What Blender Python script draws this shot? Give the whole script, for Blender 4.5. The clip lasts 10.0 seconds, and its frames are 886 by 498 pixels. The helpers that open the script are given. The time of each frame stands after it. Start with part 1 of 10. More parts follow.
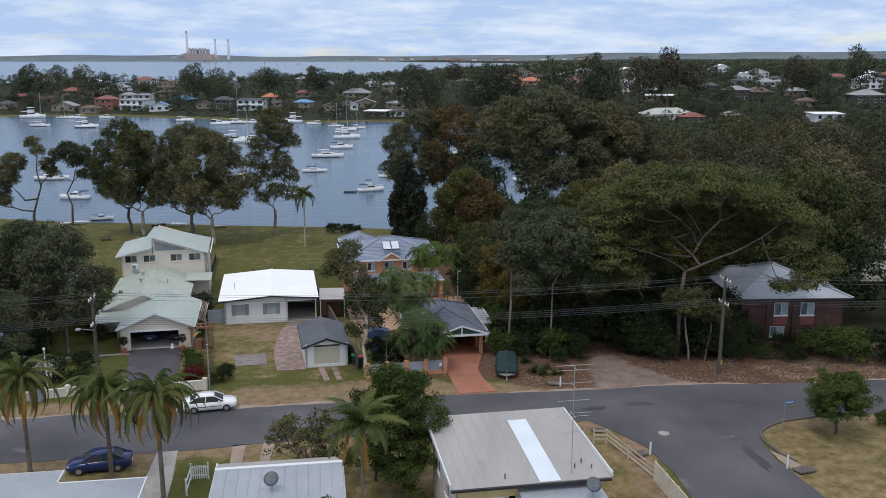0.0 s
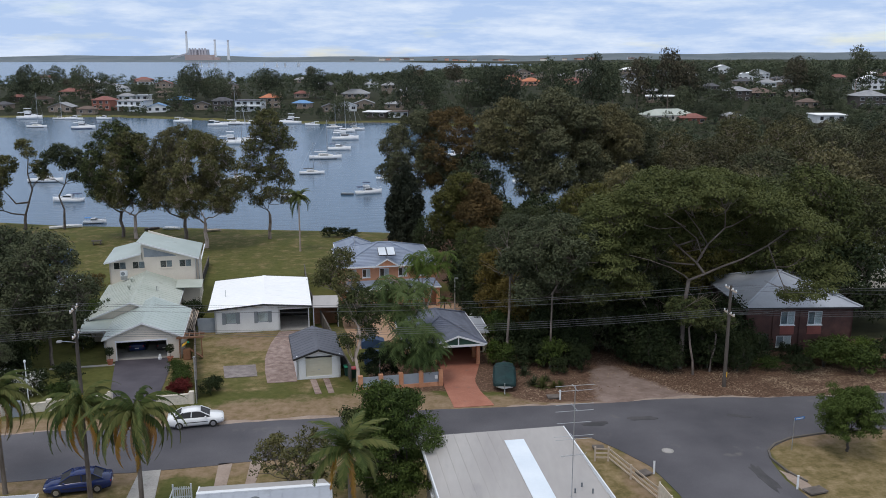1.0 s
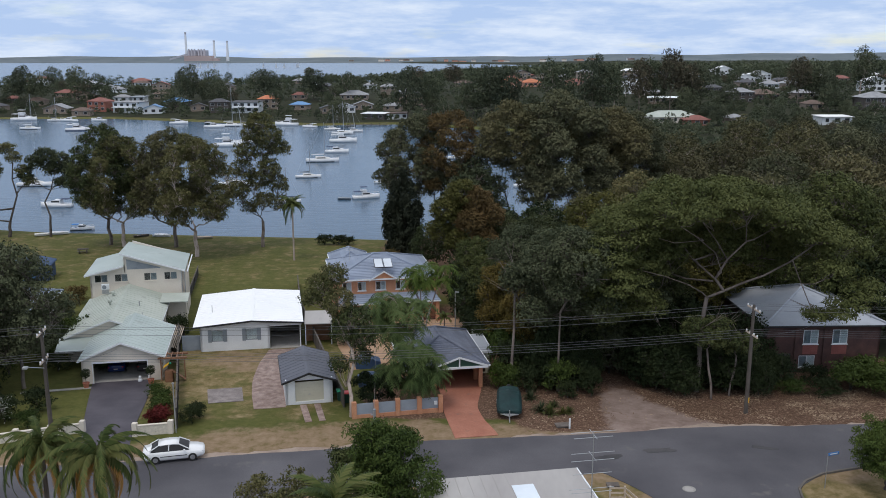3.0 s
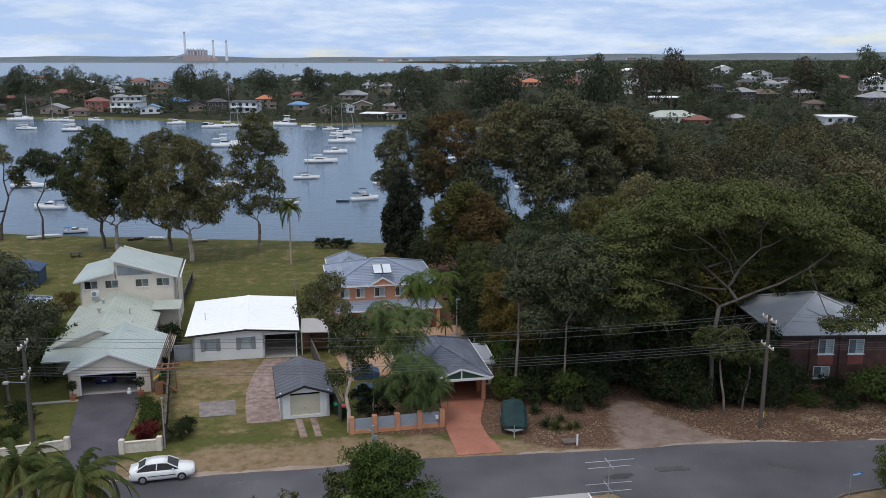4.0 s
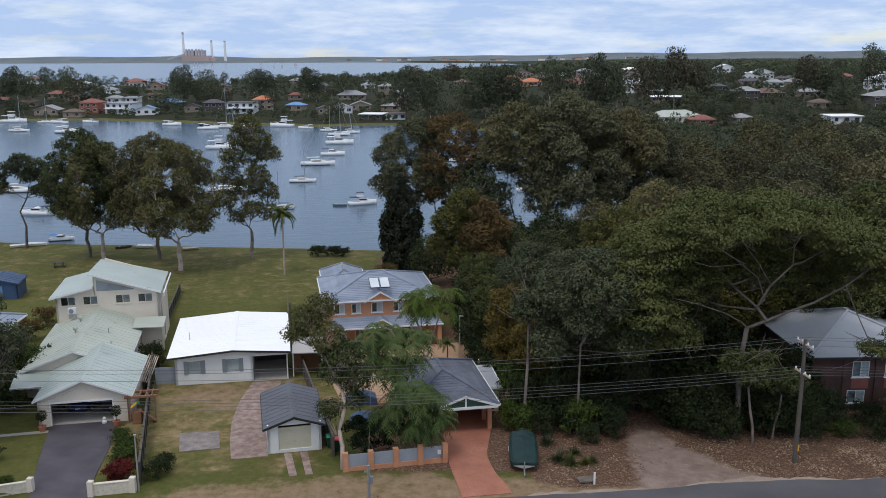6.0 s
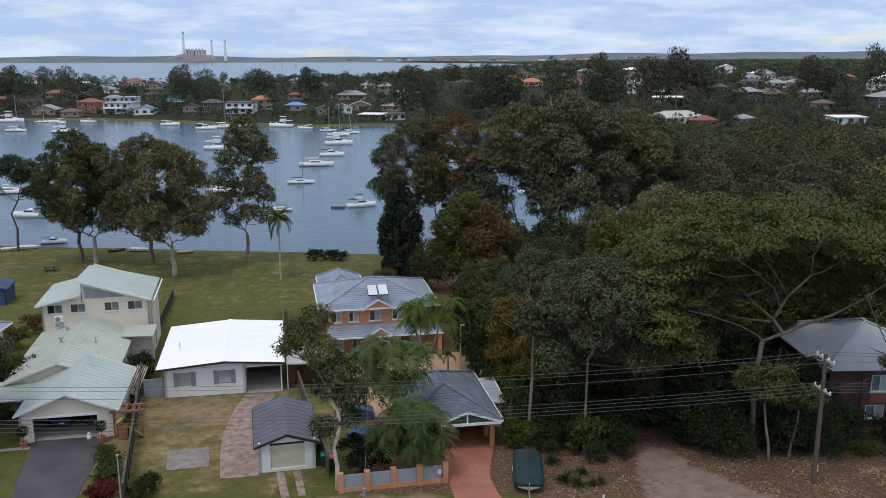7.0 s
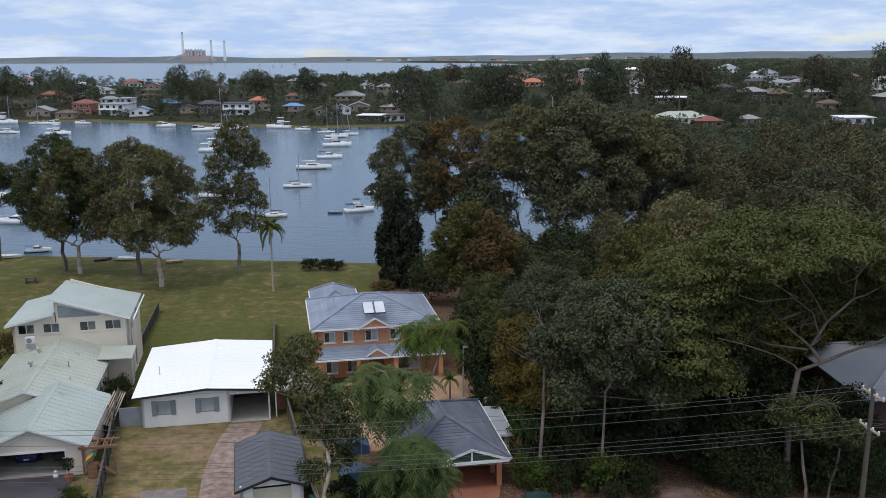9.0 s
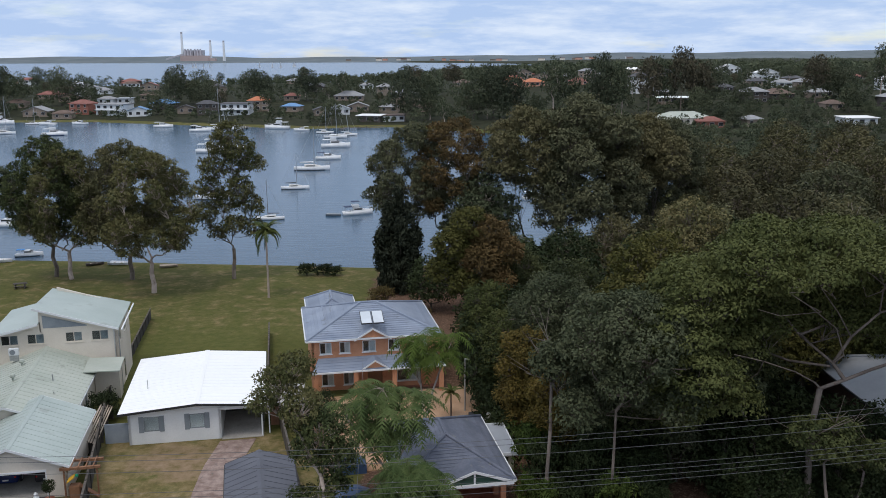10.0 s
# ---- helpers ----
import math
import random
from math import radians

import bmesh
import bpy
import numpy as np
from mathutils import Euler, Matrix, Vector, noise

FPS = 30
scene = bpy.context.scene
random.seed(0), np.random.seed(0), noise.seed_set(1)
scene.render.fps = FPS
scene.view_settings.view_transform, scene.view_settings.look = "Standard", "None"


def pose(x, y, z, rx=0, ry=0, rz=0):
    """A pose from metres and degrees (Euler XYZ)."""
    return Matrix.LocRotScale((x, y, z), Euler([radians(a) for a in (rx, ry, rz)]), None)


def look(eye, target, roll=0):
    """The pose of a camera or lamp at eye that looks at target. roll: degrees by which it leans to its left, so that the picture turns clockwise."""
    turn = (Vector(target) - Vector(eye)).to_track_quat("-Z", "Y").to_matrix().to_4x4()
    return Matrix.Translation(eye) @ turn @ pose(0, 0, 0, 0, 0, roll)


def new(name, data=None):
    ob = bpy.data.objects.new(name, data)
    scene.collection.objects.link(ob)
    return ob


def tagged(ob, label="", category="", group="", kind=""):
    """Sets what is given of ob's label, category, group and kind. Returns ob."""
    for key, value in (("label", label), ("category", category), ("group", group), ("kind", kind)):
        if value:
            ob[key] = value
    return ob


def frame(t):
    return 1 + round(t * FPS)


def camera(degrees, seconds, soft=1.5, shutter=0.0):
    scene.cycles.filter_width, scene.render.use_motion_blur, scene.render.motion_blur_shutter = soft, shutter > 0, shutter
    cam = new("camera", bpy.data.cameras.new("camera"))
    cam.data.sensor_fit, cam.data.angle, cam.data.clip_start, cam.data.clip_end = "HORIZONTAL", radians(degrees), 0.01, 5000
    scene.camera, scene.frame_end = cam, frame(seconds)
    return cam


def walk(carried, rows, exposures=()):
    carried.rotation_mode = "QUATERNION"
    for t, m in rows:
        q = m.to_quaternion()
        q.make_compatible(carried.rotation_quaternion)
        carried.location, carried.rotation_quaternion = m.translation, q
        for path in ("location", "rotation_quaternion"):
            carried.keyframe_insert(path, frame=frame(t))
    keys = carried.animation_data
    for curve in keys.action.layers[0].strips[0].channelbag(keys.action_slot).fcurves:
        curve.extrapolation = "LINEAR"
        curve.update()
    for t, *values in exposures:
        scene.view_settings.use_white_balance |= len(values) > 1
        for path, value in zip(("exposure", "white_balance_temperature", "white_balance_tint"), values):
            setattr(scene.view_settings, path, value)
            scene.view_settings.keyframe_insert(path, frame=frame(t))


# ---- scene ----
cam = camera(53.6, 10.0, soft=0.9)
PATH = [
    (0, (0.399, 0.215, 29.763), (0.392, 2.167, 29.33), 0.0),
    (0.5, (0.616, 1.66, 29.799), (0.609, 3.612, 29.367), 0.0),
    (1, (0.786, 3.124, 29.858), (0.779, 5.076, 29.426), -0.0),
    (1.5, (0.868, 4.641, 29.921), (0.861, 6.594, 29.489), -0.0),
    (2, (0.855, 6.108, 29.93), (0.849, 8.061, 29.499), -0.0),
    (2.5, (0.805, 7.577, 29.897), (0.799, 9.53, 29.467), -0.0),
    (4, (0.524, 12.404, 29.808), (0.52, 14.357, 29.377), -0.0),
    (4.5, (0.447, 14.065, 29.78), (0.444, 16.018, 29.35), 0.0),
    (5, (0.428, 15.725, 29.765), (0.424, 17.678, 29.334), -0.0),
    (5.5, (0.348, 17.387, 29.775), (0.345, 19.34, 29.344), -0.1),
    (5.7, (0.329, 18.043, 29.776), (0.326, 19.996, 29.344), -0.2),
    (7, (0.254, 22.402, 29.698), (0.251, 24.355, 29.266), -0.1),
    (7.5, (0.237, 24.044, 29.65), (0.233, 25.996, 29.218), -0.2),
    (8, (0.19, 25.692, 29.639), (0.187, 27.645, 29.207), -0.2),
    (8.5, (0.113, 27.339, 29.668), (0.11, 29.292, 29.235), -0.1),
    (9, (0.132, 28.999, 29.688), (0.129, 30.952, 29.256), -0.2),
    (9.5, (0.113, 30.712, 29.67), (0.11, 32.665, 29.238), -0.2),
    (10, (0.03, 32.384, 29.668), (0.028, 34.336, 29.236), -0.2),
]
walk(cam, [(t, look(eye, target, roll)) for t, eye, target, roll in PATH])


# ---- daylight: a bright, mostly clouded sky with a weak, wide sun ----
SUN_EL, SUN_AZ = 66.0, 205.0
world = bpy.data.worlds.new("sky")
scene.world = world
world.use_nodes = True
wn, wl = world.node_tree.nodes, world.node_tree.links
wn.clear()
w_out = wn.new("ShaderNodeOutputWorld")
w_bg = wn.new("ShaderNodeBackground")
w_sky = wn.new("ShaderNodeTexSky")
w_sky.sky_type = "NISHITA"
w_sky.sun_disc = False
w_sky.sun_elevation, w_sky.sun_rotation = radians(SUN_EL), radians(SUN_AZ)
w_sky.altitude, w_sky.air_density, w_sky.dust_density, w_sky.ozone_density = 20, 1.0, 0.2, 3.0
w_bg.inputs["Strength"].default_value = 0.12
w_co = wn.new("ShaderNodeTexCoord")
w_map = wn.new("ShaderNodeMapping")
w_map.inputs["Scale"].default_value = (3.0, 3.0, 16.0)
w_map.inputs["Location"].default_value = (0.3, 0.1, 0.4)
w_no = wn.new("ShaderNodeTexNoise")
w_no.inputs["Scale"].default_value, w_no.inputs["Detail"].default_value = 2.4, 8.0
w_no.inputs["Roughness"].default_value = 0.55
w_ra = wn.new("ShaderNodeValToRGB")
w_ra.color_ramp.elements[0].position, w_ra.color_ramp.elements[1].position = 0.18, 0.42
w_mix = wn.new("ShaderNodeMix")
w_mix.data_type = "RGBA"
w_cl = wn.new("ShaderNodeMix")
w_cl.data_type = "RGBA"
w_n2 = wn.new("ShaderNodeTexNoise")
w_n2.inputs["Scale"].default_value, w_n2.inputs["Detail"].default_value, w_n2.inputs["Roughness"].default_value = 3.4, 12.0, 0.62
wl.new(w_co.outputs["Generated"], w_map.inputs["Vector"])
wl.new(w_map.outputs["Vector"], w_no.inputs["Vector"])
wl.new(w_map.outputs["Vector"], w_n2.inputs["Vector"])
wl.new(w_no.outputs["Fac"], w_ra.inputs["Fac"])
w_r2 = wn.new("ShaderNodeValToRGB")
w_r2.color_ramp.elements[0].position, w_r2.color_ramp.elements[1].position = 0.42, 0.66
wl.new(w_n2.outputs["Fac"], w_r2.inputs["Fac"])
wl.new(w_r2.outputs["Color"], w_cl.inputs["Factor"])
w_cl.inputs["A"].default_value = (3.75, 5.0, 7.3, 1)
w_cl.inputs["B"].default_value = (5.9, 6.75, 8.1, 1)
wl.new(w_ra.outputs["Color"], w_mix.inputs["Factor"])
wl.new(w_sky.outputs["Color"], w_mix.inputs["A"])
# the cloud is blue-grey low down and thicker, whiter towards the zenith
w_sep, w_up, w_zen = wn.new("ShaderNodeSeparateXYZ"), wn.new("ShaderNodeMapRange"), wn.new("ShaderNodeMix")
w_zen.data_type = "RGBA"
w_up.interpolation_type = "SMOOTHSTEP"
w_up.inputs["From Min"].default_value, w_up.inputs["From Max"].default_value = 0.1, 0.6
wl.new(w_co.outputs["Generated"], w_sep.inputs["Vector"])
wl.new(w_sep.outputs["Z"], w_up.inputs["Value"])
wl.new(w_up.outputs["Result"], w_zen.inputs["Factor"])
wl.new(w_cl.outputs["Result"], w_zen.inputs["A"])
w_zen.inputs["B"].default_value = (6.9, 7.4, 8.3, 1)
wl.new(w_zen.outputs["Result"], w_mix.inputs["B"])
wl.new(w_mix.outputs["Result"], w_bg.inputs["Color"])
wl.new(w_bg.outputs["Background"], w_out.inputs["Surface"])

sun = new("sun", bpy.data.lights.new("sun", "SUN"))
sun.data.energy, sun.data.angle, sun.data.color = 1.0, radians(14), (1.0, 0.925, 0.84)
_a, _e = radians(SUN_AZ), radians(SUN_EL)
SUN_DIR = Vector((math.sin(_a) * math.cos(_e), math.cos(_a) * math.cos(_e), math.sin(_e)))
sun.matrix_world = Matrix.Translation((0, 0, 200)) @ (-SUN_DIR).to_track_quat("-Z", "Y").to_matrix().to_4x4()
scene.view_settings.exposure = 0.0


# ---- materials ----
def surface(name, c1, c2, big=0.3, fine=6.0, rough=0.8, bump=0.2, metal=0.0, c3=None, spot=0.0, per_piece=0.0, spec=0.5, stretch=(1, 1, 1), grain=0.28):
    """Two colours mixed by a broad noise, broken by a fine one, with stains of c3 and a fine relief."""
    m = bpy.data.materials.new(name)
    m.use_nodes = True
    n, l = m.node_tree.nodes, m.node_tree.links
    b = n["Principled BSDF"]
    b.inputs["Roughness"].default_value, b.inputs["Metallic"].default_value = rough, metal
    b.inputs["Specular IOR Level"].default_value = spec
    geo = n.new("ShaderNodeNewGeometry")
    mp = n.new("ShaderNodeMapping")
    mp.inputs["Scale"].default_value = stretch
    l.new(geo.outputs["Position"], mp.inputs["Vector"])
    broad, small = n.new("ShaderNodeTexNoise"), n.new("ShaderNodeTexNoise")
    broad.inputs["Scale"].default_value, broad.inputs["Detail"].default_value = big, 5.0
    small.inputs["Scale"].default_value, small.inputs["Detail"].default_value = fine, 4.0
    for t in (broad, small):
        l.new(mp.outputs["Vector"], t.inputs["Vector"])
    ramp = n.new("ShaderNodeValToRGB")
    ramp.color_ramp.elements[0].position, ramp.color_ramp.elements[1].position = 0.35, 0.65
    ramp.color_ramp.elements[0].color, ramp.color_ramp.elements[1].color = (*c1, 1), (*c2, 1)
    l.new(broad.outputs["Fac"], ramp.inputs["Fac"])
    hue = n.new("ShaderNodeHueSaturation")
    l.new(ramp.outputs["Color"], hue.inputs["Color"])
    val = n.new("ShaderNodeMapRange")
    val.inputs["To Min"].default_value, val.inputs["To Max"].default_value = 1 - grain, 1 + grain
    l.new(small.outputs["Fac"], val.inputs["Value"])
    value = val.outputs["Result"]
    if per_piece:
        inf, mr, mu = n.new("ShaderNodeObjectInfo"), n.new("ShaderNodeMapRange"), n.new("ShaderNodeMath")
        mr.inputs["To Min"].default_value, mr.inputs["To Max"].default_value = 1 - per_piece, 1 + per_piece
        mu.operation = "MULTIPLY"
        l.new(inf.outputs["Random"], mr.inputs["Value"])
        l.new(mr.outputs["Result"], mu.inputs[0])
        l.new(value, mu.inputs[1])
        value = mu.outputs["Value"]
    l.new(value, hue.inputs["Value"])
    col = hue.outputs["Color"]
    if c3:
        st, sr, mx = n.new("ShaderNodeTexNoise"), n.new("ShaderNodeValToRGB"), n.new("ShaderNodeMix")
        st.inputs["Scale"].default_value, st.inputs["Detail"].default_value = big * 2.7, 8.0
        sr.color_ramp.elements[0].position, sr.color_ramp.elements[1].position = 0.62 - spot, 0.72 - spot
        mx.data_type = "RGBA"
        l.new(mp.outputs["Vector"], st.inputs["Vector"])
        l.new(st.outputs["Fac"], sr.inputs["Fac"])
        l.new(sr.outputs["Color"], mx.inputs["Factor"])
        l.new(col, mx.inputs["A"])
        mx.inputs["B"].default_value = (*c3, 1)
        col = mx.outputs["Result"]
    l.new(col, b.inputs["Base Color"])
    if bump:
        bp = n.new("ShaderNodeBump")
        bp.inputs["Strength"].default_value, bp.inputs["Distance"].default_value = bump, 0.03
        l.new(small.outputs["Fac"], bp.inputs["Height"])
        l.new(bp.outputs["Normal"], b.inputs["Normal"])
    return m


def leafage(name, c1, c2, c3, through_light=0.12):
    """Leaves: each one takes its own tone between three colours, broad patches shift it, and some light passes."""
    m = bpy.data.materials.new(name)
    m.use_nodes = True
    n, l = m.node_tree.nodes, m.node_tree.links
    b, out = n["Principled BSDF"], n["Material Output"]
    b.inputs["Roughness"].default_value = 0.7
    b.inputs["Specular IOR Level"].default_value = 0.12
    geo, inf = n.new("ShaderNodeNewGeometry"), n.new("ShaderNodeObjectInfo")
    no = n.new("ShaderNodeTexNoise")
    no.inputs["Scale"].default_value, no.inputs["Detail"].default_value = 0.35, 3.0
    l.new(geo.outputs["Position"], no.inputs["Vector"])
    a1, a2 = n.new("ShaderNodeMath"), n.new("ShaderNodeMath")
    a1.operation = a2.operation = "MULTIPLY_ADD"
    l.new(geo.outputs["Random Per Island"], a1.inputs[0])
    a1.inputs[1].default_value = 0.34
    l.new(no.outputs["Fac"], a1.inputs[2])
    l.new(inf.outputs["Random"], a2.inputs[0])
    a2.inputs[1].default_value = 0.28
    l.new(a1.outputs["Value"], a2.inputs[2])
    ramp = n.new("ShaderNodeValToRGB")
    e = ramp.color_ramp.elements
    e[0].position, e[1].position = 0.40, 1.2
    e[0].color, e[1].color = (*c1, 1), (*c3, 1)
    mid = e.new(0.72)
    mid.color = (*c2, 1)
    e[2].position = 1.0
    l.new(a2.outputs["Value"], ramp.inputs["Fac"])
    l.new(ramp.outputs["Color"], b.inputs["Base Color"])
    tr, mx = n.new("ShaderNodeBsdfTranslucent"), n.new("ShaderNodeMixShader")
    l.new(ramp.outputs["Color"], tr.inputs["Color"])
    mx.inputs["Fac"].default_value = through_light
    l.new(b.outputs["BSDF"], mx.inputs[1])
    l.new(tr.outputs["BSDF"], mx.inputs[2])
    l.new(mx.outputs["Shader"], out.inputs["Surface"])
    return m


def clear_glass(name, tint=(0.8, 0.88, 0.9)):
    m = bpy.data.materials.new(name)
    m.use_nodes = True
    b = m.node_tree.nodes["Principled BSDF"]
    b.inputs["Base Color"].default_value = (*tint, 1)
    b.inputs["Roughness"].default_value, b.inputs["Transmission Weight"].default_value = 0.03, 1.0
    b.inputs["IOR"].default_value = 1.45
    return m


M = {
    "asphalt": surface("asphalt", (0.062, 0.060, 0.070), (0.113, 0.109, 0.121), 0.12, 14, 0.9, 0.4, c3=(0.15, 0.14, 0.135), spot=-0.02, grain=0.2),
    "patch": surface("asphalt_patch", (0.048, 0.047, 0.051), (0.080, 0.077, 0.080), 0.6, 14, 0.9, 0.4),
    "slate_blue": surface("blue_grey_steel", (0.20, 0.245, 0.33), (0.26, 0.305, 0.39), 0.25, 4, 0.5, 0.08, grain=0.07),
    "dark_drive": surface("dark_concrete", (0.058, 0.052, 0.066), (0.088, 0.078, 0.095), 0.5, 9, 0.75, 0.2, grain=0.16),
    "concrete": surface("concrete", (0.30, 0.29, 0.27), (0.40, 0.38, 0.36), 0.6, 9, 0.85, 0.3, c3=(0.2, 0.19, 0.17)),
    "paver": surface("worn_pavers", (0.20, 0.135, 0.115), (0.35, 0.265, 0.235), 1.6, 7, 0.85, 0.5, c3=(0.15, 0.13, 0.12), per_piece=0.2),
    "terracotta": surface("terracotta_pavers", (0.34, 0.13, 0.085), (0.42, 0.18, 0.12), 0.5, 7, 0.85, 0.3, c3=(0.25, 0.13, 0.1), per_piece=0.12),
    "worn_pad": surface("worn_grey_pad", (0.17, 0.145, 0.14), (0.27, 0.235, 0.225), 1.4, 8, 0.9, 0.4, c3=(0.13, 0.11, 0.10)),
    "pit_stone": surface("stained_pit_concrete", (0.10, 0.085, 0.075), (0.17, 0.145, 0.13), 1.2, 9, 0.9, 0.3),
    "sand": surface("pinkish_sand", (0.27, 0.205, 0.165), (0.36, 0.285, 0.235), 0.6, 9, 0.95, 0.4, c3=(0.20, 0.155, 0.11)),
    "courtyard": surface("tan_gravel_court", (0.36, 0.22, 0.13), (0.44, 0.29, 0.19), 0.5, 9, 0.9, 0.4, c3=(0.25, 0.17, 0.11)),
    "cream": surface("cream_render", (0.66, 0.60, 0.52), (0.72, 0.66, 0.58), 0.5, 8, 0.8, 0.15, grain=0.08),
    "cream_block": surface("cream_block", (0.60, 0.55, 0.47), (0.68, 0.63, 0.55), 0.7, 6, 0.85, 0.3, c3=(0.42, 0.38, 0.32)),
    "white": surface("white_paint", (0.70, 0.72, 0.74), (0.76, 0.78, 0.80), 0.6, 8, 0.6, 0.1, grain=0.08),
    "white_roof": surface("white_roof_paint", (0.90, 0.91, 0.92), (0.93, 0.935, 0.94), 0.2, 4, 0.45, 0.05, grain=0.03),
    "green_roof": surface("pale_green_steel", (0.36, 0.42, 0.40), (0.42, 0.48, 0.46), 0.25, 5, 0.45, 0.08, c3=(0.33, 0.37, 0.35), grain=0.06),
    "old_green": surface("weathered_green_steel", (0.38, 0.42, 0.37), (0.45, 0.48, 0.43), 0.3, 5, 0.55, 0.1, c3=(0.32, 0.34, 0.30), grain=0.1),
    "grey_roof": surface("weathered_zinc_roof", (0.335, 0.315, 0.305), (0.42, 0.40, 0.385), 0.22, 3, 0.55, 0.1, c3=(0.28, 0.27, 0.27), stretch=(1, 0.25, 1), grain=0.1),
    "pale_roof": surface("pale_grey_steel", (0.30, 0.325, 0.37), (0.37, 0.395, 0.44), 0.25, 4, 0.5, 0.08, c3=(0.28, 0.30, 0.33), grain=0.07),
    "slate_roof": surface("charcoal_steel", (0.075, 0.078, 0.10), (0.10, 0.105, 0.13), 0.4, 5, 0.5, 0.1, grain=0.08),
    "tile_blue": surface("blue_grey_tile", (0.19, 0.23, 0.31), (0.25, 0.29, 0.37), 0.4, 6, 0.6, 0.25, per_piece=0.1, c3=(0.16, 0.18, 0.22), grain=0.12),
    "tile_dark": surface("dark_blue_tile", (0.10, 0.115, 0.16), (0.15, 0.165, 0.215), 0.7, 5, 0.65, 0.3, per_piece=0.1, c3=(0.20, 0.20, 0.20), spot=-0.03),
    "brick": surface("peach_brick", (0.48, 0.22, 0.12), (0.57, 0.29, 0.17), 0.9, 12, 0.85, 0.3),
    "brown_brick": surface("brown_brick", (0.060, 0.030, 0.027), (0.092, 0.044, 0.038), 1.2, 14, 0.85, 0.3),
    "red_panel": surface("dark_red_panel", (0.19, 0.06, 0.05), (0.24, 0.08, 0.065), 1.0, 8, 0.7, 0.1),
    "red_brick": surface("red_brick", (0.27, 0.10, 0.075), (0.34, 0.14, 0.10), 1.5, 14, 0.85, 0.3),
    "yellow": surface("yellow_render", (0.58, 0.46, 0.24), (0.66, 0.54, 0.30), 0.8, 8, 0.8, 0.15, grain=0.1),
    "beige": surface("beige_steel", (0.52, 0.50, 0.40), (0.58, 0.56, 0.46), 0.6, 5, 0.6, 0.1, grain=0.06),
    "kerb": surface("dark_kerb_concrete", (0.093, 0.083, 0.073), (0.143, 0.125, 0.109), 0.6, 9, 0.85, 0.3),
    "black": surface("black_trim", (0.018, 0.018, 0.02), (0.03, 0.03, 0.034), 0.8, 8, 0.6, 0.1, grain=0.1),
    # dark tone with the shade of unlit rooms and bays in its colour
    "dim": surface("painted_dim_interior", (0.05, 0.048, 0.045), (0.08, 0.075, 0.07), 0.6, 5, 0.9, 0.1),
    "grey_panel": surface("blue_grey_panel", (0.24, 0.28, 0.33), (0.30, 0.34, 0.39), 0.8, 6, 0.6, 0.1, per_piece=0.08, grain=0.08),
    "shutter": surface("grey_shutter", (0.20, 0.23, 0.26), (0.26, 0.29, 0.32), 0.8, 6, 0.6, 0.1, grain=0.08),
    "timber": surface("grey_timber", (0.068, 0.058, 0.050), (0.118, 0.10, 0.085), 0.8, 9, 0.85, 0.4, stretch=(3, 3, 0.5), per_piece=0.15),
    "dark_timber": surface("dark_fence_timber", (0.035, 0.033, 0.032), (0.06, 0.055, 0.05), 0.8, 9, 0.85, 0.4, per_piece=0.15),
    "brown_timber": surface("brown_timber", (0.18, 0.085, 0.045), (0.26, 0.13, 0.07), 0.8, 9, 0.8, 0.3),
    "light_timber": surface("bleached_timber", (0.45, 0.37, 0.30), (0.56, 0.47, 0.39), 0.8, 9, 0.85, 0.3, per_piece=0.15),
    "bark": surface("grey_brown_bark", (0.10, 0.08, 0.065), (0.19, 0.16, 0.135), 1.4, 7, 0.9, 0.8, stretch=(2, 2, 0.5)),
    "pale_bark": surface("pale_smooth_bark", (0.34, 0.27, 0.23), (0.47, 0.39, 0.34), 0.7, 5, 0.8, 0.4, c3=(0.20, 0.15, 0.12), stretch=(1.5, 1.5, 0.4)),
    "limb_bark": surface("pinkish_grey_bark", (0.090, 0.072, 0.063), (0.175, 0.145, 0.126), 0.7, 5, 0.8, 0.4, c3=(0.12, 0.08, 0.065), stretch=(1.5, 1.5, 0.4)),
    "dark_bark": surface("dark_bark", (0.05, 0.042, 0.035), (0.09, 0.075, 0.065), 1.4, 7, 0.95, 0.8, stretch=(2, 2, 0.5)),
    "steel": surface("galvanised_steel", (0.42, 0.43, 0.44), (0.52, 0.53, 0.54), 1.2, 8, 0.45, 0.1, metal=0.7),
    "wire": surface("wire", (0.13, 0.13, 0.135), (0.17, 0.17, 0.175), 1.0, 5, 0.55, 0.0),
    "car_white": surface("white_car_paint", (0.80, 0.81, 0.82), (0.84, 0.85, 0.86), 0.4, 3, 0.18, 0.0, grain=0.03),
    "car_blue": surface("dark_blue_car_paint", (0.012, 0.025, 0.10), (0.018, 0.035, 0.14), 0.4, 3, 0.18, 0.0, grain=0.05),
    "rubber": surface("rubber", (0.015, 0.015, 0.016), (0.025, 0.025, 0.026), 2, 9, 0.85, 0.2),
    "alloy": surface("alloy", (0.5, 0.5, 0.52), (0.58, 0.58, 0.6), 2, 9, 0.35, 0.0, metal=0.8, grain=0.05),
    "lamp_red": surface("red_lens", (0.35, 0.02, 0.02), (0.42, 0.03, 0.03), 2, 9, 0.25, 0.0),
    "lamp_clear": surface("clear_lens", (0.6, 0.62, 0.64), (0.7, 0.72, 0.74), 2, 9, 0.15, 0.0),
    "tarp_green": surface("dark_green_canvas", (0.003, 0.022, 0.024), (0.006, 0.036, 0.037), 0.9, 5, 0.75, 0.5),
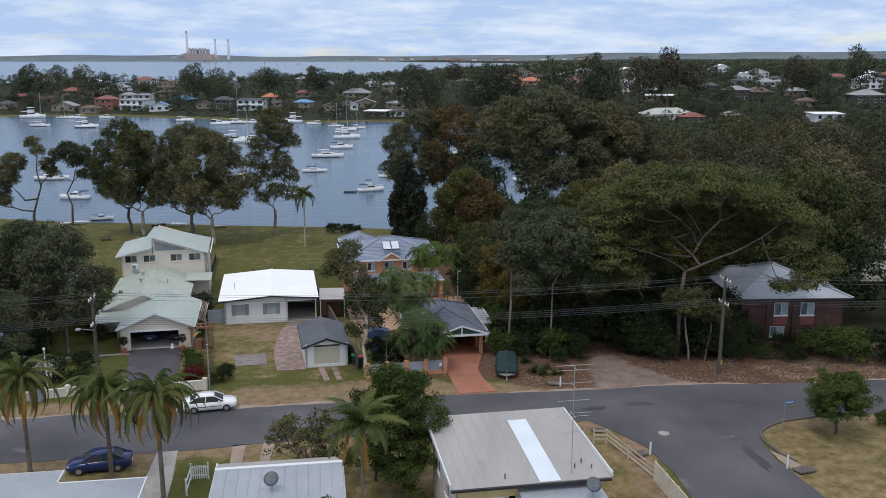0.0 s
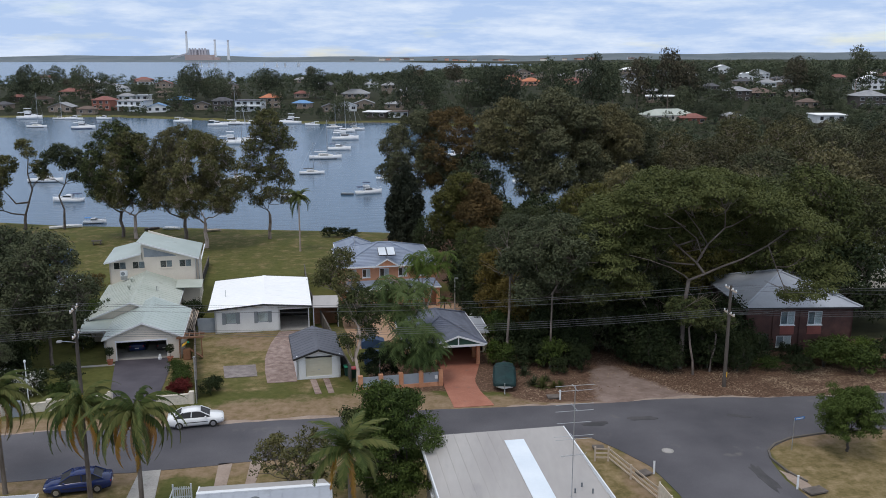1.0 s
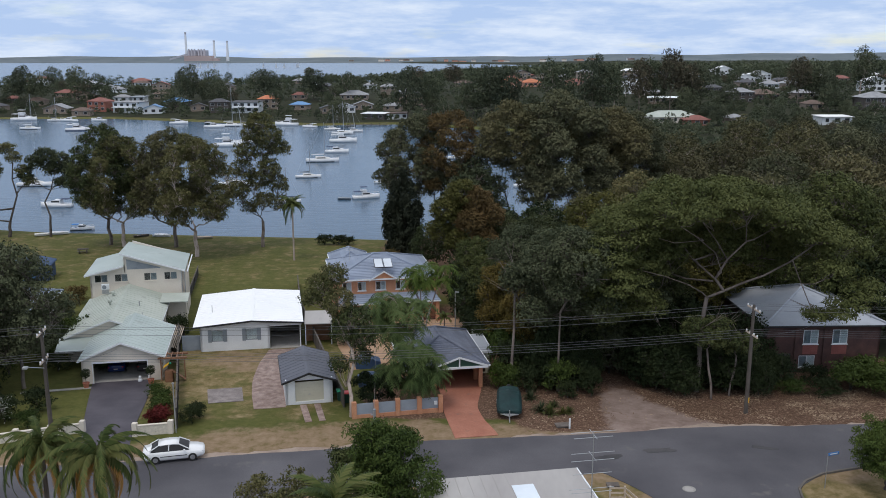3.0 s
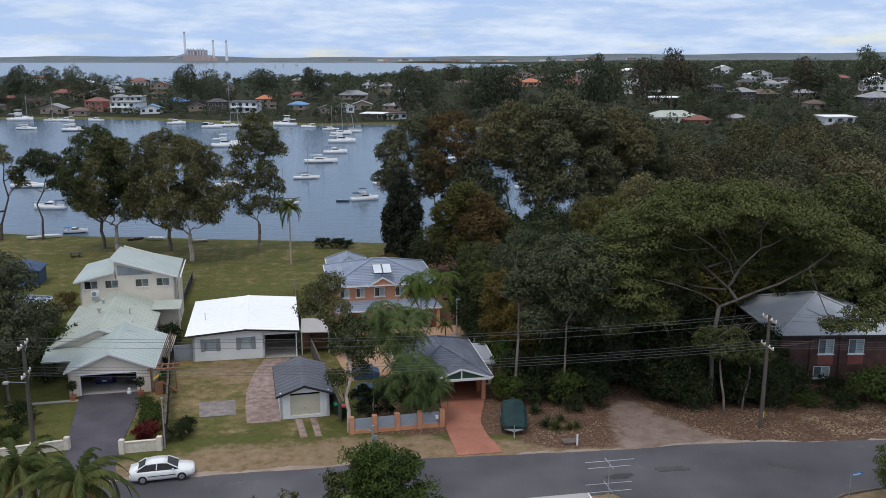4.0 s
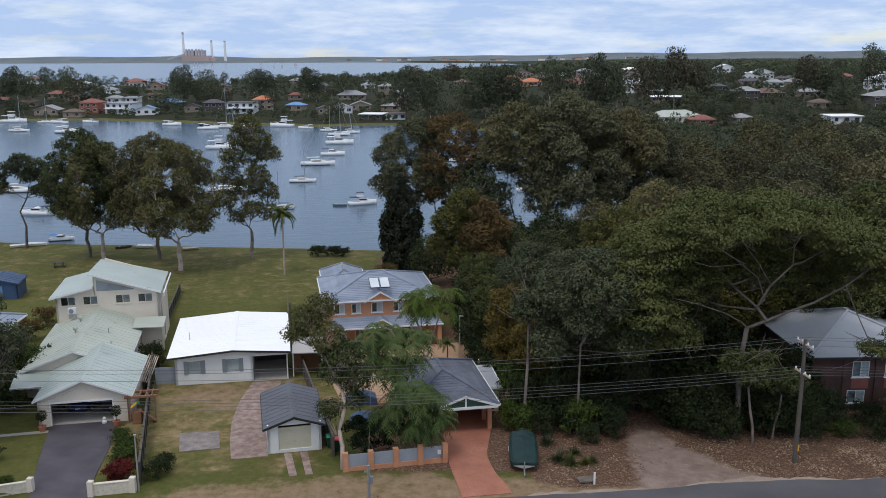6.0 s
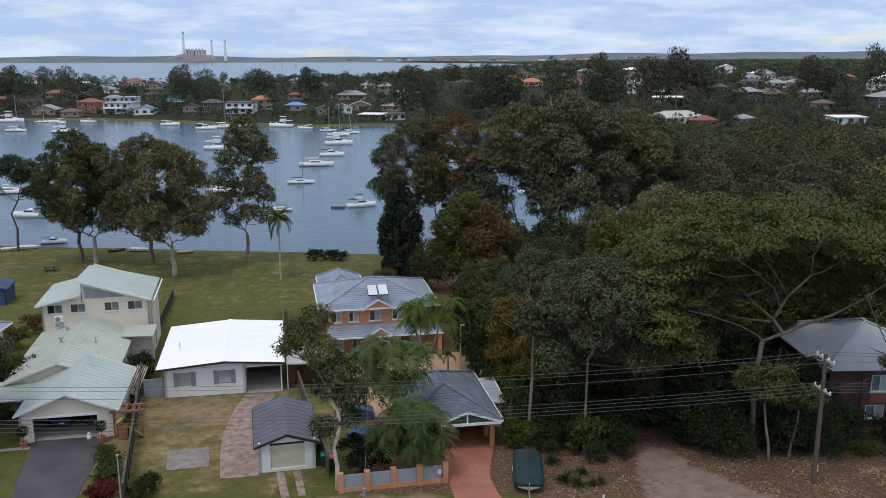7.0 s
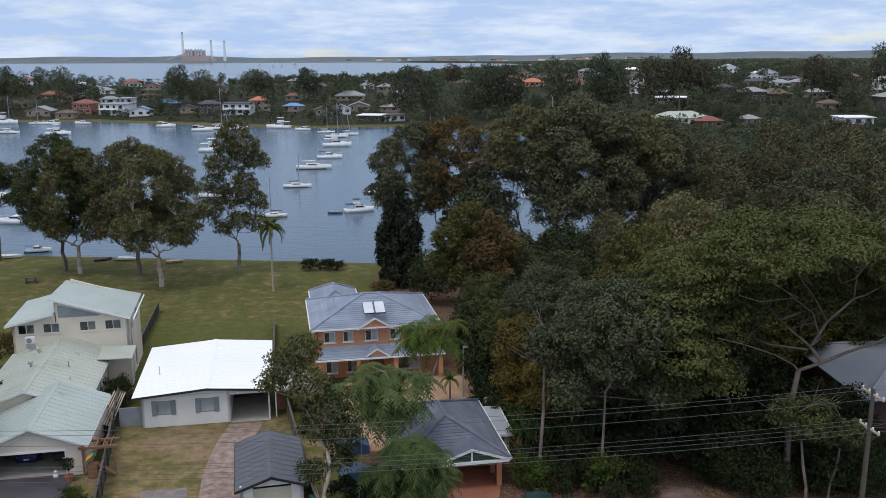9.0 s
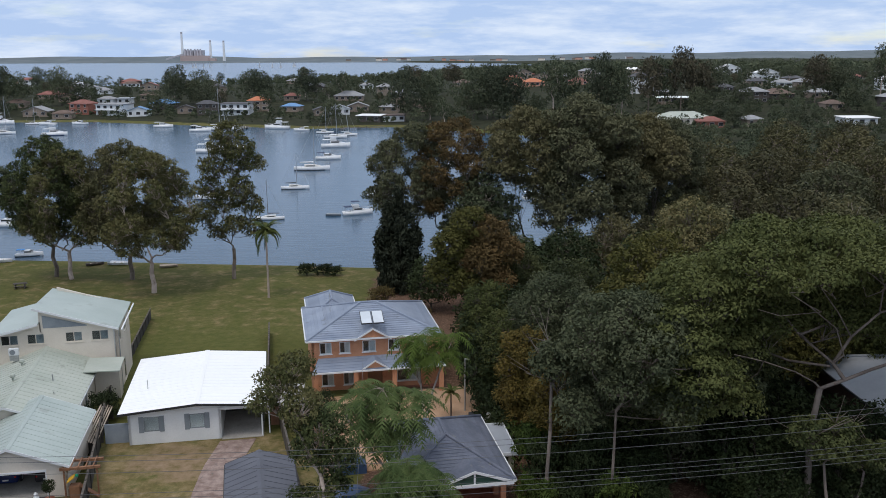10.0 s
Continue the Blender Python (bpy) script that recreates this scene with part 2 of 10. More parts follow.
    "hull": surface("white_hull", (0.74, 0.75, 0.77), (0.82, 0.83, 0.84), 0.5, 4, 0.3, 0.02, grain=0.05),
    "deck": surface("pale_deck", (0.62, 0.61, 0.58), (0.70, 0.69, 0.66), 0.7, 5, 0.6, 0.1, grain=0.1),
    "navy": surface("navy_canvas", (0.02, 0.035, 0.085), (0.035, 0.055, 0.12), 0.7, 5, 0.75, 0.2),
    "sky_blue": surface("bright_blue", (0.02, 0.20, 0.55), (0.03, 0.26, 0.65), 0.7, 5, 0.6, 0.1),
    "shed_blue": surface("deep_blue_steel", (0.03, 0.065, 0.14), (0.045, 0.085, 0.18), 0.7, 5, 0.5, 0.1, grain=0.08),
    "roof_blue": surface("blue_roof_steel", (0.10, 0.24, 0.46), (0.14, 0.30, 0.54), 0.5, 5, 0.5, 0.1, grain=0.08),
    "roof_orange": surface("orange_tile", (0.44, 0.15, 0.075), (0.54, 0.20, 0.10), 0.5, 6, 0.8, 0.3),
    "roof_red": surface("dull_red_tile", (0.20, 0.075, 0.06), (0.27, 0.11, 0.09), 0.5, 6, 0.8, 0.3),
    "roof_brown": surface("brown_tile", (0.11, 0.075, 0.06), (0.16, 0.11, 0.09), 0.5, 6, 0.8, 0.3),
    "roof_grey": surface("grey_tile", (0.24, 0.245, 0.26), (0.32, 0.325, 0.34), 0.5, 6, 0.75, 0.3),
    "roof_dark": surface("dark_tile", (0.06, 0.06, 0.068), (0.09, 0.09, 0.1), 0.5, 6, 0.75, 0.3),
    "wall_tan": surface("tan_brick", (0.24, 0.19, 0.155), (0.32, 0.26, 0.21), 0.8, 8, 0.85, 0.2),
    "wall_dark": surface("dark_cladding", (0.07, 0.06, 0.055), (0.11, 0.095, 0.085), 0.8, 8, 0.85, 0.2),
    "wall_pink": surface("pink_render", (0.55, 0.28, 0.20), (0.62, 0.34, 0.26), 0.8, 8, 0.85, 0.2),
    "station": surface("pinkish_concrete", (0.42, 0.32, 0.30), (0.48, 0.38, 0.36), 0.01, 0.1, 0.9, 0.0, grain=0.05),
    "station_grey": surface("grey_plant", (0.42, 0.42, 0.46), (0.50, 0.50, 0.54), 0.01, 0.1, 0.9, 0.0, grain=0.05),
    "pot": surface("terracotta_pot", (0.42, 0.15, 0.09), (0.5, 0.2, 0.13), 1.5, 8, 0.85, 0.2),
    "plastic_green": surface("dark_green_plastic", (0.015, 0.05, 0.035), (0.02, 0.07, 0.05), 1.5, 8, 0.5, 0.05),
    "plastic_red": surface("red_plastic", (0.5, 0.03, 0.035), (0.6, 0.05, 0.05), 1.5, 8, 0.45, 0.05),
    "plastic_teal": surface("green_plastic_lid", (0.02, 0.28, 0.15), (0.03, 0.36, 0.2), 1.5, 8, 0.45, 0.05),
    "plastic_yellow": surface("yellow_plastic", (0.65, 0.38, 0.03), (0.75, 0.46, 0.05), 1.5, 8, 0.45, 0.05),
    "dish": surface("dark_grey_mesh", (0.10, 0.12, 0.135), (0.14, 0.16, 0.175), 1.5, 8, 0.6, 0.05),
    "solar": surface("pale_collector_glass", (0.55, 0.60, 0.66), (0.62, 0.67, 0.73), 0.7, 4, 0.12, 0.0, grain=0.05),
    "strip": surface("clear_roof_sheet", (0.66, 0.73, 0.80), (0.74, 0.80, 0.86), 0.4, 4, 0.35, 0.05, grain=0.04),
    "sign_blue": surface("blue_sign", (0.02, 0.16, 0.50), (0.03, 0.2, 0.56), 1.5, 8, 0.5, 0.0),
    "curtain": surface("white_curtain", (0.70, 0.71, 0.73), (0.78, 0.79, 0.8), 1.2, 9, 0.9, 0.2, stretch=(6, 6, 0.3), grain=0.08),
    "grey_blind": surface("grey_blind", (0.22, 0.25, 0.28), (0.3, 0.33, 0.36), 1.2, 9, 0.9, 0.2, grain=0.08),
    "husk": surface("dry_frond", (0.30, 0.17, 0.07), (0.40, 0.24, 0.11), 1.2, 9, 0.9, 0.3),
    "glass": clear_glass("window_glass"),
    # leaves
    "feather": leafage("feathery_leaves", (0.032, 0.054, 0.018), (0.060, 0.092, 0.030), (0.098, 0.132, 0.046)),
    "deep": leafage("deep_green_leaves", (0.020, 0.034, 0.009), (0.042, 0.066, 0.016), (0.075, 0.104, 0.025)),
    "gum_crown": leafage("sunlit_gum_leaves", (0.022, 0.030, 0.013), (0.048, 0.058, 0.024), (0.086, 0.094, 0.038)),
    "gum_light": leafage("light_gum_leaves", (0.057, 0.061, 0.026), (0.110, 0.108, 0.047), (0.176, 0.149, 0.068)),
    "gum": leafage("gum_leaves", (0.036, 0.045, 0.017), (0.073, 0.081, 0.031), (0.126, 0.116, 0.050)),
    "gum_brown": leafage("brownish_gum_leaves", (0.046, 0.048, 0.024), (0.085, 0.084, 0.040), (0.140, 0.124, 0.062)),
    "gum_green": leafage("green_gum_leaves", (0.024, 0.035, 0.014), (0.050, 0.064, 0.025), (0.090, 0.102, 0.038)),
    "gum_grey": leafage("grey_gum_leaves", (0.029, 0.039, 0.020), (0.056, 0.068, 0.036), (0.095, 0.106, 0.058)),
    "gum_wood": leafage("wood_gum_leaves", (0.036, 0.042, 0.024), (0.069, 0.076, 0.042), (0.120, 0.120, 0.066)),
    "gum_dusk": leafage("dusky_gum_leaves", (0.035, 0.037, 0.020), (0.062, 0.061, 0.031), (0.098, 0.088, 0.045)),
    "russet": leafage("russet_leaves", (0.062, 0.046, 0.020), (0.108, 0.075, 0.031), (0.154, 0.099, 0.042)),
    "amber": leafage("amber_leaves", (0.050, 0.044, 0.012), (0.094, 0.076, 0.020), (0.150, 0.108, 0.030)),
    "yellow_gum": leafage("yellow_green_gum_leaves", (0.037, 0.041, 0.010), (0.073, 0.073, 0.020), (0.119, 0.109, 0.034)),
    "bright_gum": leafage("bright_gum_leaves", (0.027, 0.037, 0.013), (0.061, 0.074, 0.024), (0.104, 0.115, 0.040)),
    "bright": leafage("bright_leaves", (0.034, 0.056, 0.011), (0.064, 0.098, 0.018), (0.100, 0.135, 0.027)),
    "dark": leafage("dark_leaves", (0.011, 0.017, 0.008), (0.021, 0.032, 0.013), (0.036, 0.048, 0.019)),
    "casuarina": leafage("needle_leaves", (0.010, 0.014, 0.010), (0.020, 0.026, 0.018), (0.032, 0.038, 0.024), 0.12),
    "rust": leafage("rusty_leaves", (0.062, 0.052, 0.020), (0.100, 0.078, 0.030), (0.145, 0.096, 0.038)),
    "palm": leafage("palm_leaves", (0.026, 0.042, 0.013), (0.058, 0.080, 0.022), (0.12, 0.125, 0.042)),
    "palm_old": leafage("old_palm_leaves", (0.20, 0.120, 0.020), (0.33, 0.185, 0.032), (0.38, 0.20, 0.075)),
    "red_leaf": leafage("dark_red_leaves", (0.07, 0.012, 0.012), (0.13, 0.022, 0.02), (0.2, 0.04, 0.035)),
    "far_dark": leafage("far_dark_leaves", (0.028, 0.038, 0.026), (0.054, 0.067, 0.043), (0.092, 0.102, 0.064)),
    "far_brown": leafage("far_brown_leaves", (0.046, 0.044, 0.032), (0.080, 0.073, 0.048), (0.122, 0.106, 0.068)),
    "flower": leafage("white_flowers", (0.5, 0.5, 0.46), (0.62, 0.62, 0.58), (0.7, 0.7, 0.66)),
    # greyer and bluer than near leaves: some distance haze is in the colour
    "far_leaf": leafage("hazed_far_leaves", (0.036, 0.049, 0.031), (0.068, 0.084, 0.050), (0.110, 0.122, 0.072)),
}


# ---- building tools ----
def part(name, bm, material, parent, label="", kind="", smooth=False):
    """Links a bmesh or a mesh as one object under a thing or a part."""
    if isinstance(bm, bmesh.types.BMesh):
        me = bpy.data.meshes.new(name)
        bmesh.ops.recalc_face_normals(bm, faces=bm.faces)
        bm.to_mesh(me)
        bm.free()
    else:
        me = bm
    if material and not me.materials:
        me.materials.append(M[material])
    if smooth:
        me.shade_smooth()
    ob = new(name, me)
    ob.parent = parent
    return tagged(ob, label=label, kind=kind)


def thing(name, x, y, z, turn=0.0, label="", category="", group="", kind=""):
    ob = new(name)
    ob.empty_display_size = 0.3
    ob.matrix_basis = pose(x, y, z, 0, 0, turn)
    return tagged(ob, label, category, group, kind)


def box(bm, x0, x1, y0, y1, z0, z1, m=None):
    vs = [bm.verts.new(Vector(c) if m is None else m @ Vector(c)) for c in
          ((x0, y0, z0), (x1, y0, z0), (x1, y1, z0), (x0, y1, z0), (x0, y0, z1), (x1, y0, z1), (x1, y1, z1), (x0, y1, z1))]
    for f in ((3, 2, 1, 0), (4, 5, 6, 7), (0, 1, 5, 4), (1, 2, 6, 5), (2, 3, 7, 6), (3, 0, 4, 7)):
        bm.faces.new([vs[i] for i in f])
    return vs


def boxed(*a, m=None, bevel=0.0):
    bm = bmesh.new()
    box(bm, *a, m=m)
    if bevel:
        bmesh.ops.bevel(bm, geom=bm.edges[:], offset=bevel, segments=2, affect="EDGES")
    return bm


def slab(bm, pts, t):
    """A plate with the given upper outline, t thick straight down."""
    top = [bm.verts.new(Vector(p)) for p in pts]
    low = [bm.verts.new(Vector(p) - Vector((0, 0, t))) for p in pts]
    bm.faces.new(top)
    bm.faces.new(low[::-1])
    n = len(pts)
    for i in range(n):
        bm.faces.new((top[i], low[i], low[(i + 1) % n], top[(i + 1) % n]))


def slabbed(pts, t):
    bm = bmesh.new()
    slab(bm, pts, t)
    return bm


def tube(bm, a, b, r0, r1, n=8):
    a, b = Vector(a), Vector(b)
    q = (b - a).to_track_quat("Z", "Y")
    rings = []
    for p, r in ((a, r0), (b, r1)):
        rings.append([bm.verts.new(p + q @ Vector((r * math.cos(k * math.tau / n), r * math.sin(k * math.tau / n), 0))) for k in range(n)])
    for k in range(n):
        bm.faces.new((rings[0][k], rings[0][(k + 1) % n], rings[1][(k + 1) % n], rings[1][k]))
    bm.faces.new(rings[0][::-1])
    bm.faces.new(rings[1])


def tubed(a, b, r0, r1, n=8):
    bm = bmesh.new()
    tube(bm, a, b, r0, r1, n)
    return bm


def lathe(bm, profile, n=14, m=None):
    """Turns (radius, height) pairs round z."""
    rows = []
    for r, z in profile:
        rows.append([bm.verts.new((m or Matrix()) @ Vector((r * math.cos(k * math.tau / n), r * math.sin(k * math.tau / n), z))) for k in range(n)])
    for a, b in zip(rows, rows[1:]):
        for k in range(n):
            bm.faces.new((a[k], a[(k + 1) % n], b[(k + 1) % n], b[k]))
    bm.faces.new(rows[0][::-1])
    bm.faces.new(rows[-1])
    return bm


def loft(bm, sections):
    """Joins closed outlines with equally many points, capped at both ends."""
    rows = [[bm.verts.new(Vector(p)) for p in s] for s in sections]
    n = len(rows[0])
    for a, b in zip(rows, rows[1:]):
        for k in range(n):
            bm.faces.new((a[k], a[(k + 1) % n], b[(k + 1) % n], b[k]))
    bm.faces.new(rows[0][::-1])
    bm.faces.new(rows[-1])
    return bm


def raw_mesh(name, verts, faces, material):
    me = bpy.data.meshes.new(name)
    me.from_pydata(verts, [], faces)
    me.materials.append(M[material])
    me.update()
    return me


def quads_mesh(name, v, material):
    """v: n x corners x 3, the corners of loose leaves."""
    n, c = v.shape[:2]
    me = bpy.data.meshes.new(name)
    me.vertices.add(c * n)
    me.vertices.foreach_set("co", v.astype(np.float32).ravel())
    me.loops.add(c * n)
    me.loops.foreach_set("vertex_index", np.arange(c * n, dtype=np.int32))
    me.polygons.add(n)
    me.polygons.foreach_set("loop_start", np.arange(0, c * n, c, dtype=np.int32))
    me.materials.append(M[material])
    me.update(calc_edges=True)
    me.validate()
    return me


# ---- ground, water and roads ----
LAKE = -3.5
BAY = np.array([(-2600, 300), (-400, 222), (-150, 188), (-92, 177.8), (-75, 173.8), (-55, 172.3), (-41, 170.6), (-25, 169.2), (-10, 167.2), (4, 171),
                (40, 205), (62, 260), (70, 330), (40, 400), (-25, 449), (-64, 441), (-107, 457), (-184, 489), (-244, 485), (-420, 520), (-900, 650), (-2600, 800)], float)
BIG = np.array([(-4800, 1000), (-900, 960), (-300, 940), (-100, 1050), (-70, 1500), (60, 2000), (300, 2300), (520, 2500), (420, 3000), (150, 3600), (-300, 4250), (-4800, 4300)], float)


def shore_distance(poly, x, y):
    """Metres from a shoreline, negative in the water."""
    d, inside = np.full(x.shape, 1e9), np.zeros(x.shape, bool)
    for (ax, ay), (bx, by) in zip(poly, np.roll(poly, -1, axis=0)):
        ex, ey = bx - ax, by - ay
        t = np.clip(((x - ax) * ex + (y - ay) * ey) / (ex * ex + ey * ey), 0, 1)
        d = np.minimum(d, np.hypot(x - ax - t * ex, y - ay - t * ey))
        with np.errstate(divide="ignore", invalid="ignore"):
            inside ^= ((ay > y) != (by > y)) & (x < ex * (y - ay) / (ey if ey else 1e-9) + ax)
    return np.where(inside, -d, d)


def smooth(a, b, v):
    t = np.clip((v - a) / (b - a), 0, 1)
    return t * t * (3 - 2 * t)


def terrain(x, y):
    x, y = np.asarray(x, float), np.asarray(y, float)
    near = np.interp(y, [-500, 76, 88, 100, 130, 158, 168, 400], [0, 0, -0.7, -1.0, -2.0, -2.8, -3.35, -3.35])
    near = near + smooth(30, 90, x) * smooth(90, 200, y) * 3.5
    d1, d2 = shore_distance(BAY, x, y), shore_distance(BIG, x, y)
    d = np.minimum(d1, d2)
    left, right = smooth(120, -60, x), smooth(-60, 120, x)
    far = -3.2 + left * 7.0 * smooth(0, 130, d) + right * (13.0 * smooth(10, 260, d))
    far = far + 1.2 * np.sin(x * 0.013 + 1.0) * np.sin(y * 0.011) * smooth(30, 160, d)
    far = far - smooth(1300, 2200, y) * right * 9
    hills = smooth(4500, 4760, y) * (19 + 4 * np.sin(x * 0.0031 + 0.6) + 3 * np.sin(x * 0.0083) + smooth(0, 1500, x) * 14)
    hills = hills + smooth(2600, 4200, y) * smooth(300, 900, x) * 8
    land = np.where(y < 260 + smooth(50, 100, x) * 60, near + smooth(200, 320, y) * (far - near) * (x > 40), far) + hills
    shore = np.clip(d * 0.12, -2.5, 0) + LAKE + 0.12
    return np.where(d < 0, shore, np.maximum(land, LAKE + 0.12))


def height(x, y):
    return float(terrain(np.array([x]), np.array([y]))[0])


ROAD_FAR = [(-140, 54), (-60, 65.2), (-35, 68.5), (-31.5, 69.3), (-17.4, 70.8), (-11.5, 71.8), (0, 74.0), (13.7, 75.2), (21.4, 76.4), (31.7, 77.0), (40.5, 77.7), (140, 84)]
ROAD_NEAR = [(-140, 45), (-60, 56.5), (-31, 60.6), (-19.2, 62.9), (-14.8, 63.8), (0, 66.4), (11.9, 68.4), (21, 68.8), (30.9, 69.2), (36.3, 70.0), (60, 71.6), (140, 77)]
SIDE_L = [(69.2, 11.2), (68.3, 12.4), (65.8, 14.3), (63.4, 15.9), (59.5, 17.0), (50, 17.6), (20, 18.4), (-60, 20)]
SIDE_R = [(69.3, 31.5), (68.3, 28.3), (66.3, 25.9), (64.3, 25.25), (61.2, 25.2), (58.7, 25.8), (50, 27.6), (20, 29), (-60, 31)]


def lerp(rows, v, flip=False):
    a = sorted(rows)
    return np.interp(v, [r[0] for r in a], [r[1] for r in a])


def build_ground():
    xs = np.unique(np.concatenate([np.arange(-3600, -400, 80.0), np.arange(-400, -110, 12), np.arange(-110, 110, 1.25), np.arange(110, 400, 12), np.arange(400, 3601, 80)]))
    ys = np.unique(np.concatenate([np.arange(-400, -40, 40.0), np.arange(-40, 40, 5), np.arange(40, 190, 1.25), np.arange(190, 560, 6), np.arange(560, 1100, 15),
                                   np.arange(1100, 4200, 60), np.arange(4200, 4921, 30)]))
    gx, gy = np.meshgrid(xs, ys)
    x, y = gx.ravel(), gy.ravel()
    z = terrain(x, y)
    me = bpy.data.meshes.new("ground")
    nx, ny = len(xs), len(ys)
    v = np.stack([x, y, z], 1)
    i = (np.arange(ny - 1)[:, None] * nx + np.arange(nx - 1)[None]).ravel()
    f = np.stack([i, i + 1, i + nx + 1, i + nx], 1)
    me.from_pydata(v.tolist(), [], f.tolist())
    # where the turf is dry or worn, where leaf litter lies, where scrub and woods cover the soil, and where haze tints
    # the hills
    far_edge, near_edge = lerp(ROAD_FAR, x), lerp(ROAD_NEAR, x)
    dry = smooth(5.5, 0.5, y - far_edge) * (y > near_edge) * 0.95 + smooth(-4.0, -0.5, y - near_edge) * smooth(-9, -3, y - near_edge) * (y <= near_edge) * 0.85
    dry = np.maximum(dry, 0.9 * smooth(2.2, 0.4, abs(x - 15.0)) * (y < 66) * (y > 50))
    dry = np.maximum(dry, 0.6 * smooth(6, 2, np.hypot(x + 21, y - 94.5)))
    dry = np.maximum(dry, smooth(9.0, 2.5, y - far_edge) * (y > far_edge) * smooth(-23, -19, x) * smooth(2, -1, x) * 0.72)
    straw = 0.22 * smooth(80, 88, y) * smooth(104, 98, y) * smooth(-30, -27, x) * smooth(-9, -12, x) + 0.95 * smooth(70.5, 68, y) * smooth(25, 26.5, x) + 0.42 * smooth(76, 79, y) * smooth(104, 98, y) * smooth(-29, -26, x) * smooth(-7, -9, x) + 0.4 * smooth(120, 135, y) * smooth(-8, -12, x)
    straw = np.maximum(straw, 0.7 * smooth(64, 62, y) * (x < 12) * (y < near_edge))
    straw = np.maximum(straw, 0.8 * smooth(3, 0.5, abs(x - 13.0)) * (y < 68) * (y > 50))
    straw = straw * (1 - 0.85 * smooth(-19.6, -18.6, x) * smooth(-15.4, -16.2, x) * smooth(62, 60.5, y) * (y > 45))
    dry = dry * (1 - 0.8 * smooth(-19.6, -18.6, x) * smooth(-15.4, -16.2, x) * smooth(62, 60.5, y) * (y > 45))
    cx = np.interp(y, [75, 79, 85, 94, 104], [19.6, 17.9, 16.6, 17.4, 15.0])
    half = np.interp(y, [75, 77, 80, 85, 94, 104], [6.6, 4.8, 3.4, 2.2, 1.6, 1.2])
    track = smooth(1.9, 0.0, abs(x - cx) / half) * smooth(95, 80, y) * smooth(74, 75.5, y)
    litter = smooth(4, 9, x) * smooth(74, 77.5, y) * smooth(110, 96, y)
    litter = np.maximum(litter, smooth(-8.5, -4, x) * smooth(77, 80, y) * smooth(125, 112, y))
    litter = np.maximum(litter, smooth(-14, -6, x) * smooth(112, 135, y) * smooth(220, 170, y))
    d = shore_distance(BAY, x, y)
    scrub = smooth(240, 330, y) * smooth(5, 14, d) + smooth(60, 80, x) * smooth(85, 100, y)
    for name, val in (("dry", dry), ("straw", straw), ("track", track), ("litter", litter), ("scrub", np.clip(np.maximum(scrub, smooth(6, 9, x) * smooth(92, 100, y) * (y < 220)), 0, 1)), ("far_haze", smooth(4100, 4300, y))):
        at = me.attributes.new(name, "FLOAT", "POINT")
        at.data.foreach_set("value", val.astype(np.float32))
    m = bpy.data.materials.new("soil_and_turf")
    m.use_nodes = True
    n, l = m.node_tree.nodes, m.node_tree.links
    b = n["Principled BSDF"]
    b.inputs["Roughness"].default_value, b.inputs["Specular IOR Level"].default_value = 0.95, 0.1
    geo = n.new("ShaderNodeNewGeometry")

    def noise_of(scale, detail=6.0, rough=0.6):
        t = n.new("ShaderNodeTexNoise")
        t.inputs["Scale"].default_value, t.inputs["Detail"].default_value, t.inputs["Roughness"].default_value = scale, detail, rough
        l.new(geo.outputs["Position"], t.inputs["Vector"])
        return t.outputs["Fac"]

    def ramp(fac, *stops):
        r = n.new("ShaderNodeValToRGB")
        e = r.color_ramp.elements
        e[0].position, e[0].color = stops[0][0], (*stops[0][1], 1)
        e[1].position, e[1].color = stops[-1][0], (*stops[-1][1], 1)
        for p, c in stops[1:-1]:
            e.new(p).color = (*c, 1)
        l.new(fac, r.inputs["Fac"])
        return r.outputs["Color"]

    def mix(fac, a, c):
        k = n.new("ShaderNodeMix")
        k.data_type = "RGBA"
        l.new(fac, k.inputs["Factor"])
        l.new(a, k.inputs["A"])
        l.new(c, k.inputs["B"])
        return k.outputs["Result"]

    def mask(name, strength=0.9):
        a = n.new("ShaderNodeAttribute")
        a.attribute_name = name
        s = n.new("ShaderNodeMath")
        s.operation = "MULTIPLY_ADD"
        l.new(mask_noise, s.inputs[0])
        s.inputs[1].default_value = strength
        l.new(a.outputs["Fac"], s.inputs[2])
        r = n.new("ShaderNodeMapRange")
        r.interpolation_type = "SMOOTHSTEP"
        r.inputs["From Min"].default_value, r.inputs["From Max"].default_value = 0.5 + strength * 0.35, 0.5 + strength * 0.65
        l.new(s.outputs["Value"], r.inputs["Value"])
        return r.outputs["Result"]

    mask_noise = noise_of(0.45, 8, 0.65)
    turf = mix(noise_of(0.22, 8, 0.72), ramp(noise_of(1.8, 9, 0.75), (0.3, (0.042, 0.060, 0.015)), (0.7, (0.090, 0.106, 0.028))),
               ramp(noise_of(1.1, 9, 0.75), (0.3, (0.074, 0.080, 0.022)), (0.7, (0.172, 0.148, 0.056))))
    stalks = ramp(noise_of(0.8, 9, 0.75), (0.30, (0.078, 0.072, 0.024)), (0.48, (0.180, 0.140, 0.066)), (0.70, (0.33, 0.25, 0.150)))
    bare = ramp(noise_of(1.1, 9, 0.7), (0.3, (0.13, 0.105, 0.042)), (0.5, (0.235, 0.168, 0.105)), (0.7, (0.30, 0.225, 0.155)))
    dust = ramp(noise_of(0.7, 9, 0.7), (0.25, (0.15, 0.105, 0.086)), (0.55, (0.265, 0.20, 0.172)), (0.8, (0.34, 0.275, 0.24)))
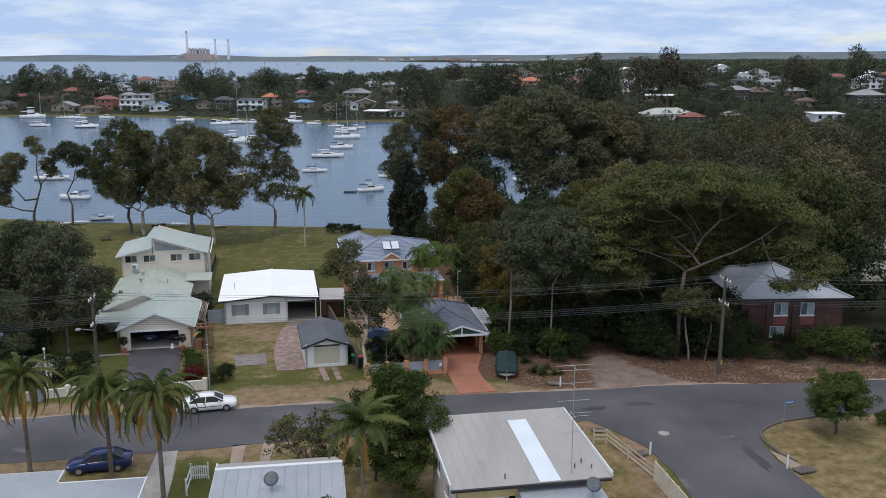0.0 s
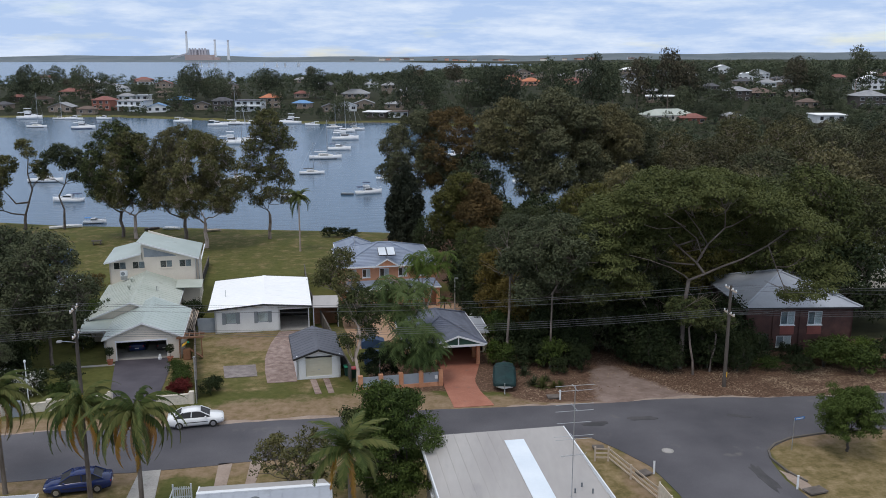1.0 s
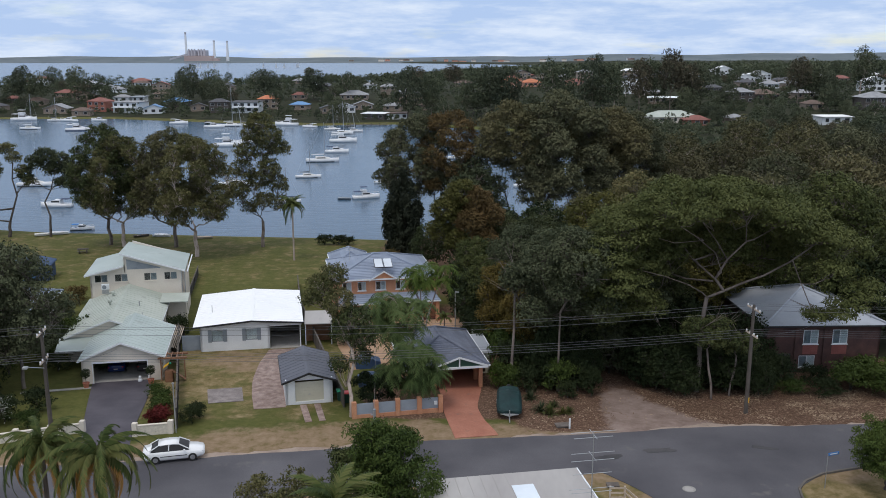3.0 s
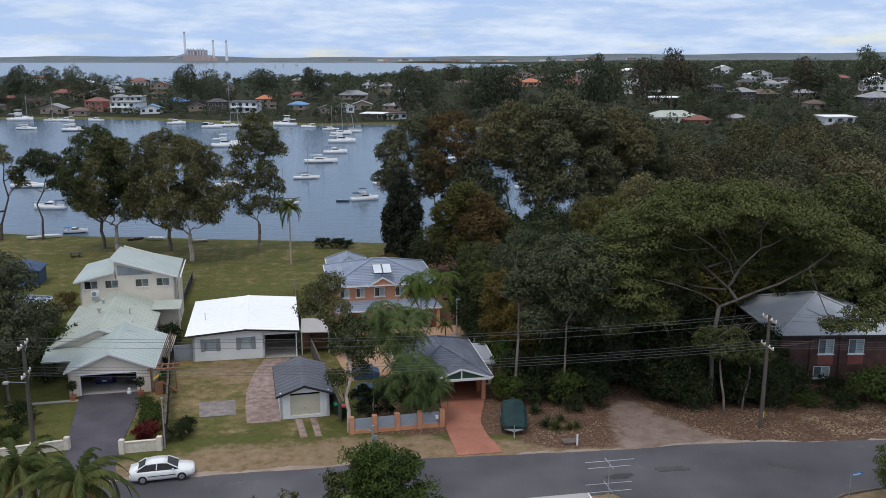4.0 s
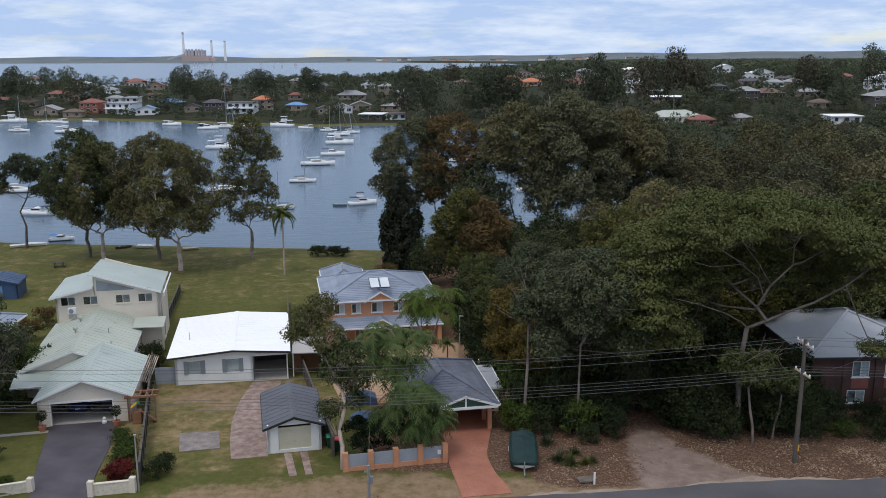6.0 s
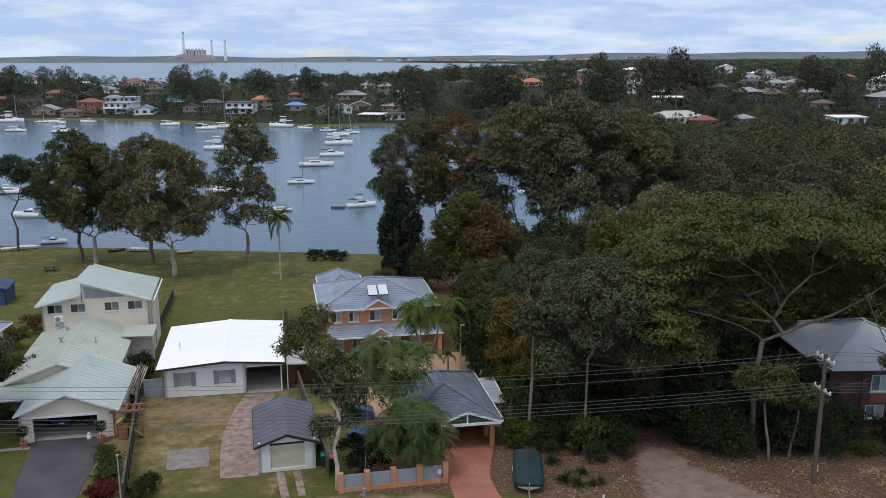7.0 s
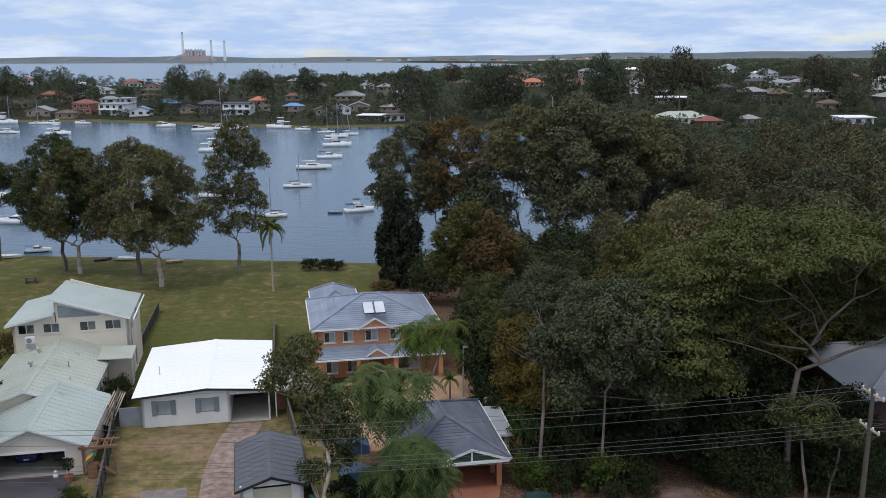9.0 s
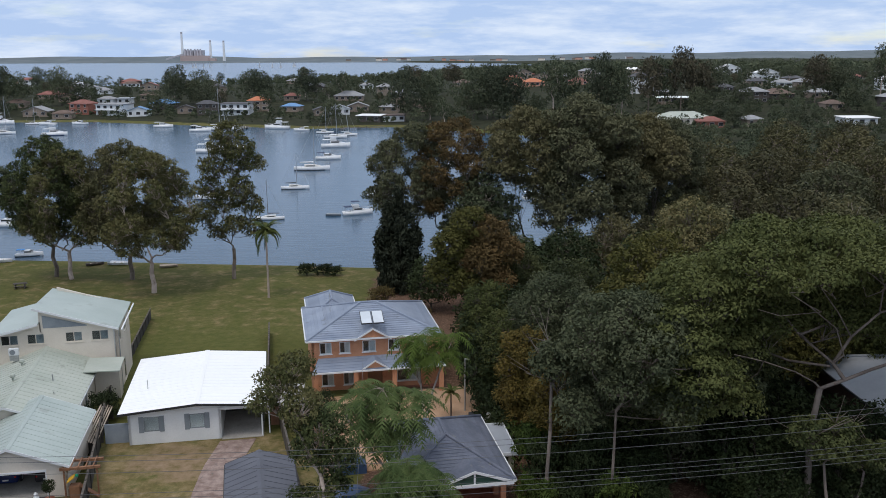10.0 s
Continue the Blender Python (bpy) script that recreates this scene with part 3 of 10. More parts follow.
    leaves = ramp(noise_of(4.5, 9, 0.9), (0.36, (0.050, 0.028, 0.021)), (0.52, (0.130, 0.078, 0.054)), (0.64, (0.40, 0.28, 0.20)))
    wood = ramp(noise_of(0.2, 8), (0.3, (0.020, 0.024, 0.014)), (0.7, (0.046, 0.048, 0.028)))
    # aerial haze put into the hills' base colour as a pale blue-grey
    hazed_hill = ramp(noise_of(0.008, 8), (0.3, (0.105, 0.130, 0.145)), (0.7, (0.165, 0.190, 0.205)))
    col = mix(mask("straw", 1.3), turf, stalks)
    col = mix(mask("dry", 1.1), col, bare)
    col = mix(mask("litter"), col, leaves)
    col = mix(mask("track", 0.7), col, dust)
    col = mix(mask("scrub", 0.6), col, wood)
    col = mix(mask("far_haze", 0.2), col, hazed_hill)
    l.new(col, b.inputs["Base Color"])
    bp = n.new("ShaderNodeBump")
    bp.inputs["Strength"].default_value, bp.inputs["Distance"].default_value = 0.6, 0.06
    l.new(noise_of(5.0, 6), bp.inputs["Height"])
    l.new(bp.outputs["Normal"], b.inputs["Normal"])
    me.materials.append(m)
    me.shade_smooth()
    tagged(new("ground", me), "patchy lawn, dry verge, leaf litter and distant land with haze-tinted hills", "ground", kind="structure")


build_ground()

# fallen leaves, thick along the wood's edge and thin on the dirt track
M["litter"] = leafage("fallen_leaves", (0.065, 0.037, 0.026), (0.18, 0.115, 0.076), (0.40, 0.30, 0.21), 0.05)
r = np.random.RandomState(44)
n_leaf = 38000
lx = r.uniform(7, 62, n_leaf)
ly = lerp(ROAD_FAR, lx) + 0.5 + r.uniform(0, 1, n_leaf) ** 0.8 * np.where(lx < 30, 15.0, 8.5)
on_track = np.abs(lx - np.interp(ly, [75, 79, 85, 94, 104], [19.6, 17.9, 16.6, 17.4, 15.0])) / np.interp(ly, [75, 77, 80, 85, 94, 104], [6.5, 4.8, 3.0, 1.7, 1.4, 1.0])
patch = np.sin(lx * 1.3 + 2 * np.sin(ly * 0.9)) * np.sin(ly * 1.7 + 1.4 * np.sin(lx * 0.7))
keep = (r.uniform(0, 1, n_leaf) < np.clip(on_track - 0.55, 0.05, 1) * (0.55 + 0.45 * patch) * np.where(lx < 14.5, 0.3, 1.0)) & (ly > lerp(ROAD_FAR, lx) + 0.9 * np.abs(np.sin(lx * 0.9)))
lx, ly = lx[keep], ly[keep]
at = np.stack([lx, ly, terrain(lx, ly) + 0.03], 1)
th = r.uniform(0, math.tau, len(lx))
ln = r.uniform(0.07, 0.19, len(lx))
ax = np.stack([np.cos(th), np.sin(th), r.uniform(-0.1, 0.35, len(lx))], 1) * ln[:, None]
bx2 = np.stack([-np.sin(th), np.cos(th), r.uniform(-0.2, 0.3, len(lx))], 1) * ln[:, None] * 0.32
tagged(part("leaf_litter", quads_mesh("leaf_litter", np.stack([at - ax, at + bx2, at + ax, at - bx2], 1), "litter"), None, None), "fallen pale brown gum leaves along the wood's edge", "leaf litter", kind="stuff")

# the lake, with short wind ripples
m = bpy.data.materials.new("lake_water")
m.use_nodes = True
n, l = m.node_tree.nodes, m.node_tree.links
b = n["Principled BSDF"]
b.inputs["Base Color"].default_value = (0.035, 0.080, 0.135, 1)
b.inputs["Roughness"].default_value, b.inputs["IOR"].default_value = 0.2, 1.333
geo = n.new("ShaderNodeNewGeometry")
mp = n.new("ShaderNodeMapping")
mp.inputs["Scale"].default_value = (0.35, 1.0, 1.0)
mp.inputs["Rotation"].default_value = (0, 0, 0.25)
l.new(geo.outputs["Position"], mp.inputs["Vector"])
w1, w2 = n.new("ShaderNodeTexNoise"), n.new("ShaderNodeTexNoise")
w1.inputs["Scale"].default_value, w1.inputs["Detail"].default_value = 0.55, 5
w2.inputs["Scale"].default_value, w2.inputs["Detail"].default_value = 0.02, 4
for t in (w1, w2):
    l.new(mp.outputs["Vector"], t.inputs["Vector"])
st = n.new("ShaderNodeMapRange")
st.inputs["From Min"].default_value, st.inputs["From Max"].default_value = 0.35, 0.65
st.inputs["To Min"].default_value, st.inputs["To Max"].default_value = 0.22, 0.6
l.new(w2.outputs["Fac"], st.inputs["Value"])
bp = n.new("ShaderNodeBump")
bp.inputs["Distance"].default_value = 0.25
l.new(st.outputs["Result"], bp.inputs["Strength"])
l.new(w1.outputs["Fac"], bp.inputs["Height"])
l.new(bp.outputs["Normal"], b.inputs["Normal"])
M["water"] = m


def sheet(name, pts, z, material, label, category, kind="structure"):
    """A flat sheet that follows an outline, a little thick."""
    ob = part(name, slabbed([(x, y, z) for x, y in pts], 0.05), material, None)
    return tagged(ob, label, category, kind=kind)


sheet("lake_bay", [(p[0], p[1]) for p in ((-2600, 165), (-100, 165), (90, 165), (90, 470), (-100, 520), (-2600, 830))], LAKE, "water", "calm grey-blue bay with small ripples", "water")
sheet("lake_far", [(p[0], p[1]) for p in ((-4700, 900), (650, 900), (650, 4350), (-4700, 4350))], LAKE, "water", "wide pale lake beyond the headland", "water")


def band(rows_a, rows_b, z, vs, swap=False):
    """A strip between two edge lines, in small lengths, laid just over the ground."""
    bm = bmesh.new()
    a, b2 = lerp(rows_a, vs), lerp(rows_b, vs)
    prev = None
    for v, p, q in zip(vs, a, b2):
        pts = [(v, p), (v, q)] if not swap else [(p, v), (q, v)]
        cur = [bm.verts.new((x, y, z)) for x, y in pts] + [bm.verts.new((x, y, z - 0.06)) for x, y in pts]
        if prev:
            bm.faces.new((prev[0], cur[0], cur[1], prev[1]))
            bm.faces.new((prev[0], prev[2], cur[2], cur[0]))
            bm.faces.new((prev[1], cur[1], cur[3], prev[3]))
        prev = cur
    return bm


def wobble(vs, seed, amp=0.16):
    r = np.random.RandomState(seed)
    return np.convolve(r.uniform(-1, 1, len(vs) + 4), np.ones(5) / 5, "valid") * amp * 2


vs = np.arange(-140, 140.1, 0.8)
far_rows = list(zip(vs, lerp(ROAD_FAR, vs) + wobble(vs, 1)))
near_rows = list(zip(vs, lerp(ROAD_NEAR, vs) + wobble(vs, 2)))
tagged(part("road", band(far_rows, near_rows, 0.030, vs), "asphalt", None), "worn grey asphalt street with ragged edges", "road", kind="structure")
for seed, lo, hi in ((11, -80, -3), (12, 6, 80)):
    ws = np.arange(lo, hi, 0.5)
    rag = lerp(ROAD_FAR, ws) + 0.32 + wobble(ws, seed, 0.5)
    tagged(part("gravel_shoulder", band(list(zip(ws, rag)), list(zip(ws, lerp(ROAD_FAR, ws) - 0.4)), 0.024, ws), "sand", None), "ragged strip of pinkish gravel along the street", "shoulder", kind="structure")
vs = np.arange(-60, 70.6, 0.7)
l_rows = list(zip(vs, lerp(SIDE_L, vs) + wobble(vs, 3, 0.1)))
r_rows = list(zip(vs, lerp(SIDE_R, vs)))
tagged(part("side_road", band(l_rows, r_rows, 0.036, vs, swap=True), "asphalt", None), "asphalt side street meeting the main street", "road", kind="structure")


def patch_on(name, cx, cy, w, d, turn, z, material, label, category, n=18, seed=0, kind="structure", raggedness=0.26):
    r = random.Random(seed)
    bm = bmesh.new()
    pts = []
    for k in range(n):
        a = k * math.tau / n
        s = 1 / max(abs(math.cos(a)), abs(math.sin(a))) ** 0.75
        q = s * (1 + r.uniform(-raggedness, raggedness))
        x, y = q * w / 2 * math.cos(a), q * d / 2 * math.sin(a)
        t = radians(turn)
        pts.append((cx + x * math.cos(t) - y * math.sin(t), cy + x * math.sin(t) + y * math.cos(t), z))
    slab(bm, pts, 0.03)
    return tagged(part(name, bm, material, None), label, category, kind=kind)


patch_on("asphalt_patch", 17.3, 72.1, 2.3, 0.8, 12, 0.046, "patch", "dark repair patch in the asphalt", "road patch", seed=4)
patch_on("asphalt_patch", 13.2, 70.9, 2.0, 0.75, 10, 0.046, "patch", "dark worn repair in the asphalt", "road patch", seed=5)
patch_on("asphalt_patch", 25.6, 72.6, 1.8, 0.5, -18, 0.046, "patch", "narrow dark crack repair in the asphalt", "road patch", seed=6)
patch_on("asphalt_patch", 23.8, 61.6, 0.9, 4.2, 8, 0.046, "patch", "dark new asphalt beside the kerb", "road patch", seed=7)
patch_on("gutter_silt", 26.1, 60.8, 1.1, 3.4, 12, 0.044, "sand", "sandy silt washed against the kerb", "silt", seed=8)

# manhole cover in its concrete ring
mh = thing("manhole", 17.9, 65.9, 0.037, 0, "round iron cover in a pale concrete ring", "manhole")
part("ring", lathe(bmesh.new(), [(0.46, 0), (0.46, 0.015), (0.33, 0.016), (0.33, 0.0)], 24), "concrete", mh)
part("cover", lathe(bmesh.new(), [(0.32, 0), (0.32, 0.012), (0.28, 0.016)], 20), "grey_roof", mh)

# kerb round the grassed corner
kerb = [(36.5, 69.95), (31.2, 69.05), (28.3, 68.15), (26.6, 67.0), (25.75, 65.9), (25.45, 64.6), (25.9, 62.4), (26.7, 60.9)]
kb = thing("kerb", 0, 0, 0, 0, "low concrete kerb round the grassed corner", "kerb", kind="structure")
for (ax, ay), (bx, by) in zip(kerb, kerb[1:]):
    a, c = Vector((ax, ay, 0)), Vector((bx, by, 0))
    u = (c - a).normalized()
    w = Vector((-u.y, u.x, 0)) * -0.15
    part("kerb_stone", slabbed([a + Vector((0, 0, 0.14)), c + Vector((0, 0, 0.14)), c + w + Vector((0, 0, 0.15)), a + w + Vector((0, 0, 0.15))], 0.2), "kerb", kb)

# drives, paths and slabs
def drape(name, edge_a, edge_b, lift, material, label, category, n=14, thick=0.08):
    """A surface between two edge lines of equally many points, laid over the terrain."""
    bm = bmesh.new()
    ta = np.linspace(0, len(edge_a) - 1, n)
    ea, eb = np.array(edge_a, float), np.array(edge_b, float)
    k = np.arange(len(edge_a))
    rows = []
    for t in ta:
        p = np.array([np.interp(t, k, ea[:, 0]), np.interp(t, k, ea[:, 1])])
        q = np.array([np.interp(t, k, eb[:, 0]), np.interp(t, k, eb[:, 1])])
        rows.append([bm.verts.new((*(p + (q - p) * s), height(*(p + (q - p) * s)) + lift)) for s in (0, 0.25, 0.5, 0.75, 1)])
    for a, c in zip(rows, rows[1:]):
        for i in range(4):
            bm.faces.new((a[i], a[i + 1], c[i + 1], c[i]))
    ex = bmesh.ops.extrude_face_region(bm, geom=bm.faces[:])
    for g in ex["geom"]:
        if isinstance(g, bmesh.types.BMVert):
            g.co.z -= thick
    return tagged(part(name, bm, material, None), label, category, kind="structure")


drape("cream_house_drive", [(-33.0, 88.1), (-31.2, 82.5), (-29.3, 76.8), (-27.6, 72.2), (-26.6, 69.6)], [(-27.6, 89.3), (-26.2, 83.5), (-25.0, 77.0), (-24.0, 72.6), (-23.0, 70.4)], 0.05, "dark_drive", "smooth dark grey concrete driveway", "driveway")
drape("step_path", [(-38.5, 85.4), (-35.5, 86.2), (-32.6, 87.0)], [(-38.4, 84.9), (-35.3, 85.7), (-32.4, 86.5)], 0.05, "concrete", "pale stepping path across the lawn", "path")
drape("slab_pad", [(-21.5, 86.2), (-20.4, 82.3)], [(-18.4, 86.8), (-17.4, 83.0)], 0.05, "worn_pad", "square pad of worn grey concrete in the lawn", "paved pad", n=5)
drape("shed_path", [(-18.2, 98.6), (-18.3, 93.8), (-17.9, 89.0), (-17.0, 84.6), (-16.0, 80.8)], [(-15.4, 99.2), (-15.6, 93.6), (-15.1, 89.5), (-14.1, 85.6), (-13.3, 81.4)], 0.04, "paver", "curved path of mottled pinkish pavers", "paved path")
drape("wheel_strip", [(-12.15, 81.9), (-11.0, 77.6)], [(-11.6, 82.0), (-10.45, 77.8)], 0.04, "paver", "narrow paved wheel strip before the garage", "wheel strip", n=5)
drape("wheel_strip", [(-10.95, 82.2), (-9.85, 77.9)], [(-10.4, 82.3), (-9.35, 78.1)], 0.04, "paver", "narrow paved wheel strip before the garage", "wheel strip", n=5)
drape("terracotta_drive", [(-0.6, 92.0), (0.2, 86.0), (0.55, 80.4), (1.0, 77.2), (1.5, 74.3)], [(4.4, 92.6), (4.1, 86.6), (3.5, 81.6), (3.9, 78.6), (5.0, 74.9)], 0.05, "terracotta", "terracotta paved driveway widening to the street", "driveway")
drape("courtyard", [(-12.4, 108.3), (-11.0, 100.0), (-8.6, 92.0)], [(2.8, 112.0), (3.2, 103.0), (3.4, 96.0)], 0.04, "courtyard", "tan paved forecourt of the brick house", "courtyard")
drape("front_path", [(-21.7, 62.3), (-21.2, 58.0), (-20.6, 53.0)], [(-20.2, 62.6), (-19.2, 58.0), (-18.4, 53.0)], 0.04, "concrete", "pale concrete front path", "path")
drape("sandy_track", [(-16.2, 63.6), (-15.4, 58.5), (-15.4, 53.0)], [(-15.2, 63.8), (-14.6, 58.5), (-14.6, 53.0)], 0.03, "sand", "worn sandy wheel track in the grass", "path")
drape("sandy_track", [(-13.9, 64.0), (-13.3, 58.5), (-13.4, 53.0)], [(-13.0, 64.2), (-12.7, 58.5), (-12.9, 53.0)], 0.03, "sand", "worn sandy wheel track in the grass", "path")


# ---- trees ----
def leaves_round(r, centres, radii, per, size, droop=0.3, flat=0.75, cap=0.0):
    """Loose pointed leaf sprays round the given centres."""
    c = np.repeat(np.asarray(centres), per, axis=0)
    rad = np.repeat(np.asarray(radii), per)[:, None]
    n = len(c)
    d = r.normal(size=(n, 3))
    d /= np.linalg.norm(d, axis=1)[:, None]
    d *= (r.uniform(0, 1, (n, 1)) ** 0.45) * rad
    turned = r.uniform(0, 1, n) < cap
    d[:, 2] = np.where(turned, np.abs(d[:, 2]), d[:, 2]) * flat
    p = c + d
    # the sprays lie roughly along the outside of their clump, tips hanging
    q = d / rad * 1.1 + r.normal(size=(n, 3)) * 0.5
    q[:, 2] += 0.3
    q /= np.linalg.norm(q, axis=1)[:, None] + 1e-6
    a = r.normal(size=(n, 3))
    a[:, 2] -= droop * 2
    a -= q * (a * q).sum(1)[:, None] * 0.85
    a /= np.linalg.norm(a, axis=1)[:, None] + 1e-6
    b = np.cross(q, a)
    b /= np.linalg.norm(b, axis=1)[:, None] + 1e-6
    s = size * r.uniform(0.6, 1.35, (n, 1))
    a, b = a * s * 0.5, b * s * 0.22
    return np.stack([p - a * 0.8 + b, p - a * 0.8 - b, p + a], 1)


def limbs_mesh(name, segs, material, sides=6, finest=0.0):
    """Tapered limbs; thin twigs get three sides, and those under the finest radius are left out."""
    verts, faces = [], []
    for p0, p1, r0, r1 in segs:
        if r0 < finest:
            continue
        n = sides if r0 > 0.07 else 3
        ax = p1 - p0
        ax = ax / (np.linalg.norm(ax) + 1e-9)
        u = np.cross(ax, [0.3, 0.9, 0.2])
        u /= np.linalg.norm(u) + 1e-9
        w = np.cross(ax, u)
        base = len(verts)
        for p, rr in ((p0 - ax * r0 * 0.25, r0), (p1, r1)):
            for k in range(n):
                t = k * math.tau / n
                verts.append(tuple(p + rr * (math.cos(t) * u + math.sin(t) * w)))
        for k in range(n):
            faces.append((base + k, base + (k + 1) % n, base + n + (k + 1) % n, base + n + k))
        faces.append(tuple(base + n + k for k in range(n)))
    me = raw_mesh(name, verts, faces, material)
    me.shade_smooth()
    return me


def grow_tree(seed, high, wide, bole, leaders=2, limbs=9, twigs=4, thick=0.3, lean=(0, 0), form="dome", bare=0.06, splay=0.18):
    """A skeleton: a bole that forks into leaders, limbs along them, twigs along the limbs; and the twig tips that carry leaves."""
    r = np.random.RandomState(seed)
    segs, tips = [], []

    def run(p, q, r0, r1, pieces, wander):
        pts = [p]
        for k in range(1, pieces + 1):
            v = p + (q - p) * k / pieces
            pts.append(v + r.normal(size=3) * wander * (1 if k < pieces else 0.3))
        for k in range(pieces):
            a, b = r0 + (r1 - r0) * k / pieces, r0 + (r1 - r0) * (k + 1) / pieces
            segs.append((pts[k], pts[k + 1], a, b))
        return pts

    fork = np.array([lean[0] * bole, lean[1] * bole, bole])
    run(np.zeros(3), fork, thick, thick * 0.8, 4, 0.035 * bole)
    turn = r.uniform(0, math.tau)
    for n in range(leaders):
        a = turn + n * math.tau / leaders + r.uniform(-0.35, 0.35)
        rad = wide * splay * r.uniform(0.75, 1.25) if leaders > 1 else wide * 0.03
        end_z = high * (r.uniform(0.82, 0.97) if n else 0.97)
        if form == "umbrella":
            rad = wide * splay * (0.12 + 1.05 * (n + 0.5) / leaders)
            a = turn + n * 2.4
            end_z = bole + (high * 0.97 - bole) * (1 - 0.62 * ((n + 0.5) / leaders) ** 2)
        end = fork + np.array([math.cos(a) * rad, math.sin(a) * rad, end_z - bole])
        r0 = thick * (0.62 if leaders < 4 else 0.4) if leaders > 1 else thick * 0.8
        path = run(fork, end, r0, 0.035, 6, 0.03 * (high - bole))
        tips.append(end)
        spin = r.uniform(0, math.tau)
        for k in range(limbs):
            f = bare + (0.98 - bare) * (k + r.uniform(0.1, 0.9)) / limbs
            g = f * 6
            i = min(5, int(g))
            p = path[i] + (path[i + 1] - path[i]) * (g - i)
            if form == "dome":
                size = math.sin(math.pi * (0.2 + 0.72 * f)) ** 0.6
            elif form == "column":
                size = math.sin(math.pi * (0.25 + 0.65 * f)) ** 0.5 * 0.9
            else:
                size = 0.55 + 0.45 * math.sin(math.pi * min(1, f * 0.9))
            az = spin + k * 2.4 + r.uniform(-0.4, 0.4)
            if leaders > 1:
                out = math.atan2(p[1] - fork[1], p[0] - fork[0])
                if r.uniform() < 0.45:
                    az = out + r.normal() * 0.8
            el = radians(8 + 48 * f + r.uniform(-12, 12))
            length = (wide / 2 - (rad * f if leaders > 1 else 0)) * size * r.uniform(0.75, 1.15)
            q = p + length * np.array([math.cos(az) * math.cos(el), math.sin(az) * math.cos(el), math.sin(el)])
            q[2] = min(q[2], high * 0.99)
            rl = max(0.03, r0 * (1 - 0.75 * f) * 0.5)
            lp = run(p, q, rl, 0.025, 3, 0.07 * length)
            tips.append(q)
            for w in range(twigs):
                t = 0.4 + 0.55 * (w + r.uniform(0, 1)) / twigs
                g2 = t * 3
                i2 = min(2, int(g2))
                b = lp[i2] + (lp[i2 + 1] - lp[i2]) * (g2 - i2)
                d = r.normal(size=3)
                d[2] = abs(d[2]) * 0.5 + 0.05
                d /= np.linalg.norm(d)
                e = b + d * (0.4 + 0.3 * length) * r.uniform(0.6, 1.1)
                segs.append((b, e, 0.03, 0.015))
                tips.append(e)
    return segs, np.array(tips), r


def tree_meshes(seed, high, wide, bole, leaf="gum", bark="bark", per=60, clump=1.0, leaf_size=0.42, droop=0.3, flat=0.75, shed=0.0, finest=0.0, cap=0.55, **kw):
    segs, tips, r = grow_tree(seed, high, wide, bole, **kw)
    if shed:
        tips = tips[r.uniform(0, 1, len(tips)) > shed]
    rad = clump * r.uniform(0.6, 1.4, len(tips))
    crown = quads_mesh("crown", leaves_round(r, tips, rad, per, leaf_size, droop, flat, cap), leaf)
    return limbs_mesh("trunk", segs, bark, 6, finest), crown


def spray(r, centres, radii, per, size, droop=0.25, squash=0.75, under=0.2, slim=0.3):
    """Leaf sprays over the outside of rounded clumps: dense above, thin beneath, with hanging tips."""
    c = np.repeat(np.asarray(centres), per, axis=0)
    rad = np.repeat(np.asarray(radii), per)[:, None]
    n = len(c)
    d = r.normal(size=(n, 3))
    d /= np.linalg.norm(d, axis=1)[:, None]
    flip = (d[:, 2] < 0) & (r.uniform(0, 1, n) > under)
    d[:, 2] = np.where(flip, -d[:, 2], d[:, 2])
    p = c + d * rad * r.uniform(0.3, 1.12, (n, 1)) ** 0.6 * np.array([1, 1, squash])
    q = d + r.normal(size=(n, 3)) * 0.42
    q[:, 2] += 0.25
    q /= np.linalg.norm(q, axis=1)[:, None] + 1e-6
    a = r.normal(size=(n, 3)) + d * 0.4
    a[:, 2] -= droop * 2
    a -= q * (a * q).sum(1)[:, None] * 0.85
    a /= np.linalg.norm(a, axis=1)[:, None] + 1e-6
    b = np.cross(q, a)
    b /= np.linalg.norm(b, axis=1)[:, None] + 1e-6
    s = size * r.uniform(0.55, 1.4, (n, 1))
    a, b = a * s * 0.5, b * s * slim
    return np.stack([p - a * 0.8 + b, p - a * 0.8 - b, p + a], 1)


def dome_lobes(seed, high, wide, low, n, full=0.42):
    """Rounded heads over an egg-shaped crown, from its top down to its ragged underside: (x, y, z, across, high)."""
    r = np.random.RandomState(seed)
    mid = low + (high - low) * 0.42
    out = []
    for k in range(n):
        zf = 1 - 1.75 * (k + 0.4) / n
        ring = math.sqrt(max(0.0, 1 - zf * zf)) * r.uniform(0.75, 1.08)
        a = 2.4 * k + r.uniform(-0.5, 0.5)
        across = wide * r.uniform(0.75, 1.2) * full
        tall = across * r.uniform(0.7, 1.05)
        z = mid + zf * ((high - mid) if zf > 0 else (mid - low)) - zf * tall * 0.5
        q = ring * (wide / 2 - across * 0.4)
        out.append((q * math.cos(a), q * math.sin(a), z, across, tall))
    return out


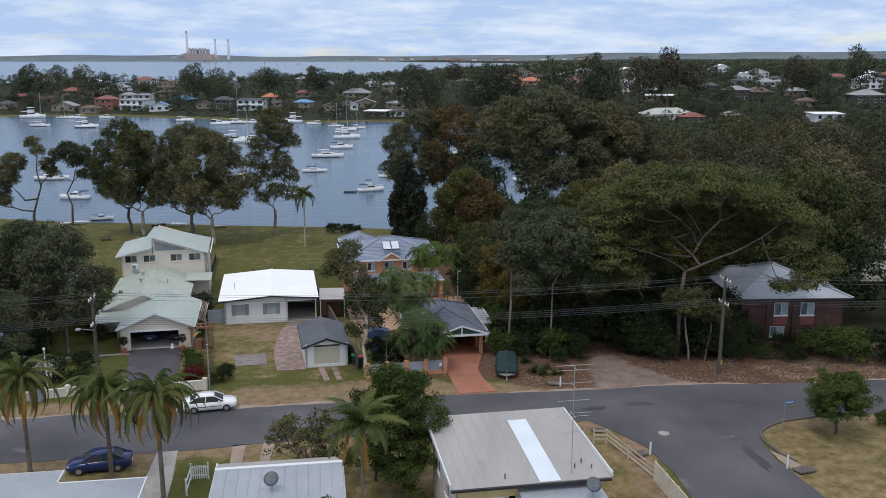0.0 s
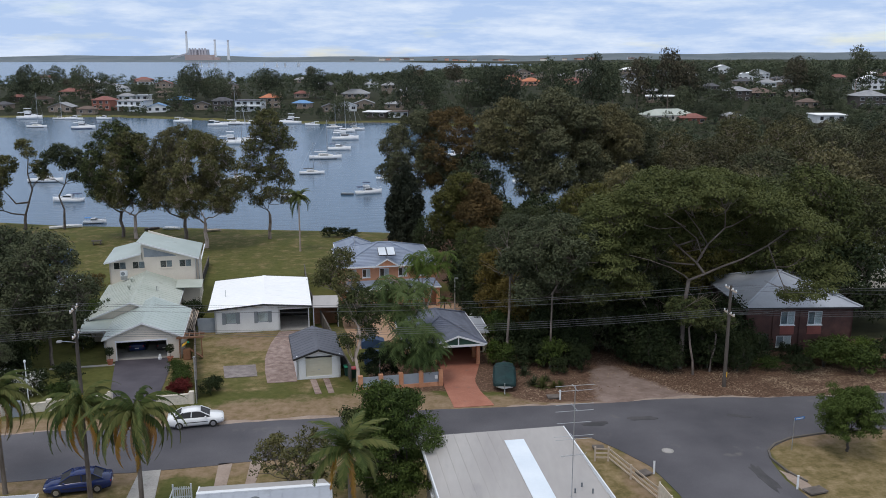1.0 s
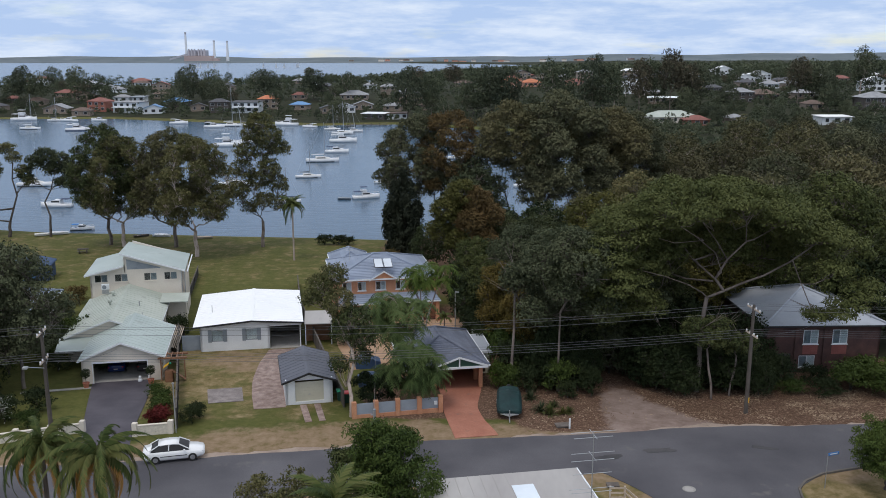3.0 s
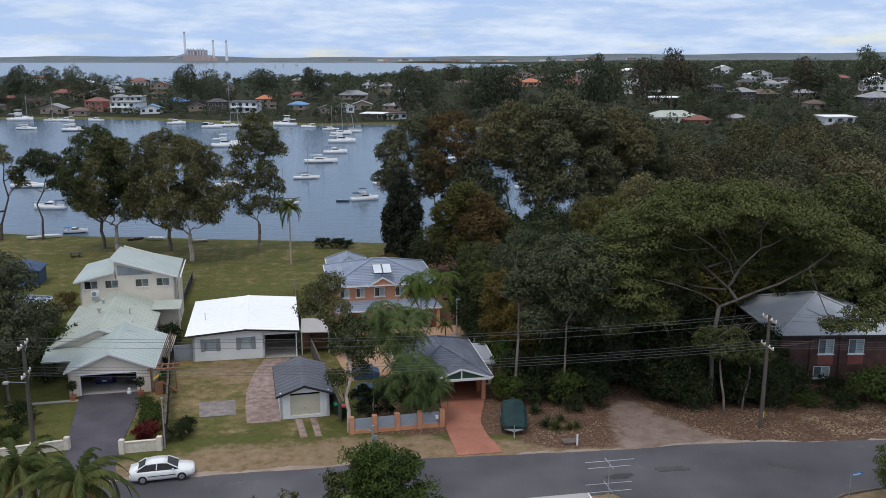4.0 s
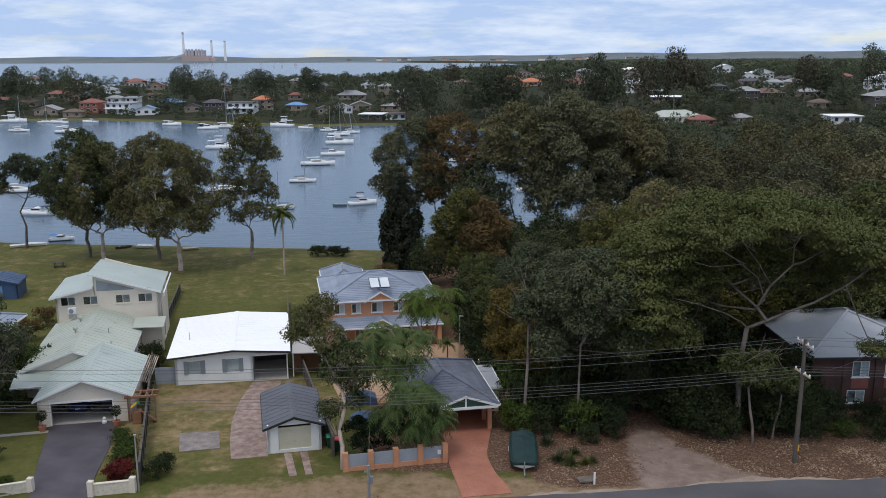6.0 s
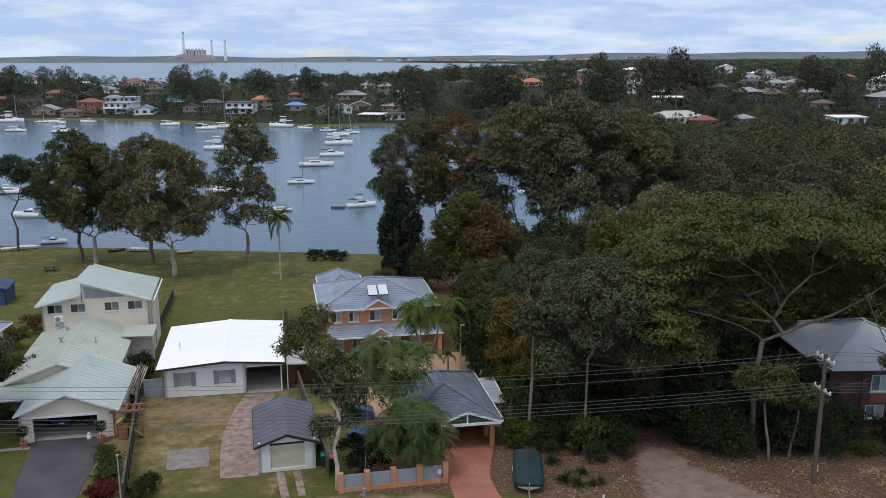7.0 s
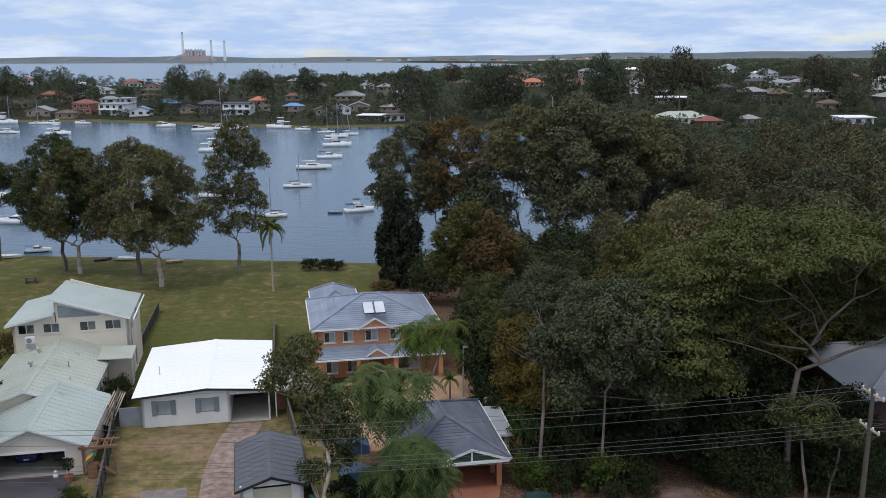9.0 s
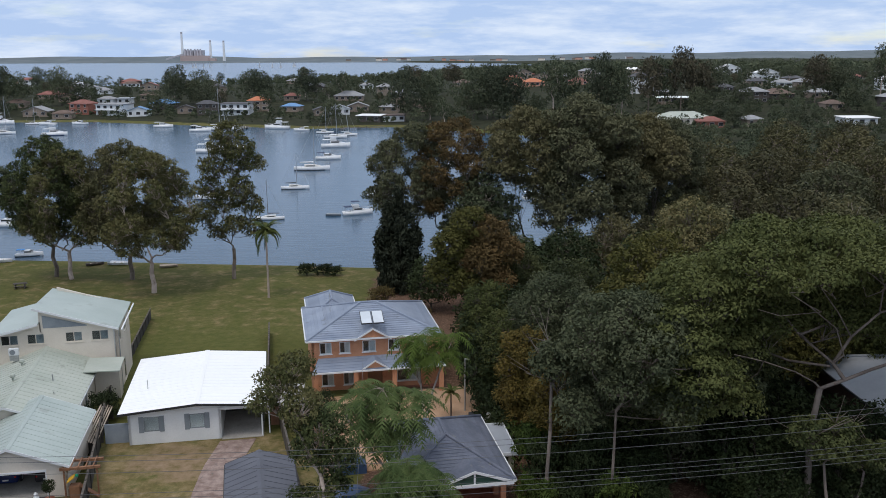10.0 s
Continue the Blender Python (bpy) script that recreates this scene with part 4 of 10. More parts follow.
def lobed_tree(seed, fork, lobes, leaf, bark, per=110, pad=1.1, leaf_size=0.3, thick=0.3, gap=0.1, droop=0.25, mains=(), under=0.4, squash=0.85, back=-0.75, finest=0.0, dead=0, stem=None):
    """A tree grown to its heads: a bole to the fork, main limbs, a bent limb to each head from the nearest lower wood, and twigs to the leaf pads on it.
    A head's sixth number picks its leaf."""
    r = np.random.RandomState(seed)
    leaf = leaf if isinstance(leaf, tuple) else (leaf,)
    segs, nodes, girth = [], [], []

    def run(pts, r0, r1):
        pts = [np.asarray(p, float) for p in pts]
        for k in range(len(pts) - 1):
            a, b = r0 + (r1 - r0) * k / (len(pts) - 1), r0 + (r1 - r0) * (k + 1) / (len(pts) - 1)
            segs.append((pts[k], pts[k + 1], a, b))
            nodes.append(pts[k + 1])
            girth.append(b)

    fork = np.asarray(fork, float)
    bole = [np.zeros(3)] + [fork * f + r.normal(size=3) * 0.02 * fork[2] * np.array([1, 1, 0]) for f in (0.3, 0.65)] + [fork] if stem is None else stem
    run(bole, thick, thick * 0.72)
    nodes, girth = nodes[-1:], girth[-1:]
    for r0, r1, line in mains:
        first = np.asarray(line[0], float) + fork
        k = int(np.argmin([np.linalg.norm(first - p) for p in nodes]))
        run([nodes[k]] + [np.asarray(p, float) + fork for p in line], r0, r1)
    kinds = []
    order = sorted(lobes, key=lambda v: np.linalg.norm(np.array(v[:3]) - fork))
    heads = [(np.array(v[:3], float), np.array([v[3] / 2, v[3] / 2, v[4] / 2])) for v in order]
    mids, halves = np.array([h[0] for h in heads]), np.array([h[1] for h in heads])
    store, count = np.zeros((4000, 3)), 0
    for (c, half), v in zip(heads, order):
        aim = c - np.array([0, 0, half[2] * 0.4])
        cost = [np.linalg.norm(aim - p) + (3.0 if p[2] > aim[2] - 0.3 else 0) for p in nodes]
        k = int(np.argmin(cost))
        p0, g0 = nodes[k], girth[k]
        length = np.linalg.norm(aim - p0)
        bend = r.normal(size=3) * 0.13 * length
        bend[2] = abs(bend[2]) * -0.6
        pts = [p0 + (aim - p0) * f + bend * 4 * f * (1 - f) + r.normal(size=3) * 0.025 * length for f in (0, 0.25, 0.5, 0.75, 1.0)]
        run(pts, max(0.045, min(g0 * 0.8, thick * 0.5)), 0.035)
        tries = int(11 * v[3] * v[4] / pad ** 2) + 4
        d = r.normal(size=(tries, 3))
        d /= np.linalg.norm(d, axis=1)[:, None]
        d = d[(d[:, 2] > back) & (r.uniform(0, 1, tries) > gap)]
        w = c + d * half * r.uniform(0.8, 1.06, (len(d), 1))
        deep = (((w[:, None] - mids[None]) / halves[None]) ** 2).sum(2) < 0.6
        for p in w[deep.sum(1) == 0]:
            if count and np.min(((store[:count] - p) ** 2).sum(1)) < (pad * 0.82) ** 2:
                continue
            store[count] = p
            count += 1
            kinds.append(v[5] if len(v) > 5 else 0)
            b = pts[r.randint(2, 5)]
            m = (b + p) / 2 + r.normal(size=3) * 0.1 * np.linalg.norm(p - b)
            segs.append((b, m, 0.04, 0.028))
            segs.append((m, p, 0.028, 0.012))
    for _ in range(dead):
        k = r.randint(len(nodes) // 3, len(nodes))
        d = r.normal(size=3)
        d[2] = abs(d[2]) * 0.6
        d /= np.linalg.norm(d)
        e = nodes[k] + d * r.uniform(1.2, 2.8)
        segs.append((nodes[k], e, 0.05, 0.02))
        for _ in range(3):
            f = e + (d + r.normal(size=3) * 0.7) * r.uniform(0.5, 1.1)
            segs.append((nodes[k] + (e - nodes[k]) * r.uniform(0.4, 1.0), f, 0.025, 0.01))
    pads, kinds = store[:count], np.array(kinds)
    out = [limbs_mesh("trunk", segs, bark, 7, finest)]
    for n, name in enumerate(leaf):
        pick = pads[kinds == n]
        if len(pick):
            out.append(quads_mesh("crown", spray(r, pick, pad * r.uniform(0.65, 1.3, len(pick)), per, leaf_size, droop, squash, under), name))
    return out


def frond_tree(seed, stems, tips, leaf, bark, per=9, length=1.3, thick=0.1):
    """A light tree of bare stems with whorls of long feathery leaves at the tips."""
    r = np.random.RandomState(seed)
    segs = []
    for line in stems:
        for k in range(len(line) - 1):
            a = thick * (1 - 0.7 * k / len(line))
            segs.append((np.array(line[k], float), np.array(line[k + 1], float), a, a * 0.8))
    ends = [np.array(line[-1], float) for line in stems] + [np.array(line[-2], float) for line in stems]
    tris = []
    for t in np.asarray(tips, float):
        p = min(ends, key=lambda e: np.linalg.norm(e - t))
        m = (p + t) / 2 + r.normal(size=3) * 0.15
        segs += [(p, m, 0.035, 0.028), (m, t, 0.028, 0.02)]
        spin = r.uniform(0, math.tau)
        for k in range(per):
            az, el = spin + k * 2.4, r.uniform(-0.1, 0.75)
            u = np.array([math.cos(az) * math.cos(el), math.sin(az) * math.cos(el), math.sin(el)])
            side = np.array([-math.sin(az), math.cos(az), 0])
            ll = length * r.uniform(0.7, 1.15)
            at = [t + u * ll * f - np.array([0, 0, 0.75 * ll * f * f]) for f in np.linspace(0, 1, 10)]
            for i in range(1, 10):
                ax = at[i] - at[i - 1]
                w = 0.30 * ll * math.sin(math.pi * (0.12 + 0.8 * i / 10))
                for sgn in (-1, 1):
                    tip = at[i] + side * sgn * w + ax * 0.5 - np.array([0, 0, 0.12 * ll * r.uniform(0.4, 1.4)])
                    tris.append([at[i - 1] + ax * 0.2, at[i], tip])
    return limbs_mesh("trunk", segs, bark, 6), quads_mesh("crown", np.array(tris), leaf)


def plant(kind, meshes, x, y, turn=0, size=1.0, label="", category="tree", group="", z=None, tall=1.0):
    ob = thing(kind, x, y, (height(x, y) if z is None else z) - 0.05, turn, label, category, group)
    ob.scale = (size, size, size * tall)
    trunk = new("trunk", meshes[0])
    trunk.parent = ob
    for mesh in meshes[1:]:
        crown = new("crown", mesh)
        crown.parent = ob
    return ob


# ---- trees of the lake shore and the park ----
def gum(seed, high, wide, low, n, leaf, bark, fork_at=None, **kw):
    return lobed_tree(seed, (0.0, 0.0, fork_at or low * 0.75), dome_lobes(seed, high, wide, low, n, kw.pop("full", 0.42)), leaf, bark, **kw)


shore_a = gum(11, 22.5, 13.5, 5.5, 34, "gum_green", "bark", 5.0, per=48, pad=0.72, leaf_size=0.33, thick=0.36, gap=0.52, droop=0.8, full=0.215)
shore_b = gum(12, 21.5, 15.0, 4.5, 36, "gum_brown", "bark", 4.0, per=48, pad=0.72, leaf_size=0.33, thick=0.4, gap=0.52, droop=0.8, full=0.205)
shore_d = gum(17, 21.0, 13.5, 4.0, 34, "gum", "pale_bark", 4.5, per=48, pad=0.72, leaf_size=0.33, thick=0.4, gap=0.52, droop=0.7, full=0.215)
shore_c = lobed_tree(13, (0.2, 0, 4.5), ((0.4, 0, 20.6, 3.4, 3.5), (-1.2, 0.6, 19.0, 3.4, 3.2), (2.0, -0.4, 18.6, 3.6, 3.2), (3.6, 0.3, 16.6, 2.6, 2.6), (-2.4, 0, 16.0, 3.0, 2.9), (0.4, 0.8, 16.2, 3.2, 3.2),
                                         (-2.8, 0.4, 13.0, 3.4, 3.2), (1.6, -0.6, 13.2, 3.4, 3.2), (-0.6, 0.8, 11.0, 3.0, 2.9), (2.8, 0.6, 10.6, 3.0, 2.9), (-3.6, -0.3, 9.4, 3.2, 2.9), (0.8, -1.0, 8.2, 3.0, 2.6), (3.4, 0, 7.4, 2.6, 2.3), (-2.2, 0.8, 6.6, 2.4, 2.2)),
                     "gum", "bark", per=52, pad=0.72, leaf_size=0.33, thick=0.32, gap=0.5, droop=0.8)
open_a = lobed_tree(14, (0.4, 0, 3.0), ((-4.5, 0, 10.0, 4.5, 3.9), (-6.5, 0.5, 7.5, 4.0, 3.9), (-3.0, 1, 12.5, 4.0, 3.4), (-5.5, -0.6, 5.4, 3.0, 2.6), (2.2, 0, 15.0, 2.2, 2.1), (1.0, 0.4, 16.4, 2.4, 1.8), (3.4, 0.2, 12.6, 1.6, 1.6), (4.6, 0, 10.5, 1.6, 1.4)),
                    "gum", "dark_bark", per=70, pad=0.8, leaf_size=0.36, thick=0.34, gap=0.3, droop=0.5, mains=((0.2, 0.1, ((0.9, 0, 2.5), (1.8, 0, 5.0), (1.2, 0, 8.0), (1.6, 0, 11.0))), (0.2, 0.1, ((-1.6, 0, 2.2), (-3.0, 0, 4.0))), (0.12, 0.05, ((1.8, 0, 5.2), (3.2, 0, 7.0)))))
open_b = lobed_tree(15, (0.3, 0, 4.0), ((0.6, 0, 15.2, 3.4, 2.3), (3.0, 0, 14.4, 3.0, 2.2), (-1.8, 0.3, 13.8, 2.8, 2.1), (4.8, 0.2, 12.6, 3.0, 2.3), (1.6, 0.5, 12.8, 3.0, 2.1), (-3.6, 0, 11.6, 2.4, 2.0), (5.6, 0, 10.2, 2.2, 1.8), (3.2, -0.4, 10.4, 2.2, 1.7)),
                    "gum_grey", "dark_bark", per=80, pad=0.75, leaf_size=0.34, thick=0.26, gap=0.25, droop=0.5, mains=((0.16, 0.08, ((-0.8, 0, 2.6), (0.6, 0, 5.0), (1.2, 0, 7.2))),))
PARK = "gum trees along the lake shore"
plant("gum_tree", open_a, -81.0, 170.0, 0, 1.0, "sparse gum tree with dark forked stems on the shore", group=PARK)
plant("gum_tree", open_b, -73.5, 170.5, 0, 1.0, "sparse grey-leaved gum tree leaning over the water", group=PARK)
plant("gum_tree", shore_b, -92.0, 163.0, 200, 0.7, "leafy gum tree at the edge of the park", group=PARK)
plant("gum_tree", shore_a, -58.8, 161.5, 20, 0.95, "tall green gum tree with pale trunk on the lawn", group=PARK)
plant("gum_tree", shore_d, -55.6, 159.4, 250, 0.92, "upright green gum tree on the lawn by the lake", group=PARK)
plant("gum_tree", shore_b, -46.4, 159.0, 80, 0.96, "broad brown-green gum tree on the lawn by the lake", group=PARK)
plant("gum_tree", shore_d, -40.4, 150.5, 160, 0.96, "tall paperbark with pale trunk on the park lawn", group=PARK)
plant("gum_tree", shore_c, -31.3, 159.3, 0, 1.04, "slender gum tree with layered crown near the water", group=PARK)

# ---- the wood beside the park ----
wood_a = gum(21, 25, 15, 8.0, 24, "gum_wood", "bark", 6.0, per=62, pad=0.8, leaf_size=0.36, thick=0.3, gap=0.62, droop=0.9, full=0.24, dead=10)
wood_r = gum(25, 25, 13, 8.0, 20, "russet", "bark", 7.0, per=66, pad=0.85, leaf_size=0.36, thick=0.3, gap=0.58, droop=0.7, full=0.26, dead=10)
wood_b = gum(22, 27, 17, 5.0, 26, "gum_wood", "dark_bark", 6.0, per=76, pad=1.05, leaf_size=0.4, thick=0.42, gap=0.36, droop=0.5, full=0.28)
wood_d = gum(24, 26, 16, 13.0, 22, "gum_brown", "dark_bark", 5.0, per=70, pad=0.95, leaf_size=0.38, thick=0.36, gap=0.5, droop=0.6, full=0.27, dead=10)
wood_e = gum(26, 16, 11, 3.0, 16, "gum_grey", "pale_bark", 4.0, per=56, pad=1.1, leaf_size=0.42, thick=0.26, gap=0.25, full=0.36)
band_a = gum(27, 16, 12, 2.0, 14, "gum_dusk", "bark", 3.0, per=36, pad=1.3, leaf_size=0.51, thick=0.26, gap=0.1)
band_b = gum(28, 17, 12, 2.5, 15, "gum_brown", "pale_bark", 4.0, per=36, pad=1.2, leaf_size=0.51, thick=0.26, gap=0.25, dead=14)
band_c = gum(29, 15, 13, 2.0, 14, "gum_wood", "bark", 3.0, per=36, pad=1.3, leaf_size=0.51, thick=0.26, gap=0.08)
WOOD = "trees of the wood"
for mesh, x, y, turn, size, text in ((wood_a, -5.0, 163.5, 10, 0.92, "tall sparse gum tree with drooping leaf clumps by the bay"), (wood_r, 1.6, 161, 60, 0.95, "tall gum tree with russet leaves in the wood by the bay"),
                                     (wood_e, 5.2, 157, 40, 1.0, "grey-leaved gum tree in the wood by the bay"), (wood_d, 13.4, 161, 200, 0.97, "tall olive-brown gum tree in the wood by the bay"),
                                     (wood_b, 20.5, 158, 120, 1.0, "tall dark full-crowned gum tree in the wood by the bay"), (wood_d, 28.5, 163, 310, 0.93, "tall olive-brown gum tree in the wood by the bay"),
                                     (wood_b, 34.5, 170, 30, 0.86, "tall dark full-crowned gum tree in the wood by the bay")):
    plant("forest_tree", mesh, x, y, turn, size, text, group=WOOD)
for mesh, x, y, turn, size in ((band_c, 9.6, 150, 115, 0.55), (band_c, 16.5, 148, 70, 0.62), (band_b, 23.5, 148.5, 150, 0.66), (band_a, 30.5, 150, 260, 0.75), (band_c, 37.5, 153, 330, 0.8), (band_a, 43, 158, 30, 0.85)):
    plant("forest_tree", mesh, x, y, turn, size, "lower gum filling the edge of the wood", group=WOOD)
rw = random.Random(5)
for mesh, x, y in ((band_a, 44, 168), (band_a, 52, 176), (band_c, 61, 168), (band_b, 70, 176), (band_a, 80, 166), (band_c, 90, 176), (band_b, 100, 168), (band_a, 46, 146), (band_c, 55, 152),
                   (band_b, 64, 146), (band_a, 74, 152), (band_b, 84, 146), (band_c, 95, 150), (band_b, 50, 194), (band_a, 62, 196), (band_b, 74, 192), (band_c, 86, 196), (band_a, 99, 198),
                   (band_b, 70, 214), (band_a, 84, 216), (band_c, 100, 220), (band_a, 113, 176), (band_c, 112, 158), (band_b, 116, 200), (band_a, 128, 210), (band_c, 126, 186), (band_b, 46, 132), (band_a, 58, 136), (band_c, 70, 134)):
    plant("forest_tree", mesh, x, y, rw.uniform(0, 360), rw.uniform(0.82, 1.02), "dull brown-green gum tree in the dense wood", group=WOOD)

# dark she-oak of several upright plumes at the end of the lawn
r = np.random.RandomState(31)
cen, stems = [], []
for dx, dy, top in ((0, 0, 14.4), (-1.5, 0.3, 12.4), (1.5, -0.2, 12.8), (-2.5, -0.6, 8.6), (2.5, 0.5, 9.2), (0.5, -1.7, 10.4), (-0.6, 1.8, 11.2), (-1.6, -1.6, 6.0), (1.8, -1.4, 6.4)):
    z = r.uniform(0.5, top, int(7.5 * top))
    q = 1.25 * (1 - (z / (top + 0.3)) ** 2.4) + 0.1
    ang = r.uniform(0, math.tau, len(z))
    cen.append(np.stack([dx * (0.5 + 0.5 * z / top) + q * np.cos(ang), dy + q * np.sin(ang), z], 1))
    stems.append((np.array([dx * 0.3, dy * 0.3, 0.0]), np.array([dx, dy, top * 0.9]), 0.16, 0.03))
cen = np.concatenate(cen)
oak = (limbs_mesh("trunk", stems, "dark_bark"), quads_mesh("crown", leaves_round(r, cen, r.uniform(0.4, 0.85, len(cen)), 42, 0.55, 1.0, 1.5), "casuarina"))
plant("she_oak", oak, -6.3, 151.5, 0, 1.0, "very dark plumed she-oak at the end of the lawn")

# middle trees between the brick house and the wood
rust_a = lobed_tree(41, (0.3, 0, 4.5), ((-2.6, -0.6, 11.6, 3.4, 3.2, 1), (-3.4, -0.4, 9.0, 3.0, 3.0, 1), (-0.6, 0.2, 13.8, 3.6, 3.2, 1), (1.6, 0, 13.0, 3.4, 3.0), (3.2, 0.3, 11.0, 3.4, 3.0), (0.6, -1.2, 10.4, 3.6, 3.0), (-1.4, -1.2, 7.6, 3.0, 2.7, 1), (2.2, -0.8, 8.0, 3.2, 2.7), (0.4, 1.4, 11.6, 3.6, 3.2)),
                    ("russet", "yellow_gum"), "limb_bark", per=100, pad=0.75, leaf_size=0.3, thick=0.2, gap=0.25)
olive_a = gum(42, 16.5, 9.8, 2.0, 16, "gum_light", "bark", 3.0, per=92, pad=0.95, leaf_size=0.3, thick=0.26, gap=0.05)
yellow_a = gum(46, 16.6, 9.4, 3.0, 16, "yellow_gum", "bark", 4.0, per=92, pad=0.95, leaf_size=0.3, thick=0.26, gap=0.05)
green_a = gum(43, 14, 9.5, 2.0, 16, "gum_crown", "limb_bark", 3.0, per=92, pad=0.95, leaf_size=0.28, thick=0.24, gap=0.08)
bright_a = gum(47, 14, 8.5, 1.5, 16, "bright_gum", "bark", 3.0, per=92, pad=0.9, leaf_size=0.28, thick=0.24, gap=0.1)
dark_a = gum(44, 9, 8, 0.5, 11, "dark", "dark_bark", 1.2, per=28, pad=1.05, leaf_size=0.44, thick=0.2, finest=0.03, gap=0.05)
grey_a = lobed_tree(45, (0, -0.4, 7.8), ((0.6, 0.6, 13.4, 4.4, 3.6), (-1.9, 0.1, 12.0, 3.6, 3.1), (3.0, 0.6, 12.2, 4.0, 3.4), (1.6, -1.5, 12.0, 3.4, 2.8), (-0.6, 2.2, 12.8, 4.0, 3.4), (4.6, 1.0, 10.2, 3.2, 3.1), (-3.4, 1.4, 10.4, 3.0, 2.8),
                                         (2.6, 3.0, 12.6, 4.0, 3.4), (0.2, -1.4, 9.9, 2.6, 2.2), (-2.6, -0.8, 8.0, 2.4, 2.2), (4.0, -0.8, 8.2, 2.4, 2.2), (2.2, 1.6, 8.6, 3.4, 3.4), (-1.4, 1.8, 7.6, 3.4, 3.4)),
                    "gum_grey", "bark", per=120, pad=0.8, leaf_size=0.24, thick=0.11, gap=0.14, dead=10,
                    mains=((0.11, 0.06, ((0.5, -0.4, 1.2), (1.6, -0.6, 2.4), (3.0, -0.4, 3.2))), (0.09, 0.05, ((-0.7, -0.4, 1.3), (-1.6, -0.2, 2.6))), (0.08, 0.05, ((0.3, -0.6, 1.6), (0.2, -0.7, 3.4)))))
amber_a = gum(48, 11.2, 5.6, 1.0, 14, "amber", "bark", 1.5, per=80, pad=0.65, leaf_size=0.24, thick=0.14, gap=0.12)
MID = "trees behind the houses"
for mesh, x, y, turn, size, text in (
        (rust_a, 3.4, 124, 0, 1.0, "small tree with rust and yellow-green leaves"),
        (green_a, 8.2, 127, 140, 0.8, "green gum in front of the wood"),
        (yellow_a, 17.0, 102.4, 30, 1.0, "yellow-green gum with rounded leaf heads above the track"),
        (olive_a, 25.4, 119.6, 200, 1.05, "domed dull olive tree crown"),
        (grey_a, 11.1, 85.8, 0, 1.0, "grey-leaved gum with bare pale branches"),
        (amber_a, 6.5, 98.0, 0, 0.88, "slender tree with amber and olive leaves"), (amber_a, 8.2, 92.6, 120, 0.8, "slender tree with amber and olive leaves"),
        (bright_a, 5.4, 107, 130, 0.62, "leafy green tree at the wood's edge"), (bright_a, 4.4, 116, 20, 0.66, "leafy green tree at the wood's edge"), (grey_a, 8.6, 103, 250, 0.85, "grey-leaved gum with bare pale branches"),
        (green_a, 14.8, 93.6, 80, 1.02, "green gum with rounded leaf heads beside the track"), (green_a, 20.4, 96.0, 200, 1.06, "green gum with rounded leaf heads behind the great gum"),
        (green_a, 11.4, 108, 310, 0.95, "green gum in front of the wood"), (yellow_a, 31.0, 104, 150, 0.88, "yellow-green gum behind the great gum"),
        (dark_a, 5.5, 117, 10, 1.0, "dense dark green tree in the wood"),
        (dark_a, 11.5, 114, 220, 1.1, "dense dark green tree in the wood"), (dark_a, 9.0, 133, 300, 1.2, "dense dark green tree in the wood"),
        (dark_a, 17, 116, 20, 1.15, "dense dark green tree in the wood"), (dark_a, 22, 110, 80, 1.2, "dense dark green tree in the wood"),
        (dark_a, 29, 110, 170, 1.2, "dense dark green tree in the wood"),
        (dark_a, 25, 133, 60, 1.3, "dense dark green tree in the wood"), (dark_a, 15, 138, 100, 1.2, "dense dark green tree in the wood"),
        (dark_a, 36, 122, 0, 1.4, "dense dark green tree in the wood"), (dark_a, 46, 122, 180, 1.4, "dense dark green tree in the wood"), (dark_a, 58, 106, 270, 0.7, "dense dark green tree in the wood"),
        (dark_a, 47, 101, 30, 1.1, "dense dark green tree in the wood"), (dark_a, 66, 126, 75, 1.4, "dense dark green tree in the wood"), (dark_a, 80, 128, 35, 1.5, "dense dark green tree in the wood"),
        (dark_a, 33, 138, 20, 1.4, "dense dark green tree in the wood"), (dark_a, 5, 141, 210, 1.1, "dense dark green tree in the wood"), (dark_a, -1.6, 140, 190, 0.8, "dense dark green tree in the wood"),
        (bright_a, 38.5, 102.5, 15, 1.15, "bright green gum crown above the roofs"), (bright_a, 44.4, 106, 110, 1.3, "bright green gum crown above the wood"),
        (green_a, 51.6, 112, 200, 1.15, "green gum crown in the wood"), (bright_a, 53, 97, 160, 0.62, "leafy green tree beside the brown house"), (green_a, 34, 112, 310, 1.0, "green gum crown in the wood")):
    plant("tree", mesh, x, y, turn, size, text, group=MID)

# undergrowth of small dark trees that fills the wood
rf = random.Random(9)
for gx in range(6, 60, 9):
    for gy in range(97, 136, 8):
        x, y = gx + rf.uniform(-2, 2), gy + rf.uniform(-2.4, 2.4)
        inside_house = 30 < x < 46 and y < 107
        if inside_house or (x < 8 and y < 106) or (x > 49 and y < 132):
            continue
        plant("understorey_tree", dark_a, x, y, rf.uniform(0, 360), rf.uniform(0.62, 0.95), "dark green tree in the thick of the wood", group="understorey of the wood")

